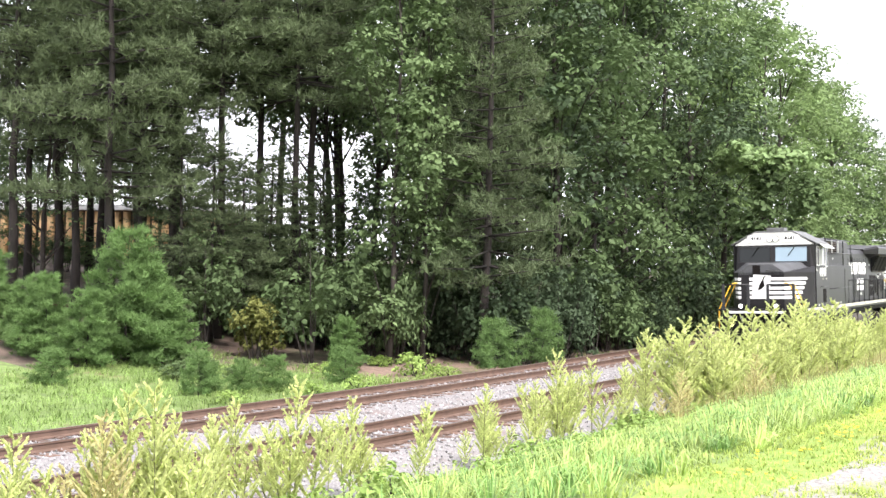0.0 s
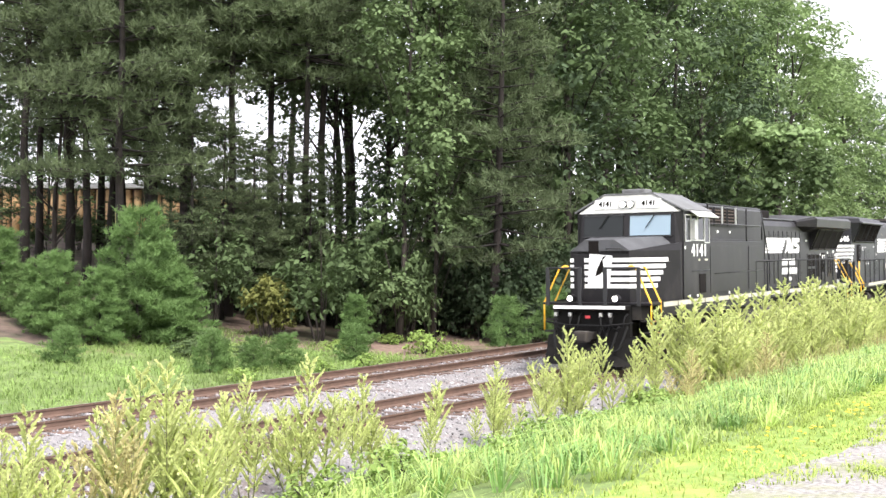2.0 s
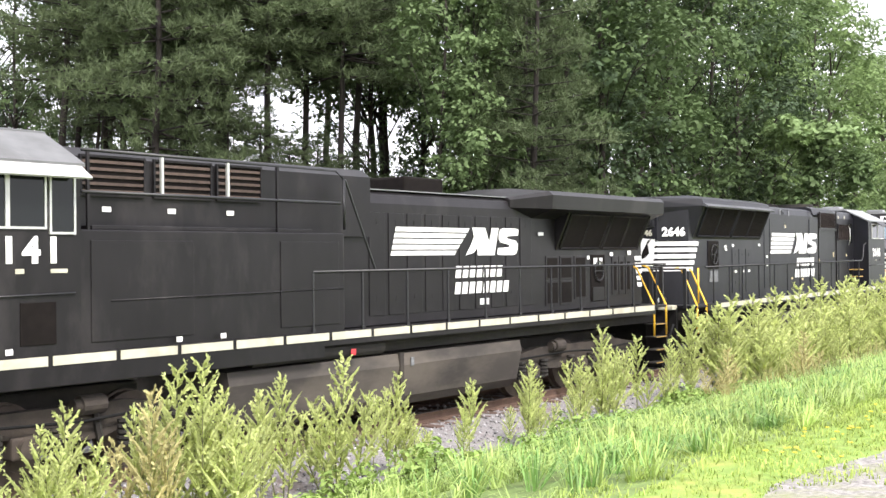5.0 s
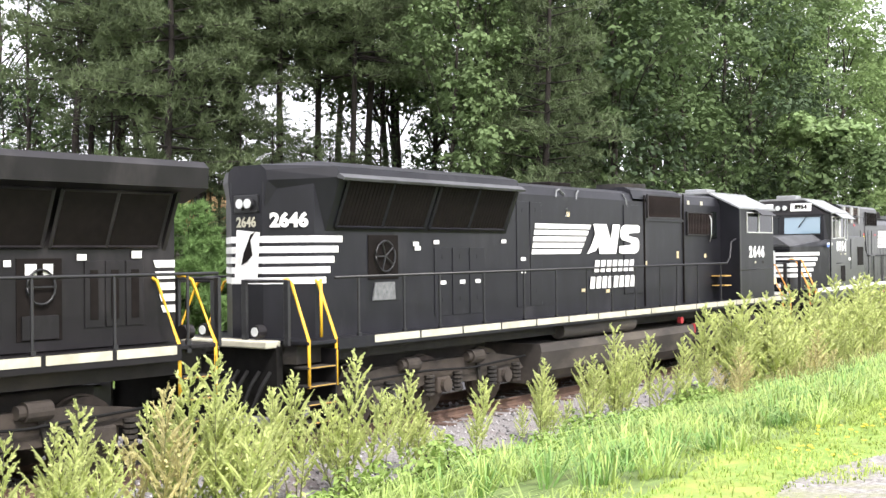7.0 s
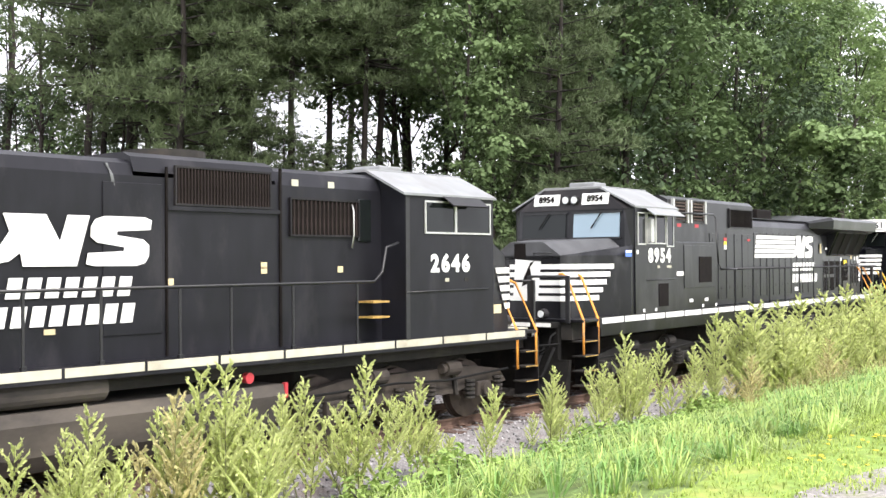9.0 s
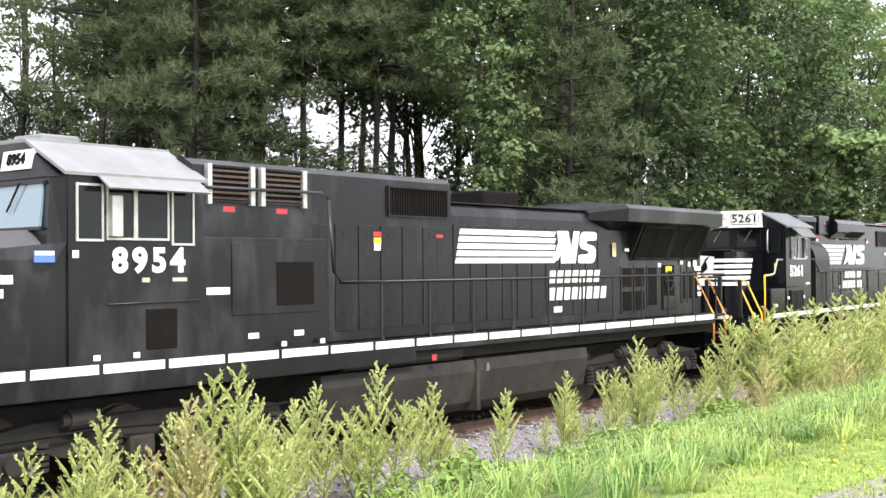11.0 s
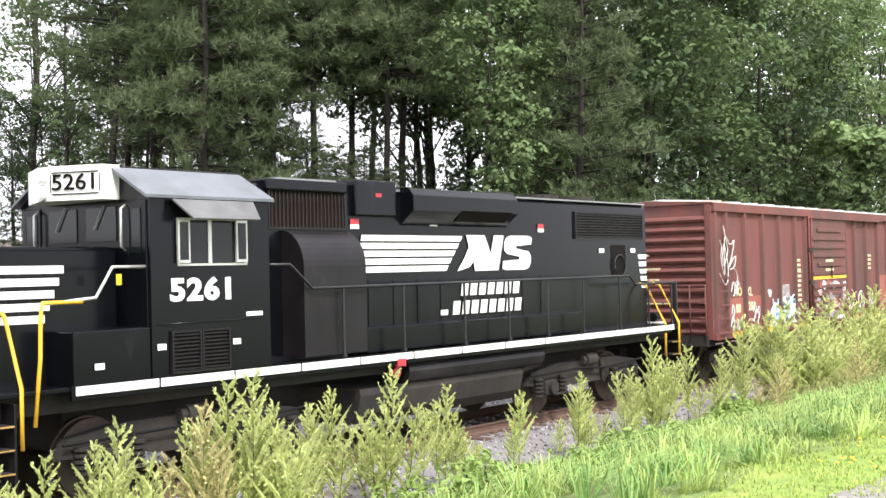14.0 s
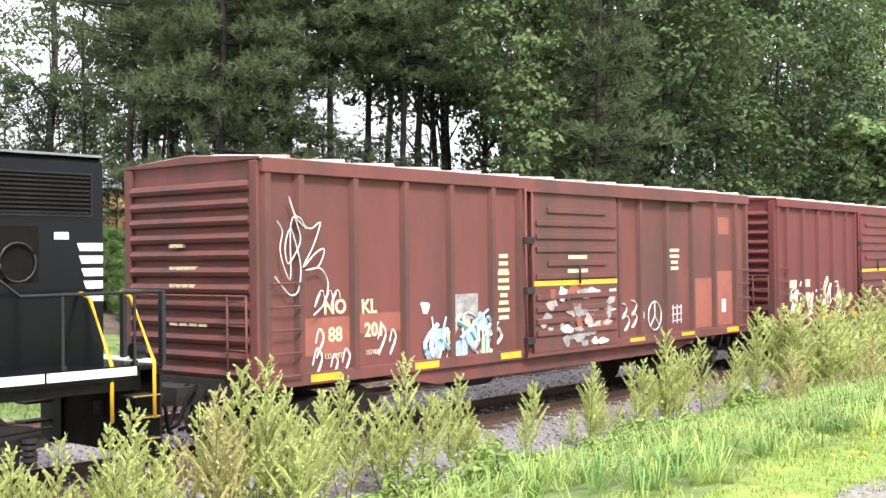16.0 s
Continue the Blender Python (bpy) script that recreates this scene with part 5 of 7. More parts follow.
def road_switcher():
    """A four-axle hood diesel with a small square cab and a low nose."""
    L = 18.4
    paint = BLACK_NEW
    unit = tagged(new("diesel_locomotive"), "glossy black four-axle diesel locomotive 5261 with white bands", "locomotive", group="locomotives of the train")

    def X(d):
        return L / 2 - d
    zs = 1.55
    part("underframe", box(B(), X(L - 0.85), X(0.85), -1.2, 1.2, 1.2, zs - 0.06), UNDER, unit)
    part("deck", box(B(), X(L - 0.7), X(0.7), -1.48, 1.48, zs - 0.08, zs - 0.02, 0.01), paint, unit)
    for y in (-1.48, 1.48):
        part("side_sill", box(B(), X(L - 1.2), X(2.1), y - 0.025, y + 0.025, 1.36, zs), paint, unit)
    sill_stripe(unit, X(2.14), X(L - 1.1), 1.51, 1.42, 1.53, WHITE, 12, 0.03)
    for sgn, d in ((1, 0.0), (-1, L)):
        x = X(d)
        coupler(unit, x, sgn)
        part("pilot_plate", box(B(), min(x - sgn * 0.7, x - sgn * 0.6), max(x - sgn * 0.7, x - sgn * 0.6), -1.3, 1.3, 0.3, 1.5), PILOT, unit)
        part("anticlimber", box(B(), min(x - sgn * 0.68, x - sgn * 0.4), max(x - sgn * 0.68, x - sgn * 0.4), -0.9, 0.9, 1.45, 1.55, 0.02), WHITE, unit)
        for y in (-1.48, 1.48):
            steps(unit, X(0.75) if sgn > 0 else X(L - 1.15), X(1.35) if sgn > 0 else X(L - 0.75), y, WORN_EDGE, 1.4)
        end_rails(unit, x - sgn * 0.95, sgn, YELLOW, 0.85, 2.45)
        front_fence(unit, x - sgn * 0.55, RAILGREY, 1.5, 2.45)
        ditch_light(unit, x - sgn * 0.6, 0.75, 1.66, sgn, LENS)
        ditch_light(unit, x - sgn * 0.6, -0.75, 1.66, sgn, LENS)
    # low nose
    ns = [(X(1.15), -0.6), (X(1.15), 0.6), (X(1.3), 0.88), (X(3.2), 0.88), (X(3.2), -0.88), (X(1.3), -0.88)]
    bm = along_z(B(), zs - 0.02, 3.2, ns)
    part("short_hood", bm, paint, unit)
    part("short_hood_top", box(B(), X(3.2), X(1.3), -0.75, 0.75, 3.19, 3.26, 0.02), paint, unit)

    def plan_at(k):
        return [(X(1.15), 0.0), (X(1.15), 0.6), (X(1.3), 0.88), (X(2.1 + 0.35 * k), 0.88)]
    nose_stripes(unit, plan_at, 2.3, 3.07, emblem_w=0.3, face_x=X(1.15))
    decal(unit, X(2.3), 2.05, 0.16, 0.22, WHITE, 0.885)
    decal(unit, X(2.3), 2.1, 0.16, 0.1, RED, 0.892)
    # cab
    c0, c1 = 3.3, 5.35
    prof = [(-1.5, zs - 0.1), (1.5, zs - 0.1), (1.5, 3.9), (0.85, 4.27), (-0.85, 4.27), (-1.5, 3.9)]
    part("cab_body", along_x(B(), X(c1), X(c0), prof), paint, unit)
    for k in (1, -1):
        bm = solid(B(), [(X(c1) - 0.05, k * 1.58, 3.87), (X(c0) + 0.12, k * 1.58, 3.87), (X(c0) + 0.12, k * 0.82, 4.28), (X(c1) - 0.05, k * 0.82, 4.28)],
                   [(X(c1) - 0.05, k * 1.58, 3.91), (X(c0) + 0.12, k * 1.58, 3.91), (X(c0) + 0.12, k * 0.82, 4.32), (X(c1) - 0.05, k * 0.82, 4.32)])
        part("cab_roof_slope", bm, ROOF_BLUE, unit)
    part("cab_roof_top", box(B(), X(c1) - 0.05, X(c0) + 0.12, -0.84, 0.84, 4.26, 4.33, 0.015), BLACK, unit)
    bd = part("headlight_box", along_z(B(), 3.88, 4.34, [(X(c0), -0.86), (X(c0), 0.86), (X(3.02), 0.86), (X(2.72), 0.14), (X(2.72), -0.14), (X(3.02), -0.86)]), WHITE, unit)
    a2 = math.atan2(0.3, 0.72)
    m = Matrix.Translation((X(2.87), 0.5, 4.11)) @ Euler((radians(90), 0, radians(90) + a2)).to_matrix().to_4x4()
    lettering("board_number", "5261", 0.3, GRILLE, bd, m @ Matrix.Translation((0, 0, 0.015)) @ Matrix.Diagonal((1.2, 1, 1, 1)), bold=0.003)
    for e in (-0.37, 0.37):
        part("board_rim", tube(B(), [m @ Vector((e, -0.12, 0.012)), m @ Vector((e, 0.12, 0.012))], 0.008, 4), RAILGREY, bd)
    for za in (3.965, 4.25):
        part("board_rim", tube(B(), [m @ Vector((-0.35, za - 4.11, 0.012)), m @ Vector((0.35, za - 4.11, 0.012))], 0.008, 4), RAILGREY, bd)
    for z in (3.98, 4.2):
        hl = part("headlight", disc(B(), X(2.72) + 0.02, 0, z, 0.1, 0.1, axis="x", seg=14), WHITE, unit)
        part("lens", disc(B(), X(2.72) + 0.075, 0, z, 0.078, 0.012, axis="x", seg=14), LENS, hl)
    for k in (1, -1):
        part("windshield", box(B(), X(c0), X(c0) + 0.015, k * 0.45 - 0.34, k * 0.45 + 0.34, 3.33, 3.8, 0.005), GLASS_DARK, unit)
        part("wiper", tube(B(), [(X(c0) + 0.04, k * 0.45 + 0.1, 3.82), (X(c0) + 0.04, k * 0.45 - 0.12, 3.5)], 0.012), ALU, unit)
        part("cab_door", box(B(), X(c0), X(c0) + 0.02, k * 1.22 - 0.22, k * 1.22 + 0.22, 1.65, 3.85, 0.01), paint, unit)
        part("cab_door_window", box(B(), X(c0) + 0.02, X(c0) + 0.03, k * 1.2 - 0.14, k * 1.2 + 0.14, 3.15, 3.75, 0.01), GLASS_DARK, unit)
        bar(unit, [(X(c0) + 0.03, k * 1.02, 3.2), (X(c0) + 0.1, k * 1.02, 3.25), (X(c0) + 0.1, k * 1.02, 3.75), (X(c0) + 0.03, k * 1.02, 3.8)], 0.018, ALU, "grab_iron")
    window(unit, X(4.92), X(3.72), 1.5, 2.98, 3.62)
    for d in (4.8, 3.8):
        part("wind_wing", box(B(), X(d + 0.1), X(d - 0.1), 1.525, 1.56, 3.02, 3.6), ALU, unit)
        part("wing_glass", box(B(), X(d + 0.07), X(d - 0.07), 1.56, 1.566, 3.06, 3.56), GLASS_DARK, unit)
    bm = solid(B(), [(X(5.0), 1.56, 3.85), (X(3.6), 1.56, 3.85), (X(3.6), 1.58, 3.86), (X(5.0), 1.58, 3.86)],
               [(X(4.9), 1.82, 3.58), (X(3.75), 1.82, 3.58), (X(3.75), 1.84, 3.6), (X(4.9), 1.84, 3.6)])
    part("sun_shade", bm, ROOF_GREY, unit)
    side_text(unit, "5261", X(4.15), 1.505, 2.65, 0.4, WHITE, "cab_number", bold=0.017, space=1.1, wide=1.3)
    decal(unit, X(5.05), 2.3, 0.3, 0.06, WHITE, 1.503)
    bar(unit, [(X(c0 + 0.1), 1.51, 2.22), (X(c1 - 0.1), 1.51, 2.24)], 0.01, paint, "drip_rail")
    for a, b in ((3.62, 4.05), (4.12, 4.55)):
        louvres(unit, X(b), X(a), 1.5, 1.6, 2.1, False, 10)
    for d, z in ((3.45, 1.93), (4.72, 1.93), (1.9 + 0.6, 1.75)):
        decal(unit, X(d), z, 0.14, 0.08, WHITE, 1.503)
    part("battery_box", box(B(), X(c0), X(2.15), -1.48, 1.48, zs - 0.02, 2.2, 0.02), paint, unit)
    bar(unit, [(X(c0 + 0.0), 1.4, 2.98), (X(2.75), 1.45, 2.98), (X(2.5), 1.45, 2.6), (X(1.85), 1.46, 2.55)], 0.022, ALU, "handrail")
    bar(unit, [(X(2.3), 1.46, 2.56), (X(1.75), 1.46, 2.56), (X(1.72), 1.47, 2.4), (X(1.7), 1.48, 1.9), (X(1.62), 1.48, 1.1)], 0.026, YELLOW, "grab_rail")
    decal(unit, X(2.95), 2.82, 0.08, 0.14, TAGYELLOW, 1.3)
    # long hood
    hd = [(-0.9, zs - 0.02), (0.9, zs - 0.02), (0.9, 4.12), (0.82, 4.2), (-0.82, 4.2), (-0.9, 4.12)]
    part("long_hood", along_x(B(), X(17.2), X(c1), hd), paint, unit)
    # pale line painted along the hood top for the sky mirrored in its edge
    part("hood_roof_edge", box(B(), X(17.2), X(8.0), 0.8, 0.9, 4.19, 4.22), ROOF_WHITE, unit)
    louvres(unit, X(7.5), X(5.9), 0.9, 3.55, 4.1, True, 20, RUST_DARK)
    part("intake_box", box(B(), X(7.55), X(5.8), -0.98, 0.98, 4.1, 4.28, 0.03), paint, unit)
    part("intake_roof", box(B(), X(7.3), X(6.0), 0.3, 0.96, 4.27, 4.3), ROOF_WHITE, unit)
    part("filter_housing", box(B(), X(8.7), X(7.7), -1.0, 1.0, 3.75, 4.34, 0.03), paint, unit)
    decal(unit, X(8.25), 4.1, 0.14, 0.06, RED, 1.0)
    bl = [(0.9, 1.6), (1.38, 1.6), (1.38, 2.95)] + [(0.9 + 0.48 * math.cos(a), 2.95 + 0.55 * math.sin(a)) for a in (i * math.pi / 18 for i in range(1, 10))]
    # greyer black than the hood's paint: the sky caught on the curve, as colour
    part("blower_duct", along_x(B(), X(7.5), X(6.15), bl), BLACK, unit, "rounded blower duct, sky sheen put into its grey-black")
    fl = [(0.9, 3.62), (1.2, 3.86), (1.2, 4.12), (1.1, 4.24), (0.9, 4.26)]
    part("brake_flare", along_x(B(), X(11.9), X(8.9), fl), paint, unit)
    bm = solid(B(), [(X(11.7), 1.0, 3.7), (X(10.2), 1.0, 3.7), (X(10.2), 1.03, 3.7), (X(11.7), 1.03, 3.7)], [(X(11.7), 1.2, 3.88), (X(10.2), 1.2, 3.88), (X(10.2), 1.23, 3.88), (X(11.7), 1.23, 3.88)])
    part("flare_grille", bm, GRILLE, unit)
    for d in (12.5, 14.2, 15.6):
        part("roof_fan", disc(B(), X(d), 0, 4.27, 0.5, 0.16, axis="z", seg=22), UNDER, unit)
    louvres(unit, X(17.0), X(14.3), 0.9, 3.45, 3.95, False, 9)
    doors(unit, [X(8.3 + i * 0.62) for i in range(9)], 0.9, 1.75, 2.7, paint, 0.5)
    part("walk_panel", box(B(), X(14.2), X(7.7), 0.9, 1.2, zs, 1.95, 0.01), paint, unit)
    for d, z, m in ((7.75, 3.66, RED), (9.75, 3.66, WHITE), (13.05, 3.66, RED), (7.85, 2.55, RED), (10.0, 2.1, WHITE), (15.3, 3.18, WHITE), (16.6, 3.18, WHITE)):
        decal(unit, X(d), z, 0.2, 0.09, m, 0.916)
        if m is RED and z > 3:
            decal(unit, X(d), z - 0.08, 0.2, 0.07, WHITE, 0.916)
    fx = X(16.0)
    part("brake_recess", box(B(), fx - 0.3, fx + 0.3, 0.9, 0.912, 2.6, 3.3, 0.005), GRILLE, unit)
    ring = [(fx + 0.24 * math.cos(a), 0.95, 2.85 + 0.24 * math.sin(a)) for a in (i * math.pi / 8 for i in range(17))]
    bar(unit, ring, 0.016, RAILGREY, "hand_brake_wheel")
    for i in range(5):
        part("end_stripe", along_y(B(), 0.906, 0.912, [(X(17.19), 2.35 + i * 0.16), (X(16.98 - i * 0.03), 2.35 + i * 0.16), (X(16.94 - i * 0.03), 2.45 + i * 0.16), (X(17.19), 2.45 + i * 0.16)]), WHITE, unit)
    emblem(unit, X(12.65), X(7.75), 2.82, 3.47, 0.918, 0.58)
    word_bars(unit, X(11.3), 2.5, 0.24, ((7, 1.85, -0.1), (8, 2.15, 0.0)), 0.918)
    for y in (1.45, -1.45):
        xs = [6.9, 8.3, 9.9, 11.2, 12.45, 13.7, 15.1]
        rail_posts(unit, [X(d) for d in xs], y, zs, 2.62)
        bar(unit, [(X(5.4), y, 2.98), (X(5.8), y, 2.98), (X(6.25), y, 2.62), (X(15.5), y, 2.64), (X(15.75), y, 2.45), (X(17.5), y, 2.46)], 0.023)
        rail_posts(unit, [X(16.3), X(17.3)], y, zs, 2.46)
    tk = [(-1.2, 0.6), (-1.0, 0.42), (1.0, 0.42), (1.22, 0.6), (1.3, 0.9), (1.28, 1.0), (-1.28, 1.0), (-1.3, 0.9)]
    part("fuel_tank", along_x(B(), X(11.8), X(7.4), tk), UNDER, unit)
    part("air_reservoir", disc(B(), X(10.4), 1.22, 1.2, 0.2, 3.9, axis="x", seg=18), BLACK, unit)
    part("fuel_filler", disc(B(), X(8.15), 1.36, 1.22, 0.09, 0.12, axis="y", seg=12), RED, unit)
    part("tag_box", box(B(), X(8.25), X(8.05), 1.45, 1.52, 1.32, 1.44), RED, unit)
    loco_truck(unit, X(4.2), 2, 2.74, UNDER)
    loco_truck(unit, X(L - 4.2), 2, 2.74, UNDER)
    return unit


def scribble(unit, pts, y, r, mat, name="graffiti_line"):
    fine = []
    n = len(pts)
    for i in range(n - 1):
        p0, p1, p2, p3 = (Vector(pts[max(0, min(n - 1, i + k))]) for k in (-1, 0, 1, 2))
        for j in range(4):
            u = j / 4
            fine.append(0.5 * (2 * p1 + (p2 - p0) * u + (2 * p0 - 5 * p1 + 4 * p2 - p3) * u * u + (3 * p1 - p0 - 3 * p2 + p3) * u ** 3))
    fine.append(Vector(pts[-1]))
    part(name, tube(B(), [(p.x, y, p.y) for p in fine], r * 0.7, 4), mat, unit)


def box_car(body, label, graffiti):
    """A fifty-foot rib-sided boxcar with a single plug door and corrugated ends."""
    L = 17.1
    unit = tagged(new("boxcar"), label, "boxcar", group="boxcars of the train")

    def X(d):
        return L / 2 - d
    a, b = 0.81, 16.3
    z0, z1 = 1.06, 4.3
    part("body", box(B(), X(b), X(a), -1.5, 1.5, z0, z1 - 0.02), body, unit)
    part("roof", along_x(B(), X(b) - 0.05, X(a) + 0.05, [(-1.58, z1 - 0.03), (1.58, z1 - 0.03), (1.58, z1), (0.05, z1 + 0.1), (-0.05, z1 + 0.1), (-1.58, z1)]), BOXROOF, unit)
    for x in (X(b) - 0.056, X(a) + 0.05):
        part("roof_end", along_x(B(), x, x + 0.006, [(-1.57, z1 - 0.03), (1.57, z1 - 0.03), (1.57, z1), (0, z1 + 0.09), (-1.57, z1)]), body, unit)
    n = 14
    for i in range(n):
        d = a + 0.5 + i * (b - a - 1.0) / (n - 1)
        bm = B()
        for k in (1, -1):
            solid(bm, [(X(d) - 0.05, k * 1.56, z1), (X(d) + 0.05, k * 1.56, z1), (X(d) + 0.05, 0, z1 + 0.1), (X(d) - 0.05, 0, z1 + 0.1)],
                  [(X(d) - 0.03, k * 1.56, z1 + 0.05), (X(d) + 0.03, k * 1.56, z1 + 0.05), (X(d) + 0.03, 0, z1 + 0.15), (X(d) - 0.03, 0, z1 + 0.15)])
        part("roof_rib", bm, BOXROOF, unit)
    for k in (1, -1):
        part("top_chord", box(B(), X(b) - 0.02, X(a) + 0.02, min(k * 1.5, k * 1.6), max(k * 1.5, k * 1.6), z1 - 0.22, z1 - 0.012, 0.01), body, unit)
        part("side_sill", box(B(), X(b), X(a), min(k * 1.5, k * 1.58), max(k * 1.5, k * 1.58), z0 - 0.02, z0 + 0.16, 0.01), body, unit)
        part("deep_sill", along_y(B(), k * 1.49 - 0.03, k * 1.49 + 0.03, [(X(14.0), z0), (X(3.2), z0), (X(4.6), z0 - 0.26), (X(12.6), z0 - 0.26)]), body, unit)
        post = None
        for d in (0.9, 1.54, 2.68, 3.84, 4.99, 6.14, 6.95, 10.35, 11.2, 12.33, 13.5, 14.58, 15.65, 16.22):
            if post is None:
                bm = along_z(B(), z0 + 0.15, z1 - 0.21, [(-0.09, 1.5), (0.09, 1.5), (0.05, 1.585), (-0.05, 1.585)] if k > 0 else [(-0.09, -1.5), (0.09, -1.5), (0.05, -1.585), (-0.05, -1.585)])
                post = part("side_post", bm, body, unit)
                post.location.x = X(d)
            else:
                again(post, X(d) - post.location.x)
    # corrugated ends
    for x, s in ((X(a), 1), (X(b), -1)):
        rib = None
        for i in range(13):
            z = z0 + 0.17 + i * 0.243
            if i == 12:
                break
            if rib is None:
                bm = along_y(B(), -1.36, 1.36, [(0, -0.085), (s * 0.07, -0.055), (s * 0.1, 0), (s * 0.07, 0.055), (0, 0.085)])
                rib = part("end_rib", bm, body, unit)
                rib.location = (x, 0, z)
            else:
                again(rib, 0, 0, z - rib.location.z)
        for y in (-1.44, 1.44):
            part("corner_post", box(B(), min(x, x + s * 0.07), max(x, x + s * 0.07), y - 0.08, y + 0.08, z0, z1 - 0.05, 0.01), body, unit)
        part("end_sill", box(B(), min(x - s * 0.3, x + s * 0.12), max(x - s * 0.3, x + s * 0.12), -1.4, 1.4, z0 - 0.15, z0 + 0.1), UNDER, unit)
        for y in (1.38, 0.98):
            bar(unit, [(x + s * 0.15, y, 1.1), (x + s * 0.15, y, 2.35)], 0.018, body, "ladder_rail")
        for i in range(4):
            bar(unit, [(x + s * 0.15, 0.98, 1.25 + i * 0.34), (x + s * 0.15, 1.38, 1.25 + i * 0.34)], 0.014, body, "ladder_rung")
        bar(unit, [(x + s * 0.15, -1.35, 2.35), (x + s * 0.15, 1.38, 2.35)], 0.016, body, "grab_iron")
        coupler(unit, X(0) if s > 0 else X(L), s)
        for i, (za, yw) in enumerate(((3.05, 0.3), (2.72, 0.62), (2.46, 0.6), (1.9, 0.9))):
            for j in range(4):
                part("stencil", box(B(), min(x, x + s * 0.09), max(x, x + s * 0.09), 0.2 + j * yw / 4 - 0.6, 0.2 + j * yw / 4 - 0.6 + yw / 4 * 0.8, za, za + 0.05), CREAM, unit)
    # side ladders
    for d in (1.2, 15.95):
        for i in range(5):
            bar(unit, [(X(d + 0.3), 1.63, 1.2 + i * 0.33), (X(d - 0.28), 1.63, 1.2 + i * 0.33)], 0.014, body, "ladder_rung")
    # plug door with its frame, ribs and lock bars
    dx0, dx1 = X(10.2), X(7.28)
    door = part("door", box(B(), dx0, dx1, 1.5, 1.6, z0 + 0.06, z1 - 0.26, 0.01), body, unit)
    for i, z in enumerate((3.72, 3.48, 3.24, 3.0, 2.74, 2.5, 2.12, 1.9, 1.68, 1.46)):
        w = 0.45 if i in (0, 4) else 0.08
        part("door_rib", box(B(), dx0 + w, dx1 - w, 1.6, 1.635, z - 0.05, z + 0.05, 0.012), body, door)
    part("door_stripe", box(B(), dx0 + 0.02, dx1 - 0.02, 1.6, 1.61, 2.33, 2.42), YELBAR, door)
    for d in (7.2, 7.0):
        bar(door, [(X(d), 1.64, z0 + 0.05), (X(d), 1.64, z1 - 0.2)], 0.022, body, "lock_bar")
    for z in (3.1, 2.2, 1.3):
        part("lock_bracket", box(B(), X(7.22), X(6.98), 1.6, 1.68, z, z + 0.12), UNDER, door)
    bar(door, [(X(8.75), 1.66, 2.35), (X(8.75), 1.66, 2.7)], 0.02, UNDER, "lock_handle")
    part("door_track", box(B(), X(13.6), X(7.0), 1.6, 1.66, z1 - 0.26, z1 - 0.2), body, unit)
    part("door_track", box(B(), X(13.6), X(7.0), 1.58, 1.66, z0 + 0.0, z0 + 0.06), body, unit)
    for d in (2.0, 4.3, 6.6, 11.0, 13.2, 15.4):
        part("reflector", box(B(), X(d + 0.3), X(d - 0.3), 1.582, 1.588, z0 + 0.02, z0 + 0.13), YELBAR, unit)
    # lettering and paint
    if graffiti:
        y = 1.506
        for text, d, z, size in (("NO", 2.28, 2.14, 0.3), ("KL", 3.02, 2.12, 0.3), ("88", 2.28, 1.73, 0.3), ("201", 3.14, 1.76, 0.3)):
            side_text(unit, text, X(d), y, z, size, CREAM, "reporting_mark", bold=0.008)
        side_text(unit, "LD LMT", X(2.25), y, 1.42, 0.11, CREAM, "capacity_mark")
        side_text(unit, "157400", X(3.1), y, 1.42, 0.11, CREAM, "capacity_mark")
        part("paint_patch", box(B(), X(2.6), X(1.65), 1.5, 1.504, 1.45, 2.0), BOXPATCH, unit)
        part("paint_patch", box(B(), X(3.75), X(2.76), 1.5, 1.504, 1.72, 2.02), BOXPATCH, unit)
        part("paint_patch", box(B(), X(14.5), X(13.6), 1.5, 1.504, 1.25, 2.35), BOXPATCH, unit)
        part("paint_patch", box(B(), X(15.55), X(14.7), 1.5, 1.504, 1.25, 2.5), BOXPATCH, unit)
        part("paint_patch", box(B(), X(15.4), X(14.85), 1.5, 1.504, 3.35, 3.75), BOXPATCH, unit)
        rng = random.Random(5)
        for d, z0_, rows_, w in ((6.5, 2.85, 3, 0.3), (6.5, 2.55, 7, 0.34), (8.75, 2.95, 4, 1.0), (12.75, 2.95, 4, 0.5), (15.05, 1.6, 1, 0.01)):
            for r_ in range(rows_):
                ww = w * rng.uniform(0.6, 1.0)
                yy = 1.602 if 7.3 < d < 10.2 else 1.506
                part("stencil", box(B(), X(d) - ww / 2, X(d) + ww / 2, yy, yy + 0.004, z0_ - r_ * 0.13, z0_ - r_ * 0.13 + 0.07), CREAM, unit)
        # loops of thin spray paint near the leading end
        y = 1.6
        tag = [(1.0, 2.62), (1.12, 2.5), (1.3, 2.35), (1.45, 2.42), (1.5, 2.75), (1.4, 3.1), (1.3, 3.3), (1.2, 3.05), (1.25, 2.8), (1.4, 2.95), (1.5, 3.15), (1.42, 3.4), (1.28, 3.75), (1.45, 3.42), (1.7, 3.3),
               (1.9, 3.4), (1.75, 3.05), (1.55, 2.75), (1.8, 2.95), (1.98, 3.0), (1.85, 2.75), (1.6, 2.7), (1.9, 2.72), (2.05, 2.5), (1.95, 2.2), (1.75, 2.05)]
        scribble(unit, [(X(d), z) for d, z in tag], y, 0.018, CHALK)
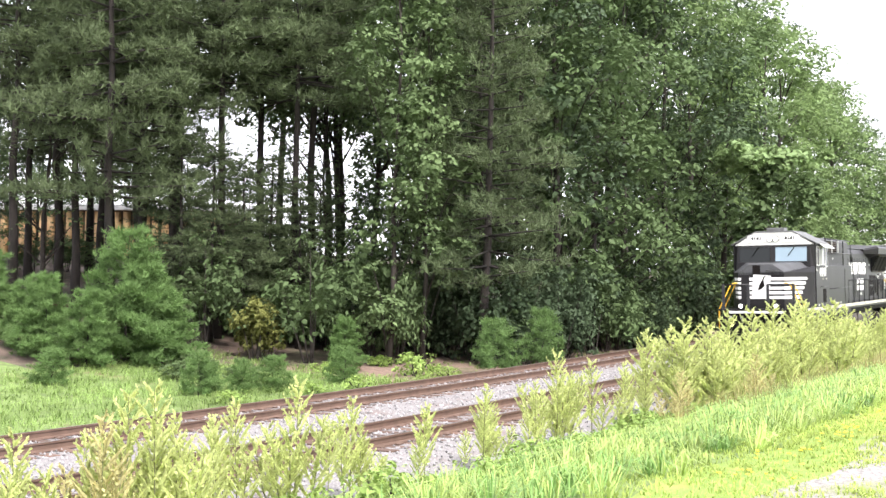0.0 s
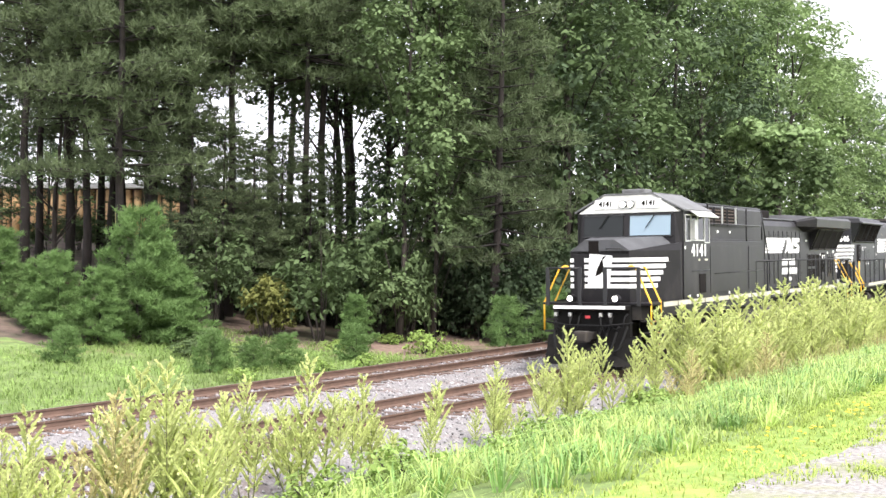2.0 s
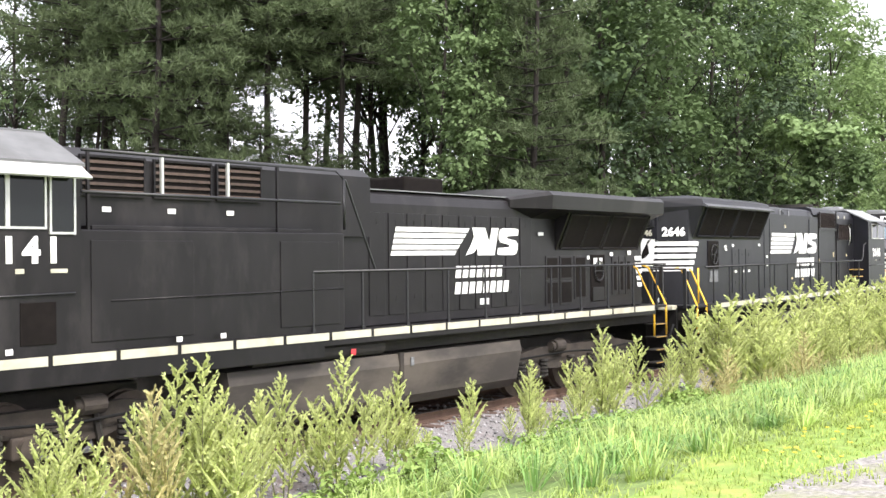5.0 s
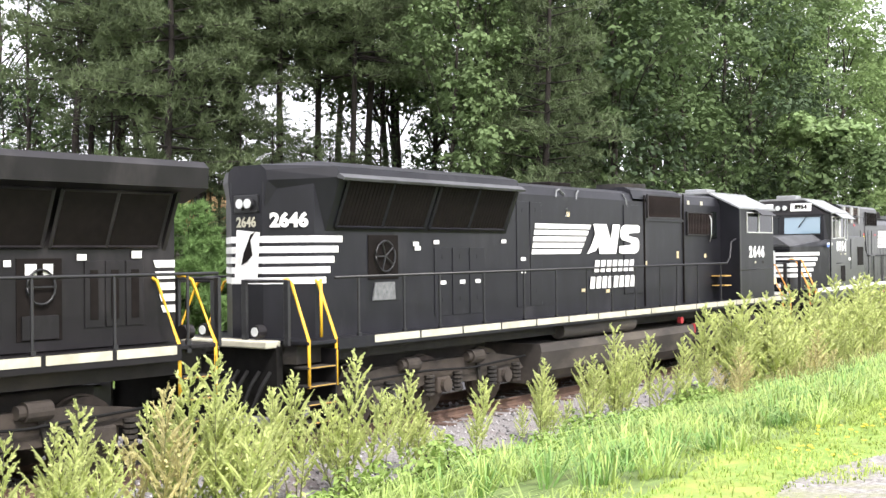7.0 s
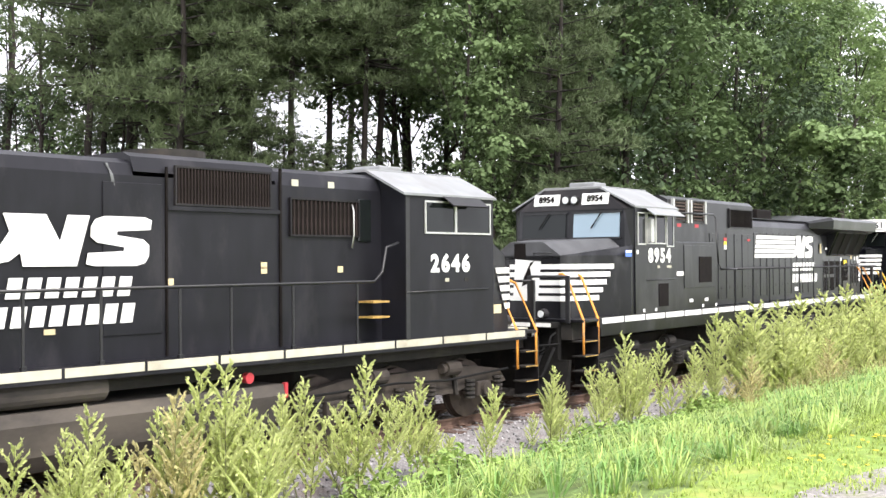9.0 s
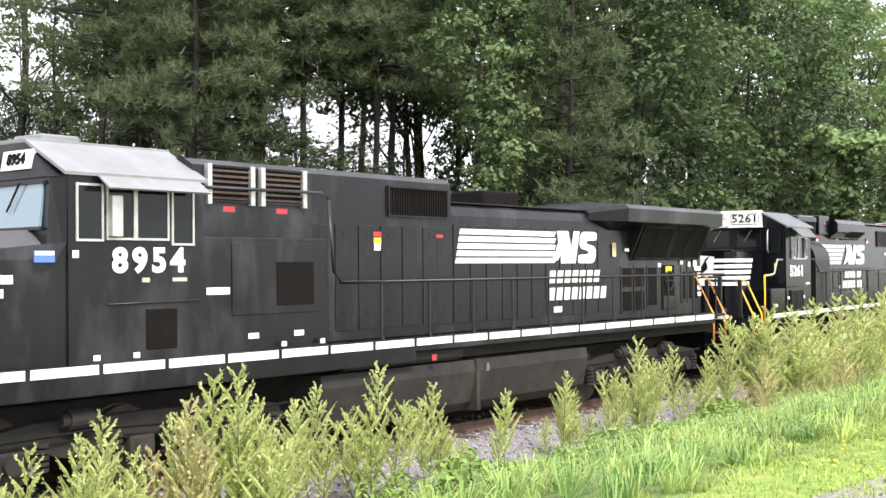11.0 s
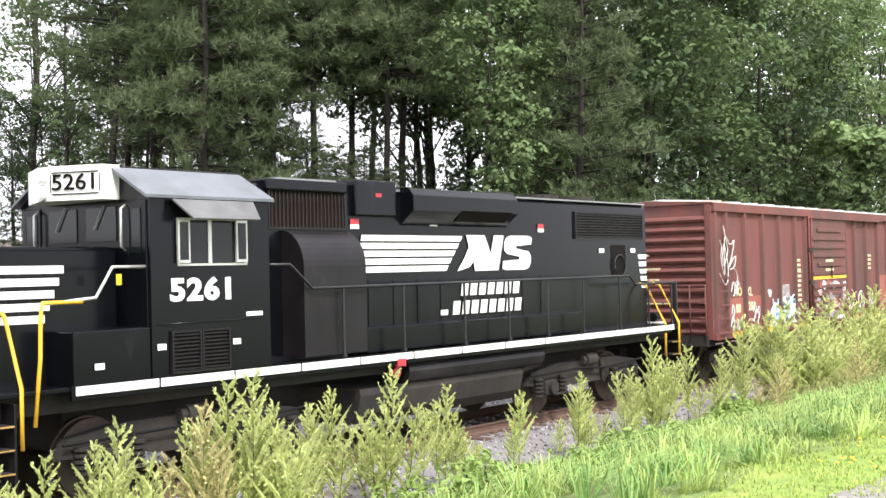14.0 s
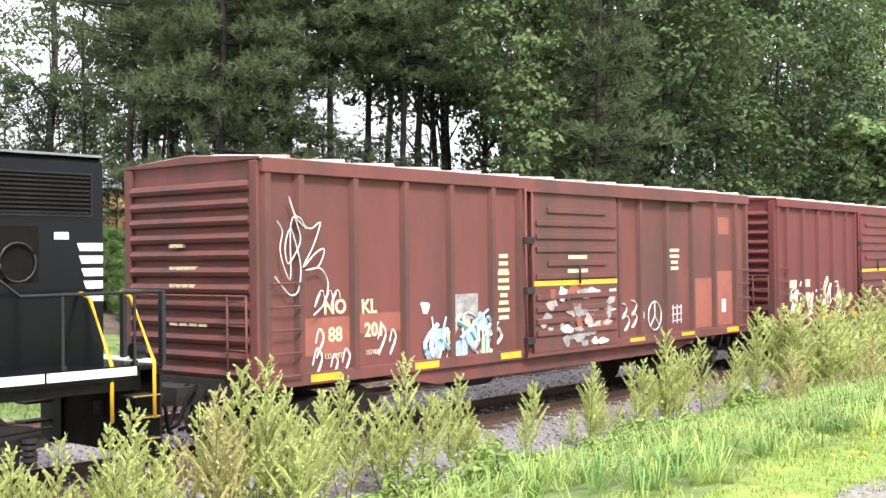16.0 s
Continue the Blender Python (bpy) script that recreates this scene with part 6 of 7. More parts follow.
        tag = [(1.05, 3.4), (1.15, 3.25), (1.1, 3.0), (1.2, 2.7), (1.3, 2.6), (1.3, 3.2), (1.35, 3.45), (1.5, 3.45), (1.6, 3.3)]
        scribble(unit, [(X(d), z) for d, z in tag], y, 0.016, CHALK)
        for d in (1.95, 2.12, 2.28):
            scribble(unit, [(X(d + 0.1 * math.cos(t * 0.7)), 2.28 + 0.12 * math.sin(t * 1.0)) for t in range(8)], 1.52, 0.012, CHALK)
        for d, z, s in ((1.95, 1.62, 0.22), (1.9, 1.3, 0.26), (2.25, 1.25, 0.2), (2.5, 1.3, 0.22), (3.3, 1.6, 0.24), (3.55, 1.55, 0.2)):
            scribble(unit, [(X(d + s * 0.4 * math.sin(t * 1.9)), z + s * math.cos(t * 1.3)) for t in range(7)], 1.512, 0.02, CHALK)
        # colour pieces low on the side and on the door
        blobs = [(4.75, 1.55, 0.55, 0.42, GRAF_BLUE), (5.3, 1.35, 0.45, 0.4, GRAF_BLUE), (5.65, 1.55, 0.36, 0.5, GRAF_BLUE), (5.45, 1.7, 0.3, 0.25, GRAF_GREEN), (5.95, 1.3, 0.3, 0.3, GRAF_GREEN), (5.1, 1.75, 0.3, 0.24, GRAF_GREY), (4.35, 2.05, 0.2, 0.26, CHALK), (4.6, 1.3, 0.3, 0.3, GRAF_BLUE), (5.15, 1.12, 0.7, 0.2, GRAF_BLUE), (6.1, 1.55, 0.2, 0.5, CHALK), (4.95, 1.2, 0.14, 0.4, CHALK), (5.85, 1.75, 0.24, 0.34, GRAF_BLUE)]
        for j, (d, z, rw, rh, m) in enumerate(blobs):
            pts = [(X(d) + rw / 2 * (1 + 0.35 * math.sin(3 * t + j)) * math.cos(t), z + rh / 2 * (1 + 0.3 * math.cos(2 * t + j)) * math.sin(t)) for t in (i * 2 * math.pi / 14 for i in range(14))]
            part("graffiti_shape", along_y(B(), 1.5, 1.503 + 0.0015 * j, pts), m, unit)
        for w_ in ([(4.5, 1.9), (4.65, 1.2), (4.85, 1.6), (5.0, 1.2), (5.15, 1.9)], [(5.3, 1.2), (5.35, 1.9), (5.7, 1.8), (5.4, 1.5), (5.75, 1.2)], [(5.9, 1.9), (5.85, 1.2), (6.15, 1.25), (6.1, 1.7), (5.9, 1.6)]):
            scribble(unit, [(X(d), z) for d, z in w_], 1.526, 0.025, CHALK)
        part("grey_patch", box(B(), X(5.75), X(5.05), 1.5, 1.51, 1.82, 2.25), GRAF_GREY, unit)
        for j in range(16):
            d, z, a = rng.uniform(4.35, 6.2), rng.uniform(1.42, 1.75), rng.uniform(0.14, 0.3)
            tone = (GRAF_BLUE, CHALK, GRAF_BLUE, GRAF_GREEN)[j % 4]
            scribble(unit, [(X(d), z - a), (X(d + rng.uniform(-0.2, 0.2)), z), (X(d + rng.uniform(-0.1, 0.3)), z + a)], 1.53, rng.uniform(0.03, 0.07), tone)
        for j in range(46):
            d, z = rng.uniform(7.45, 10.05), rng.uniform(1.2, 2.2)
            rw, rh = rng.uniform(0.12, 0.5), rng.uniform(0.06, 0.26)
            pts = [(X(d) + rw / 2 * (1 + 0.35 * math.sin(2 * t + j)) * math.cos(t), z + rh / 2 * (1 + 0.3 * math.cos(3 * t + j)) * math.sin(t)) for t in (i * 2 * math.pi / 12 for i in range(12))]
            part("graffiti_shape", along_y(B(), 1.6, 1.603 + 0.0009 * j, pts), (CHALK, GRAF_GREY, BOXPATCH, GRAF_GREY, GRAF_PALE)[j % 5], door)
        for d, z in ((10.6, 1.75), (10.7, 1.5), (11.0, 1.8), (11.0, 1.55), (11.3, 1.6)):
            scribble(unit, [(X(d + 0.12 * math.sin(t * 2.1)), z + 0.16 * math.cos(t * 1.3)) for t in range(6)], 1.512, 0.018, CHALK)
        ring = [(X(11.85) + 0.27 * math.cos(t), 1.6 + 0.3 * math.sin(t)) for t in (i * math.pi / 8 for i in range(17))]
        scribble(unit, ring, 1.512, 0.024, CHALK)
        for e in ((0, 0.3), (0.18, -0.2), (-0.18, -0.2)):
            scribble(unit, [(X(11.85), 1.6), (X(11.85) + e[0], 1.6 + e[1])], 1.512, 0.022, CHALK)
        for i in range(3):
            scribble(unit, [(X(12.6), 1.45 + i * 0.14), (X(13.05), 1.47 + i * 0.14)], 1.512, 0.018, CHALK)
            scribble(unit, [(X(12.65 + i * 0.18), 1.4), (X(12.65 + i * 0.18), 1.8)], 1.512, 0.018, CHALK)
        part("placard", box(B(), X(15.2), X(15.0), 1.5, 1.51, 1.55, 1.85), WHITE, unit)
    else:
        rng = random.Random(9)
        for d, z in ((2.0, 2.1), (3.0, 2.1), (2.0, 1.75), (3.0, 1.75)):
            part("stencil", box(B(), X(d + 0.3), X(d - 0.3), 1.5, 1.505, z - 0.1, z + 0.1), CREAM, unit)
        for j in range(16):
            d, z = rng.uniform(2.0, 7.0), rng.uniform(1.4, 2.0)
            scribble(unit, [(X(d + 0.2 * math.sin(t * 2.1 + j)), z + 0.3 * math.cos(t * 1.3 + j)) for t in range(6)], 1.512, 0.03, CHALK if j % 3 else CREAM)
    part("underframe", box(B(), X(b), X(a), -0.4, 0.4, 0.8, z0), UNDER, unit)
    for d in (5.2, 8.5, 11.8):
        part("cross_bearer", box(B(), X(d + 0.08), X(d - 0.08), -1.45, 1.45, 0.82, z0), UNDER, unit)
    part("brake_reservoir", disc(B(), X(6.5), 0.7, 0.75, 0.2, 1.0, axis="x", seg=14), UNDER, unit)
    freight_truck(unit, X(2.6))
    freight_truck(unit, X(L - 2.6))
    return unit


# unit, length, distance of its leading coupler behind the train's front
TRAIN = []
TRAIN.append((ge_unit("4141", 22.3, BLACK, OLD_WHITE, ROOF_GREY, BROW_WHITE, YELLOW, True, (2.98, 5.0), 11.1, 16.3, "wide",
                      "black leading diesel locomotive 4141 with white nose bands, yellow rails", 14.55), 22.3, 0.0))
TRAIN.append((emd_unit(), 22.1, 22.4))
TRAIN.append((ge_unit("8954", 22.4, BLACK_CLEAN, WHITE, ROOF_WHITE, BLACK, ORANGE, False, (3.08, 5.2), 11.3, 16.8, "narrow",
                      "black diesel locomotive 8954 with white nose bands and orange grab rails", 15.6), 22.4, 44.53))
TRAIN.append((road_switcher(), 18.4, 67.0))
TRAIN.append((box_car(BOXRED, "weathered red boxcar with white graffiti and yellow reflectors", True), 17.1, 85.45))
TRAIN.append((box_car(BOXRED2, "dark red rib-sided boxcar following in the train", False), 17.1, 102.65))
TRAIN.append((box_car(BOXRED2, "dark red rib-sided boxcar further back in the train", False), 17.1, 119.85))


# ---- plants ----
def place_sw(x, y):
    """Track coordinates (s, w) of a place on the plan."""
    cx, cy = X0 - math.sin(PHI) / KAP, Y0 + math.cos(PHI) / KAP
    a = math.atan2((x - cx) * KAP, -(y - cy) * KAP)
    s = ((a - PHI + math.pi) % (2 * math.pi) - math.pi) / KAP
    return s, 1 / KAP + math.hypot(x - cx, y - cy)


def ground_xy(x, y):
    return ground_z(*place_sw(x, y))


def unit_rows(v):
    return v / np.maximum(np.linalg.norm(v, axis=1, keepdims=True), 1e-6)


def leaf_cloud(name, clumps, count, size, mat, parent, seed, flat=1.0, shape=0.6, fill=0.5, sprays=15):
    """Leaves as small four-cornered blades gathered in drooping sprays over rounded clumps (x, y, z, rx, ry, rz)."""
    rng = np.random.default_rng(seed)
    c = np.array(clumps, float)
    n = len(c) * sprays
    area = (c[:, 3] * c[:, 4] + c[:, 3] * c[:, 5] + c[:, 4] * c[:, 5])
    owner = rng.choice(len(c), n, p=area / area.sum())
    sd = unit_rows(rng.normal(size=(n, 3)) + np.array([0, 0, 0.25]))
    centre = c[owner, :3] + sd * (1 - fill * rng.random((n, 1)) ** 2) * c[owner, 3:]
    reach = c[owner, 3:].mean(1) * (0.26 + 0.2 * rng.random(n))
    pick = rng.integers(0, n, count)
    q = rng.normal(size=(count, 3)) * 0.55
    out = np.linalg.norm(q[:, :2], axis=1)
    p = centre[pick] + q * reach[pick][:, None] * np.array([1.0, 1.0, 0.42])
    p[:, 2] -= out ** 2 * reach[pick] * 0.3
    nrm = unit_rows(sd[pick] * 0.55 * flat + q * 0.35 + np.array([0, 0, 0.75]) + rng.normal(size=(count, 3)) * 0.38)
    t = unit_rows(np.cross(nrm, rng.normal(size=(count, 3))))
    b = np.cross(nrm, t)
    ln = size * (0.6 + 0.8 * rng.random(count))[:, None]
    wd = ln * shape
    v = np.stack([p - t * ln * 0.5, p - b * wd * 0.5 + nrm * ln * 0.08, p + t * ln * 0.5 - nrm * ln * 0.12, p + b * wd * 0.5 + nrm * ln * 0.08], 1).reshape(-1, 3)
    f = np.arange(count * 4).reshape(-1, 4)
    return bulk_mesh(name, v, f, mat, parent)


def needle_tufts(name, tips, dirs, per, length, mat, parent, seed, width=0.03):
    """Rounded brushes of long needles at the twig tips."""
    rng = np.random.default_rng(seed)
    n = len(tips)
    p = np.repeat(np.array(tips), per, 0)
    d0 = np.repeat(unit_rows(np.array(dirs)), per, 0)
    d = unit_rows(d0 * 0.35 + rng.normal(size=(n * per, 3)) * 0.62 + np.array([0, 0, 0.3]))
    p = p - d0 * rng.random((n * per, 1)) * length * 0.5
    side = unit_rows(np.cross(d, rng.normal(size=(n * per, 3))))
    ln = length * (0.6 + 0.6 * rng.random((n * per, 1)))
    v = np.stack([p - side * width / 2, p + side * width / 2, p + d * ln], 1).reshape(-1, 3)
    return bulk_mesh(name, v, np.arange(n * per * 3).reshape(-1, 3), mat, parent)


def broad_tree(label, seed, height, base, radius, mat, leaves, size, trunk_r=0.22, lean=0.3, clump_r=(0.9, 2.0), n_clumps=40):
    """A tapered trunk with limbs that carry an uneven crown of leaves."""
    rng = random.Random(seed)
    tree = tagged(new("tree"), label, "tree")
    bm = B()
    pts, k = [], 9
    ox = oy = 0.0
    for i in range(k):
        ox += rng.uniform(-lean, lean) * 0.5
        oy += rng.uniform(-lean, lean) * 0.5
        pts.append(Vector((ox if i else 0, oy if i else 0, -0.3 + (height * 0.92 + 0.3) * i / (k - 1))))
    tube(bm, pts, [trunk_r * (1.25 if i == 0 else 1 - 0.85 * i / (k - 1)) for i in range(k)], 9)
    clumps = []
    for i in range(n_clumps):
        h = base + (height - base) * (i + rng.random()) / n_clumps
        u = (h - base) / (height - base)
        env = radius * (0.62 + 0.55 * math.sin(math.pi * min(1, u * 0.9 + 0.12))) * (1 - 0.55 * max(0, u - 0.6) / 0.4)
        a = rng.uniform(0, 2 * math.pi)
        rr = env * math.sqrt(rng.uniform(0.25, 1.0))
        r = rng.uniform(*clump_r)
        j = min(k - 2, int(h / height * (k - 1)))
        stem = pts[j]
        c = Vector((stem.x + rr * math.cos(a), stem.y + rr * math.sin(a), h))
        clumps.append((c.x, c.y, c.z, r * rng.uniform(0.8, 1.25), r * rng.uniform(0.8, 1.25), r * rng.uniform(0.5, 0.85)))
        if i % 2 == 0:
            start = pts[max(0, j - 1)] * 0.5 + pts[j] * 0.5
            mid = start.lerp(c, 0.55) + Vector((0, 0, 0.25))
            tube(bm, [start, mid, c], [trunk_r * 0.32 * (1 - 0.6 * u), trunk_r * 0.2 * (1 - 0.5 * u), 0.015], 5)
    part("trunk", bm, BARK, tree, smooth=True)
    leaf_cloud("crown", clumps, leaves, size, mat, tree, seed)
    return tree


def pine_tree(label, seed, height, base, radius, mat=NEEDLE, per=8, tuft=0.36, whorls=26, trunk_r=0.2, bark=PINEBARK, width=0.046, density=1.0):
    """A straight pine: bare lower trunk, drooping whorled boughs with tufts of needles."""
    rng = random.Random(seed)
    tree = tagged(new("pine_tree"), label, "pine tree")
    bm = B()
    k = 8
    pts = [Vector((rng.uniform(-0.1, 0.1) if i else 0, rng.uniform(-0.1, 0.1) if i else 0, -0.3 + (height + 0.3) * i / (k - 1))) for i in range(k)]
    tube(bm, pts, [trunk_r * (1.2 if i == 0 else 1 - 0.9 * i / (k - 1)) for i in range(k)], 9)
    tips, dirs = [], []
    for wv in range(whorls):
        u = (wv + rng.random() * 0.7) / whorls
        h = base + (height - base) * u
        n = rng.randint(3, 5)
        a0 = rng.uniform(0, 6.28)
        for j in range(n):
            a = a0 + j * 6.283 / n + rng.uniform(-0.4, 0.4)
            ln = radius * (1.0 - 0.8 * u) * rng.uniform(0.55, 1.15) + 0.25
            if u < 0.15:
                ln *= rng.uniform(0.5, 1.0)
            d = Vector((math.cos(a), math.sin(a), 0))
            rise = 0.35 * u + rng.uniform(-0.25, 0.1)
            p0 = Vector((0, 0, h))
            p1 = p0 + d * ln * 0.5 + Vector((0, 0, ln * rise * 0.5))
            p2 = p0 + d * ln + Vector((0, 0, ln * rise * 0.7 + 0.05))
            tube(bm, [p0, p1, p2], [trunk_r * 0.22 * (1 - 0.6 * u), trunk_r * 0.14 * (1 - 0.6 * u), 0.008], 4)
            for q in range(max(2, int(ln * 2.6 * density))):
                f = 0.32 + 0.68 * (q + rng.random()) / max(2, int(ln * 2.6 * density))
                base_p = p0.lerp(p1, f * 2) if f < 0.5 else p1.lerp(p2, f * 2 - 1)
                sd = Vector((-d.y, d.x, 0)) * rng.choice((-1, 1))
                twig = (sd * rng.uniform(0.25, 0.7) + d * 0.35 + Vector((0, 0, rng.uniform(-0.05, 0.3)))) * min(1.3, ln * 0.4)
                for g in range(4):
                    jit = Vector((rng.gauss(0, 1), rng.gauss(0, 1), rng.gauss(0, 0.6))) * tuft * 0.42
                    tips.append(base_p + twig * (0.45 + 0.2 * g) + jit)
                    dirs.append(twig.normalized() * 0.8 + Vector((0, 0, 0.5)))
            tips.append(p2)
            dirs.append(d + Vector((0, 0, 0.4)))
    part("trunk", bm, bark, tree, smooth=True)
    needle_tufts("crown", [tuple(t) for t in tips], [tuple(d) for d in dirs], per, tuft, mat, tree, seed, width)
    return tree


def shrub(label, seed, height, radius, mat, leaves, size, name="shrub", category="shrub", shape=0.55):
    rng = random.Random(seed)
    sh = tagged(new(name), label, category)
    clumps = []
    for i in range(16):
        a, rr = rng.uniform(0, 6.283), radius * math.sqrt(rng.random()) * 0.8
        h = height * rng.uniform(0.18, 0.9) * (1 - 0.35 * rr / radius)
        c = (rr * math.cos(a), rr * math.sin(a), h)
        r = radius * rng.uniform(0.28, 0.45)
        clumps.append((*c, r, r, r * 0.75))
        if i < 6:
            part("stem", tube(B(), [(c[0] * 0.2, c[1] * 0.2, -0.15), (c[0] * 0.6, c[1] * 0.6, h * 0.5), c], [0.03, 0.022, 0.008], 4), BARK, sh)
    leaf_cloud("leaves", clumps, leaves, size, mat, sh, seed, shape=shape, fill=0.7)
    return sh


def weed(label, seed, stems, mat, bare=0.3):
    """Tall roadside weed: splayed stems, each a pointed plume of short rising side shoots thick with small leaves."""
    rng = np.random.default_rng(seed)
    r2 = random.Random(seed)
    w = tagged(new("tall_weed"), label, "weed", group="weeds beside the track")
    P, T, Z, core = [], [], [], []
    for k in range(stems):
        a0 = 6.283 * k / stems + r2.uniform(-0.5, 0.5)
        out = (0.0 if k == 0 else r2.uniform(0.2, 0.42)) if stems > 1 else 0.0
        h = 1.0 if k == 0 else r2.uniform(0.45, 0.88)
        root = Vector((math.cos(a0) * out * 0.2, math.sin(a0) * out * 0.2, -0.08))
        tip = Vector((math.cos(a0) * out + r2.uniform(-0.05, 0.05), math.sin(a0) * out + r2.uniform(-0.05, 0.05), h))
        mid = root.lerp(tip, 0.5) + Vector((math.cos(a0), math.sin(a0), 0)) * out * 0.12
        part("stem", tube(B(), [root, mid, tip], [0.008, 0.006, 0.002], 5), WEED_STEM, w)
        shoots = int(25 * h)
        for i in range(shoots):
            u = bare + (1 - bare) * (i + r2.random() * 0.6) / shoots
            v = (u - bare) / (1 - bare)
            st = root.lerp(mid, u * 2) if u < 0.5 else mid.lerp(tip, u * 2 - 1)
            a = i * 2.4 + r2.uniform(-0.3, 0.3)
            ln = (0.33 * min(1.0, 0.5 + v * 2.5) * (1.02 - v) ** 0.8 + 0.04) * r2.uniform(0.75, 1.15)
            d = Vector((math.cos(a), math.sin(a), r2.uniform(0.75, 1.15))).normalized()
            e1 = d.cross(Vector((0, 0, 1))).normalized()
            e2 = d.cross(e1)
            end = st + d * ln + Vector((0, 0, ln * 0.12))
            r = 0.009 + 0.02 * ln
            for e in (e1, e2):
                core += [st, st.lerp(end, 0.55) - e * r, end, st.lerp(end, 0.55) + e * r]
            m = 10 + int(ln * 120)
            for q in range(m):
                f = (q + 0.5) / m
                P.append(st + d * ln * f + Vector((0, 0, ln * 0.12 * f * f)))
                T.append(d)
                Z.append(1.15 - 0.5 * f)
        for i in range(12):        # sparse narrow leaves low on the stem
            u = bare * r2.random()
            a = r2.uniform(0, 6.283)
            P.append(root.lerp(mid, u * 2))
            T.append(Vector((math.cos(a), math.sin(a), 0.5)))
            Z.append(1.5)
    P, T, Z = np.array(P), np.array(T), np.array(Z)
    n = len(P)
    d = unit_rows(T * 0.9 + rng.normal(size=(n, 3)) * 0.45)
    sd = unit_rows(np.cross(d, rng.normal(size=(n, 3))))
    ln = (0.036 * (0.6 + 0.8 * rng.random(n)) * Z)[:, None]
    wd = ln * 0.24
    v = np.stack([P, P + d * ln * 0.5 - sd * wd, P + d * ln, P + d * ln * 0.5 + sd * wd], 1).reshape(-1, 3)
    v = np.concatenate([v, np.array([tuple(c) for c in core])])
    bulk_mesh("leaves", v, np.arange(len(v)).reshape(-1, 4), mat, w)
    return w


def stand(tree, x, y, scale=1.0, turn=0.0, tall=1.0, sink=0.0):
    return pose(x, y, ground_xy(x, y) - sink, 0, 0, turn) @ Matrix.Diagonal((scale, scale, scale * tall, 1))


def plant(kinds, rows, group):
    """Plants rows of (kind, x, y, scale, tallness): the first of each kind is the built one, the others copies."""
    rng = random.Random(len(rows))
    first = {}
    for kind in kinds:
        tagged(kinds[kind], group=group)
    for kind, x, y, scale, tall in rows:
        m = stand(None, x, y, scale, rng.uniform(0, 360), tall)
        if kind in first:
            copy_thing(kinds[kind], m)
        else:
            first[kind] = m
    for kind, m in first.items():
        kinds[kind].matrix_basis = m


def bearing(px, depth):
    """A place at a given depth from the standpoint on the bearing px (sideways offset in thousandths of the depth)."""
    return depth * px / 1000.0, depth


KINDS = {
    "oak": broad_tree("tall broad-leaved tree with a dense mid-green crown", 11, 18, 2.2, 4.2, LEAF_A, 9000, 0.27),
    "dark": broad_tree("tall dark-leaved tree in the shaded wood", 12, 19, 1.8, 3.9, LEAF_C, 9000, 0.27),
    "light": broad_tree("light green broad-leaved tree at the wood's edge", 13, 18, 2.5, 4.4, LEAF_B, 9000, 0.27),
    "slim": broad_tree("slender young tree with bright green leaves", 14, 15, 1.5, 1.5, LEAF_S, 8500, 0.18, trunk_r=0.11, clump_r=(0.5, 1.0)),
    "high": broad_tree("tall tree with a bare trunk and high crown", 15, 20, 9.5, 4.2, LEAF_A, 6500, 0.29, n_clumps=30),
    "sparse": broad_tree("thin-leaved tree with sky showing through", 16, 17, 4.0, 3.4, LEAF_A, 1700, 0.25, trunk_r=0.16, clump_r=(0.7, 1.3), n_clumps=34),
    "pine": pine_tree("tall pine with drooping needled boughs", 21, 20, 4.2, 4.4, whorls=34),
    "pine_high": pine_tree("tall pine with a bare trunk and high crown", 22, 21, 8.0, 4.2, whorls=27),
    "pine_crown": pine_tree("tall pine with a dense crown over a bare trunk", 24, 21, 9.8, 4.8, whorls=30, density=1.25),
    "pine_low": pine_tree("dark pine branched down to head height", 23, 17, 3.0, 3.6, whorls=30),
}
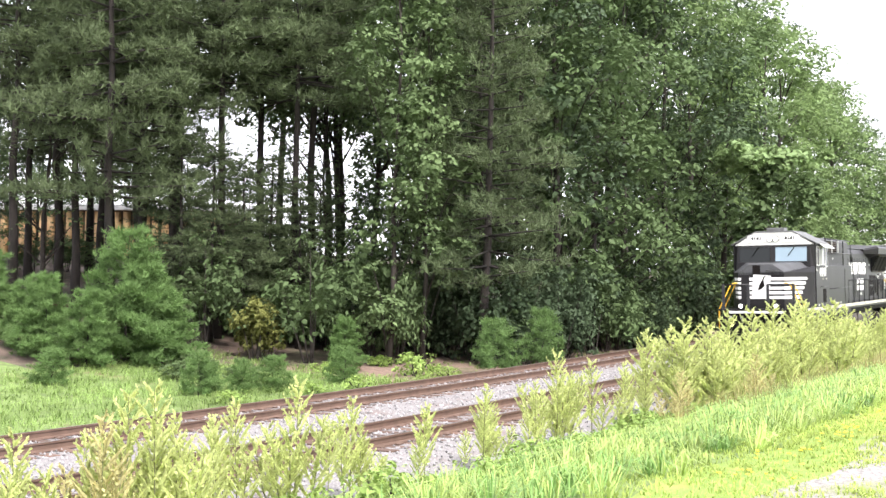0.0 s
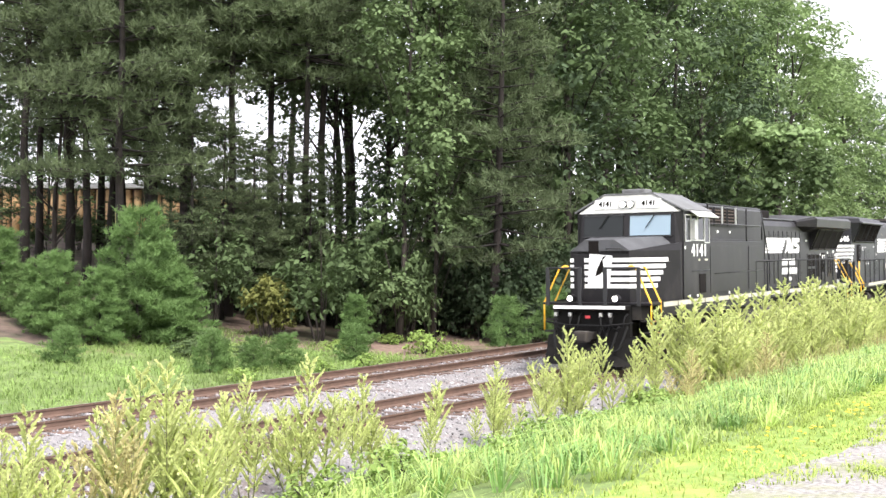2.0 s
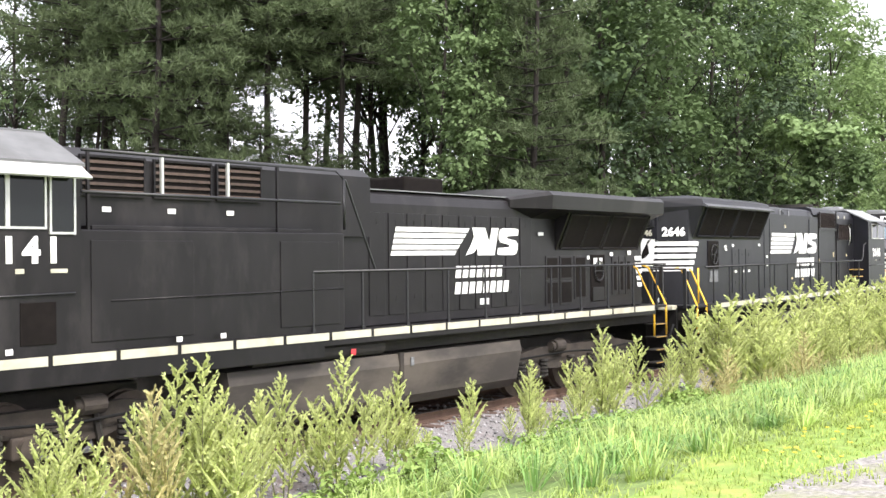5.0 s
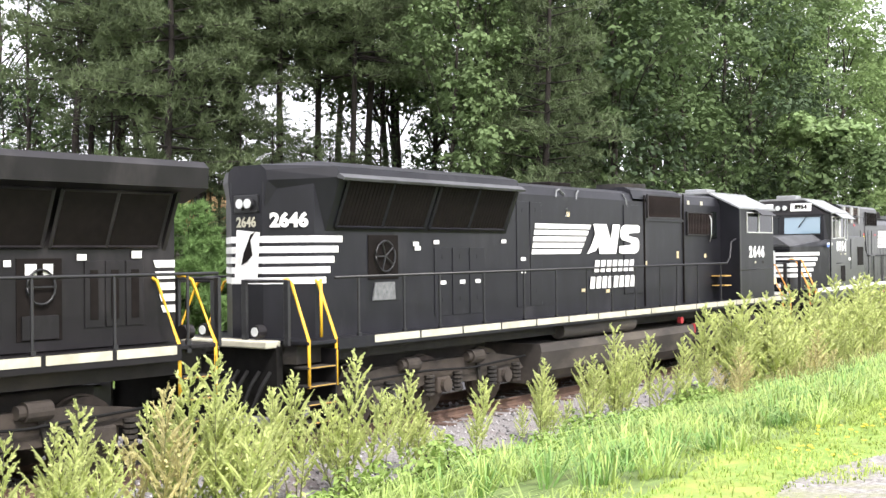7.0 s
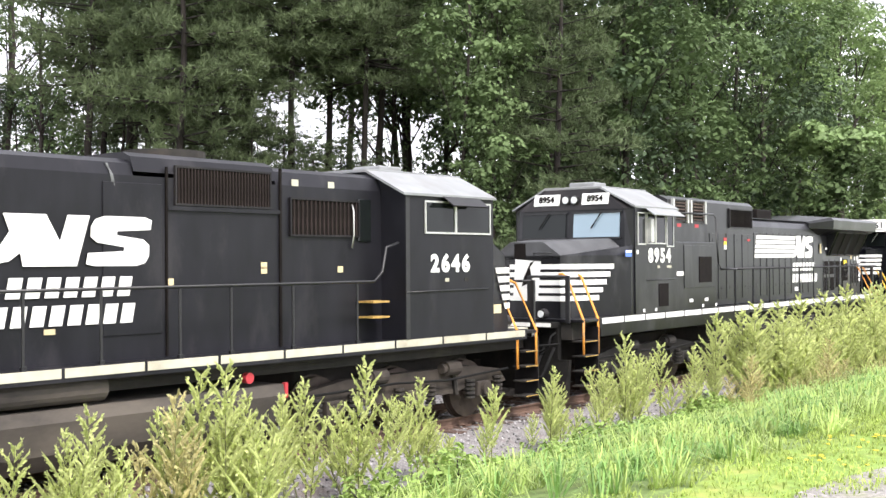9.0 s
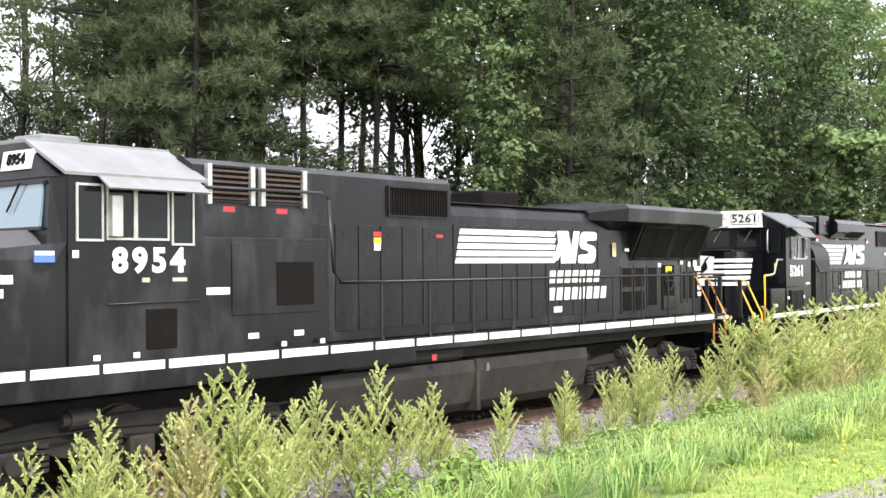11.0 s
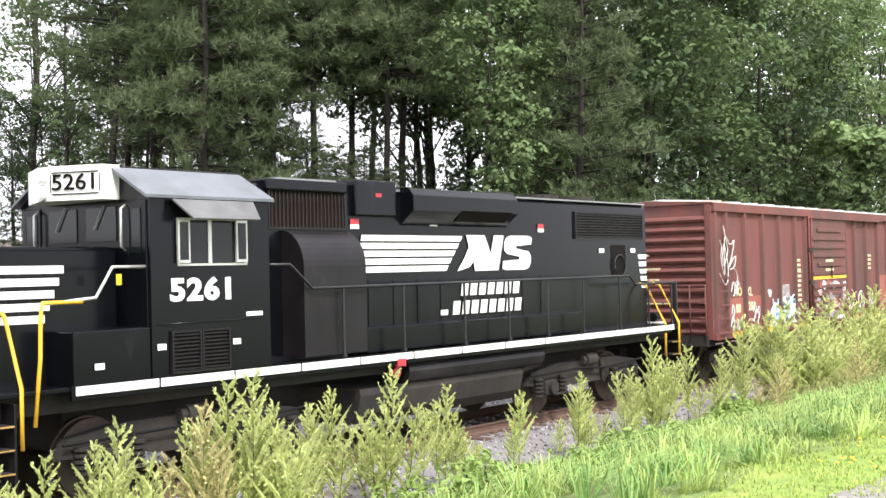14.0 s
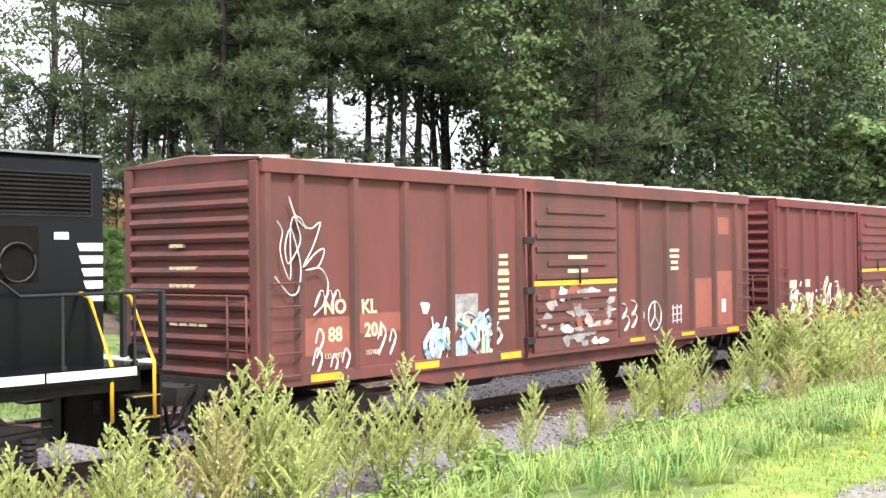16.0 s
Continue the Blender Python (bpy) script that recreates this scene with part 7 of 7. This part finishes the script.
# bearings in thousandths, depth, scale, tallness
WOOD = [
    ("pine_high", -365, 47, 1.0, 1.0), ("high", -438, 66, 1.0, 1.0), ("pine_high", -352, 52, 0.9, 1.0), ("pine_high", -327, 50, 1.0, 1.0), ("pine_high", -290, 54, 1.0, 0.95),
    ("pine", -256, 46, 1.0, 1.15), ("pine_crown", -191, 47, 1.0, 1.0), ("pine_crown", -155, 50, 1.0, 1.05), ("pine_crown", -126, 48, 0.9, 1.1), ("pine_high", -112, 50, 1.0, 1.25), ("pine_crown", -228, 50, 1.0, 0.95),
    ("high", -100, 58, 1.0, 1.0), ("high", -91, 60, 0.9, 1.05), ("high", -84, 62, 1.0, 1.1), ("high", -64, 60, 0.9, 1.0), ("slim", -46, 44, 1.1, 1.05),
    ("pine_low", -222, 45, 0.62, 0.75), ("pine_low", -196, 46, 0.6, 0.78), ("pine_low", -170, 47, 0.58, 0.76), ("pine_low", -146, 48, 0.55, 0.8), ("pine_low", -122, 47, 0.5, 0.8), ("pine_low", -104, 49, 0.52, 0.82), ("sparse", -98, 54, 0.75, 0.9), ("sparse", -124, 56, 0.72, 0.9), ("dark", -78, 52, 0.3, 0.9), ("dark", -60, 50, 0.34, 1.0),
    ("high", -30, 52, 1.0, 1.0), ("slim", -16, 45, 1.0, 1.0), ("dark", 8, 54, 0.95, 1.1), ("pine_low", 38, 45, 1.0, 1.05), ("pine_low", 30, 49, 1.05, 1.15), ("dark", 62, 51, 1.0, 1.0),
    ("oak", 96, 53, 1.05, 1.05), ("oak", 128, 57, 1.0, 1.05), ("oak", 152, 60, 1.05, 1.05), ("dark", 186, 63, 1.0, 1.05), ("light", 212, 68, 1.0, 1.05), ("oak", 238, 70, 1.0, 1.0),
    ("light", 268, 76, 1.1, 1.0), ("light", 288, 82, 1.1, 1.0), ("light", 306, 92, 1.1, 0.95), ("light", 326, 102, 1.1, 0.95), ("oak", 342, 112, 1.1, 0.9), ("oak", 362, 128, 1.1, 0.85),
    ("light", 378, 142, 1.1, 0.85), ("oak", 392, 160, 1.2, 0.8), ("light", 305, 80, 0.7, 0.75),
    ("pine", -285, 44, 0.9, 1.3), ("pine_high", -312, 47, 0.95, 0.9), 
    ("sparse", -340, 48, 0.8, 0.8), ("sparse", -410, 50, 0.9, 0.95), ("sparse", -440, 54, 1.0, 1.0), ("sparse", -492, 58, 1.0, 1.0), 
    ("pine_high", -326, 58, 1.0, 0.72), ("pine_high", -282, 56, 1.05, 0.74), ("pine_high", -300, 62, 1.1, 0.76), ("pine_high", -258, 60, 1.1, 0.74), 
    ("dark", -345, 66, 0.42, 0.9), ("dark", -396, 56, 0.45, 0.9), ("dark", -428, 54, 0.42, 1.0), ("dark", -455, 56, 0.48, 0.9), ("oak", -415, 62, 0.55, 0.9), ("dark", -480, 60, 0.5, 0.9), ("dark", -240, 60, 0.42, 0.9), ("dark", -216, 58, 0.45, 0.9), ("dark", -192, 60, 0.45, 0.85), ("dark", -166, 62, 0.4, 0.85), ("dark", -140, 64, 0.4, 0.8), ("dark", -112, 62, 0.36, 0.75),
    ("dark", -372, 86, 0.62, 1.0), ("dark", -342, 88, 0.6, 1.0), ("oak", -314, 86, 0.62, 1.0), ("dark", -286, 88, 0.6, 1.0), ("oak", -405, 84, 0.55, 1.0), ("dark", -262, 84, 0.55, 1.0),
    # behind the first row
    ("dark", 35, 66, 1.15, 1.15), ("oak", 80, 68, 1.3, 1.2), ("dark", 140, 76, 1.3, 1.2), ("oak", 200, 88, 1.3, 1.2),
    ("dark", 262, 104, 1.3, 1.1), ("oak", 318, 116, 1.2, 1.0), ("dark", 350, 140, 1.2, 0.9), ("oak", 296, 104, 1.1, 1.0), ("oak", -20, 70, 1.0, 1.2), ("dark", 12, 72, 1.1, 1.2), ("dark", 58, 74, 1.2, 1.2), ("dark", 112, 80, 1.2, 1.2), ("dark", 20, 118, 1.7, 1.1), ("dark", 85, 120, 1.7, 1.1), ("dark", 150, 124, 1.7, 1.1), ("dark", 215, 128, 1.7, 1.1), ("dark", 172, 88, 1.2, 1.2), ("oak", 232, 98, 1.2, 1.1), ("pine_high", -225, 60, 1.1, 1.4),
    ("high", -255, 64, 1.1, 1.1), ("high", -140, 72, 1.1, 1.35),
]
plant(KINDS, [(k, *bearing(b, d), sc, ta) for k, b, d, sc, ta in WOOD], "trees of the wood")

SHRUBS = {
    "mid": shrub("leafy green shrub in the undergrowth", 31, 3.0, 1.7, LEAF_A, 1600, 0.17),
    "dark": shrub("dark green shrub in the undergrowth", 32, 3.2, 1.7, LEAF_C, 1600, 0.17),
    "light": shrub("light green shrub at the wood's edge", 33, 2.6, 1.5, LEAF_S, 1800, 0.15),
    "yellow": shrub("shrub with yellowing leaves", 34, 2.2, 1.0, LEAF_Y, 1300, 0.17),
}
rng = random.Random(77)
under = []
for i in range(70):
    b = -215 + 425 * (i + rng.random()) / 70
    d = 44.0 + rng.uniform(0, 6) + max(0, b - 60) * 0.085
    if b < 25:
        d += 3.2
    k = rng.choice(("mid", "dark", "dark", "mid", "dark", "dark", "dark", "light"))
    under.append((k, b, d, rng.uniform(0.75, 1.35), rng.uniform(0.85, 1.5)))
for i in range(22):
    b = 190 + 150 * (i + rng.random()) / 22
    d = 62 + (b - 190) * 0.28 + rng.uniform(0, 5)
    under.append((rng.choice(("mid", "dark", "light")), b, d, rng.uniform(1.0, 1.6), rng.uniform(0.9, 1.5)))
under += [("yellow", -158, 43, 1.0, 1.25), ("yellow", -150, 43.4, 0.8, 1.0), ("mid", -62, 45, 1.1, 2.0), ("light", -38, 44.5, 0.9, 2.0), ("mid", -200, 44, 1.2, 1.3), ("mid", -110, 43, 1.3, 1.3),
          ("light", -205, 39, 0.55, 0.6), ("light", -170, 37.5, 0.5, 0.5), ("light", -225, 37, 0.6, 0.5), ("mid", -300, 60, 1.1, 0.8), ("mid", -345, 60, 1.0, 0.8), ("mid", -318, 62, 1.0, 0.8)]
plant(SHRUBS, [(k, *bearing(b, d), sc, ta) for k, b, d, sc, ta in under], "undergrowth shrubs")

# the mound of vines over a broken tree
vine = tagged(new("vine_covered_tree"), "broken tree smothered in bright green vines", "tree")
part("trunk", tube(B(), [(0, 0, -0.3), (0.2, 0, 4), (0.0, 0.2, 8.5)], [0.3, 0.24, 0.12], 9), BARK, vine)
vr = random.Random(8)
vc = [(vr.uniform(-2.3, 2.3), vr.uniform(-1.2, 1.2), 9.3 + vr.uniform(-0.35, 0.35), 0.9, 0.9, 0.5) for _ in range(12)]
vc += [(vr.uniform(-2.4, 2.4), vr.uniform(-1.3, 1.3), vr.uniform(2.0, 9.0), 0.6, 0.6, 1.0) for _ in range(22)]
# top clumps get paler leaves than the hanging ones: top light put into colour
leaf_cloud("leaves", vc[:12], 4200, 0.26, VINE, vine, 81, shape=0.8)
leaf_cloud("hanging_leaves", vc[12:], 5200, 0.28, LEAF_A, vine, 82, shape=0.7)
vine.matrix_basis = stand(None, *bearing(272, 58), 0.95, 10, 1.0)

# young pines in the clearing
YOUNG = {
    "young": pine_tree("bushy young pine in the clearing", 41, 4.6, 0.25, 1.75, NEEDLE_YOUNG, per=18, tuft=0.3, whorls=19, trunk_r=0.06, width=0.034, density=1.7),
    "sapling": pine_tree("small pine sapling in the grass", 42, 1.5, 0.1, 0.6, NEEDLE_YOUNG, per=14, tuft=0.19, whorls=9, trunk_r=0.025, width=0.022, density=2.2),
}
young = [("young", -335, 38.5, 0.66, 0.9), ("young", -352, 39.5, 0.55, 0.9), ("young", -300, 38.0, 0.62, 0.85), ("young", -266, 39.5, 0.95, 1.0), ("young", -252, 40.5, 0.8, 0.9), ("young", -236, 40, 0.7, 0.8),
         ("young", -82, 41.5, 0.42, 0.95), ("sapling", -330, 34.5, 0.8, 0.8), ("sapling", -205, 34, 0.7, 1.1), ("sapling", -168, 35, 0.6, 1.0), ("sapling", -196, 34.6, 0.55, 1.0), ("sapling", -83, 37.5, 0.8, 0.9), ("sapling", 45, 41, 1.1, 1.0), ("sapling", 86, 43, 1.0, 1.2),
         ("sapling", -142, 35.5, 0.8, 0.8), ("young", -385, 41, 0.7, 0.9), ("young", -420, 42, 0.8, 0.9)]
plant(YOUNG, [(k, *bearing(b, d), sc, ta) for k, b, d, sc, ta in young], "young pines in the clearing")

# tall weeds along the ballast
WEEDS = {
    "one": weed("single-stemmed yellow-green weed with a feathery top", 51, 1, WEED, 0.45),
    "two": weed("yellow-green feathery weed on the ballast edge", 52, 3, WEED, 0.35),
    "many": weed("bushy clump of yellow-green weeds by the track", 53, 6, WEED, 0.3),
    "brown": weed("half-dried weed with browning feathery tops", 54, 3, WEED_BROWN, 0.3),
}
# kind, x, y, height
ROW = [("many", -5.6, 11.0, 1.6), ("two", -5.25, 11.3, 1.5), ("many", -4.98, 11.64, 1.55), ("two", -4.67, 12.08, 1.6), ("many", -4.43, 12.41, 1.8), ("brown", -3.74, 13.03, 1.9), ("many", -3.6, 13.57, 2.1),
       ("many", -3.27, 13.68, 2.15), ("two", -3.12, 14.24, 1.75), ("two", -2.81, 14.84, 1.6), ("two", -2.6, 15.31, 1.75), ("many", -1.96, 15.87, 2.0),
       ("one", -1.55, 16.29, 1.4), ("two", -1.31, 17.16, 1.6), ("many", -1.15, 17.3, 1.2), ("one", -0.24, 17.3, 1.5), ("one", -0.32, 17.1, 1.1), ("two", 0.72, 20.09, 1.5), ("many", 0.9, 20.3, 1.15), ("one", 0.4, 19.2, 0.9),
       ("two", 1.72, 21.19, 1.5), ("many", 2.15, 22.0, 1.95), ("two", 2.3, 22.2, 1.6), ("two", 2.95, 23.01, 1.75), ("two", 3.76, 24.05, 1.6), ("one", 4.33, 25.07, 2.2), ("two", 4.4, 25.2, 1.7)]
MASS = [(5.45, 26.22, 2.35), (6.2, 27.3, 2.3), (7.01, 28.6, 2.45), (7.9, 30.0, 2.5), (8.88, 31.52, 2.6), (9.75, 32.9, 2.6), (10.59, 34.21, 2.6), (11.7, 35.8, 2.4), (12.9, 37.6, 2.3), (14.2, 39.6, 2.2), (15.6, 41.5, 2.1)]
rows = [(k, x, y, h * 0.78, 1.28) for k, x, y, h in ROW]
wr = random.Random(61)
for x, y, h in MASS:
    rows.append(("many", x, y, h, 1.0))
    for _ in range(3):
        rows.append((("many", "two", "many")[wr.randrange(3)], x + wr.uniform(-0.4, 0.9), y + wr.uniform(-1.2, 0.7), h * wr.uniform(0.55, 0.95), 1.0))
for _ in range(7):
    p = ground_at(wr.uniform(6, 14), wr.uniform(4.2, 5.2))
    rows.append((("two", "brown", "one")[wr.randrange(3)], p.x, p.y, wr.uniform(0.8, 1.3), 1.0))
for _ in range(10):
    p = ground_at(wr.uniform(-45, -8), wr.uniform(3.4, 5.2))
    rows.append((("many", "two", "brown")[wr.randrange(3)], p.x, p.y, wr.uniform(1.3, 2.1), 1.0))
plant(WEEDS, rows, "weeds beside the track")

LOW = {"low": shrub("low bright green weeds on the bank", 35, 0.5, 0.5, LOWLEAF, 520, 0.085, "low_weed", "weed")}
low = []
for _ in range(64):
    p = ground_at(wr.uniform(9, 27.5), wr.uniform(3.5, 5.4))
    low.append(("low", p.x, p.y, wr.uniform(0.6, 1.3), wr.uniform(0.8, 1.3)))
for _ in range(7):
    p = ground_at(wr.uniform(-6, 12), wr.uniform(-9.6, -8.0))
    low.append(("low", p.x, p.y, wr.uniform(0.6, 1.1), wr.uniform(0.7, 1.2)))
for _ in range(5):
    p = ground_at(wr.uniform(-8, 4), wr.uniform(-13, -9))
    low.append(("low", p.x, p.y, wr.uniform(0.8, 1.6), wr.uniform(0.7, 1.3)))
plant(LOW, low, "low weeds")


# ---- grass and stones ----
def grass(name, tufts, per, s_range, w_range, height, mat, label, seed, width=0.016, lean=0.5, bias=1.0, clump=0.0, spread=0.06):
    """Tufts of arching blades rooted over a stretch of the bank."""
    r2 = random.Random(seed)
    count = tufts * per
    V = np.empty((count, 5, 3), np.float32)
    i = 0
    while i < count:
        s = s_range[1] - (s_range[1] - s_range[0]) * r2.random() ** bias
        w = r2.uniform(*w_range)
        if clump and noise.noise((s * 0.9, w * 0.9, seed)) < clump - 0.5 + r2.uniform(-0.15, 0.15):
            continue
        q = ground_at(s, w)
        hh = height * r2.uniform(0.55, 1.2) * (1 + 0.6 * noise.noise((s * 0.5, w * 0.5, 7)))
        for _ in range(per):
            a = r2.uniform(0, 6.283)
            ca, sa = math.cos(a), math.sin(a)
            e = spread * math.sqrt(r2.random())
            px, py, pz = q.x + ca * e, q.y + sa * e, q.z
            h = hh * r2.uniform(0.55, 1.1)
            k = h * lean * r2.uniform(0.15, 1.2)
            dx, dy = ca * k, sa * k
            sx, sy = -sa * width / 2, ca * width / 2
            V[i] = ((px - sx, py - sy, pz - 0.03), (px + sx, py + sy, pz - 0.03), (px + dx * 0.35 + sx * 0.8, py + dy * 0.35 + sy * 0.8, pz + h * 0.65),
                    (px + dx, py + dy, pz + h * (1 - 0.35 * lean)), (px + dx * 0.35 - sx * 0.8, py + dy * 0.35 - sy * 0.8, pz + h * 0.65))
            i += 1
    f = (np.arange(count)[:, None, None] * 5 + np.array(((0, 1, 2), (0, 2, 4), (4, 2, 3)))).reshape(-1, 3)
    return tagged(bulk_mesh(name, V.reshape(-1, 3), f, mat), label, "grass", kind="stuff")


grass("tall_grass", 6300, 15, (-32, 28), (4.3, 9.0), 0.46, GRASS, "long bright green grass in tufts on the bank", 1, 0.017, 1.55, 0.6, spread=0.06)
grass("deep_grass", 900, 14, (-10, 27), (4.6, 8.9), 0.5, GRASS_DEEP, "deeper green tufts of broad-bladed grass on the bank", 8, 0.02, 1.5, 0.7, 0.55, spread=0.07)
grass("dry_grass", 1500, 7, (-28, 15), (4.0, 6.2), 0.7, GRASS_DRY, "dry straw-coloured grass stalks on the bank", 2, 0.01, 0.4, 0.9, 0.5)
grass("lawn_grass", 7000, 6, (-5, 28), (8.3, 10.35), 0.09, GRASS_SHORT, "short mown grass beside the gravel", 3, 0.014, 1.9, 0.6, spread=0.09)
grass("gravel_weeds", 1700, 7, (8, 28), (10.1, 11.7), 0.06, GRASS_SHORT, "short grass growing through the gravel", 9, 0.014, 1.7, 0.8, 0.5, spread=0.09)
grass("clearing_grass", 5200, 6, (3, 36), (-17.5, -8.2), 0.26, GRASS_CLEARING, "green grass in the clearing beyond the line", 4, 0.02, 1.7, 1.0, spread=0.16)
grass("verge_grass", 260, 8, (-30, 10), (-13, -8.0), 0.2, GRASS_CLEARING, "sparse grass among brown leaf litter", 5, 0.02, 0.8, 0.8, 0.55)
grass("shoulder_grass", 1800, 8, (-20, 27), (3.2, 5.0), 0.32, GRASS, "grass creeping onto the ballast shoulder", 6, 0.014, 0.7, 0.7, 0.5)
fl = B()
fr = random.Random(3)
for _ in range(420):
    s, w = fr.uniform(8, 24), fr.uniform(9.2, 10.4)
    if noise.noise((s * 1.2, w * 1.5, 9)) < 0.1:
        continue
    p = ground_at(s, w)
    disc(fl, p.x, p.y, p.z + fr.uniform(0.05, 0.1), fr.uniform(0.016, 0.03), 0.006, axis="z", seg=5)
me = bpy.data.meshes.new("yellow_wildflowers")
fl.to_mesh(me)
fl.free()
me.materials.append(FLOWER)
tagged(new("yellow_wildflowers", me), "tiny yellow wildflowers in the mown grass", "flowers", kind="stuff")


def stones(count, seed):
    """Loose ballast lying on the bed and its shoulder."""
    r = random.Random(seed)
    rng = np.random.default_rng(seed)
    octa = np.array([(1, 0, 0), (-1, 0, 0), (0, 1, 0), (0, -1, 0), (0, 0, 1), (0, 0, -1)], float)
    fo = np.array([(0, 2, 4), (2, 1, 4), (1, 3, 4), (3, 0, 4), (2, 0, 5), (1, 2, 5), (3, 1, 5), (0, 3, 5)])
    V, F = [], []
    for i in range(count):
        s = 29 - 48 * r.random() ** 1.5
        w = r.uniform(-7.9, 3.7)
        if abs(abs(w) - 0.755) < 0.1 or abs(abs(w + SPACING) - 0.755) < 0.1:
            continue
        p = ground_at(s, w)
        v = octa * (0.55 + 0.5 * rng.random((6, 1))) * r.uniform(0.022, 0.05)
        a = r.uniform(0, 6.283)
        ca, sa = math.cos(a), math.sin(a)
        v = v @ np.array(((ca, sa, 0), (-sa, ca, 0), (0, 0, 1)))
        F.append(fo + 6 * len(V))
        V.append(v + np.array((p.x, p.y, p.z + r.uniform(0.0, 0.025))))
    return tagged(bulk_mesh("ballast_stones", np.concatenate(V), np.concatenate(F), STONE), "loose grey ballast stones between the rails", "stones", kind="stuff")


stones(19000, 7)

# ---- the timber-clad shed beyond the wood, on its bank ----
shed = tagged(new("shed"), "long shed with tan rounded panels and a pale roof edge", "building")
part("wall", box(B(), -8, 8, 0.25, 6, -0.6, 2.5), WALLDARK, shed)
part("roof", box(B(), -8.5, 8.5, -0.4, 6.5, 2.5, 2.85, 0.03), WALLROOF, shed)
post = None
for i in range(25):
    if post is None:
        post = part("wall_panel", tube(B(), [(0, 0, -0.6), (0, 0, 2.42)], 0.24, 10), WALLTAN, shed, smooth=True)
        post.location = (-7.7, 0.2, 0)
    else:
        again(post, i * 0.63)
sx, sy = bearing(-292, 74)
shed.matrix_basis = pose(sx, sy, 4.0, 0, 0, -8)

# spur line on the bank behind the young pines
spur = tagged(new("railway_track"), "narrow pair of dark spur rails behind young pines", "railway track", group="railway tracks", kind="structure")
for off in (0.0, 1.5):
    pts = []
    for i in range(12):
        x, y = bearing(-560 + 26 * i, 40 + 0.75 * i)
        x, y = x - 0.5 * off, y + off
        pts.append((x, y, ground_xy(x, y) + 0.1))
    part("rail", tube(B(), pts, 0.07, 5), RAIL, spur)


# ---- movement: the train rolls past at a steady 7.2 m/s ----
def front_at(t):
    """How far along the track the train's leading coupler stands at t seconds."""
    return -5.35 + 7.2843 * t - 0.00525 * t * t + 0.000132 * t ** 3


def car_pose(s_mid, half_base):
    p, q = track(s_mid - half_base), track(s_mid + half_base)
    d = (q - p).normalized()
    side = track_pose(s_mid).to_3x3().col[1]
    z = d.cross(side).normalized()
    m = Matrix((d, z.cross(d), z)).transposed().to_4x4()
    m.translation = (p + q) / 2
    return m


def motions():
    for unit, length, behind in TRAIN:
        rows = []
        for i in range(33):
            t = i * 0.5
            rows.append((t, car_pose(front_at(t) - behind - length / 2, length / 2 - 4.0)))
        walk(unit, rows)
    for ob, r in WHEELSETS:
        c = ob.location.copy()
        rows = []
        for i in range(161):
            t = i * 0.1
            turn = math.degrees((front_at(t) - front_at(0)) / r)
            rows.append((t, Matrix.Translation(c) @ pose(0, 0, 0, 0, turn, 0)))
        walk(ob, rows)


motions()
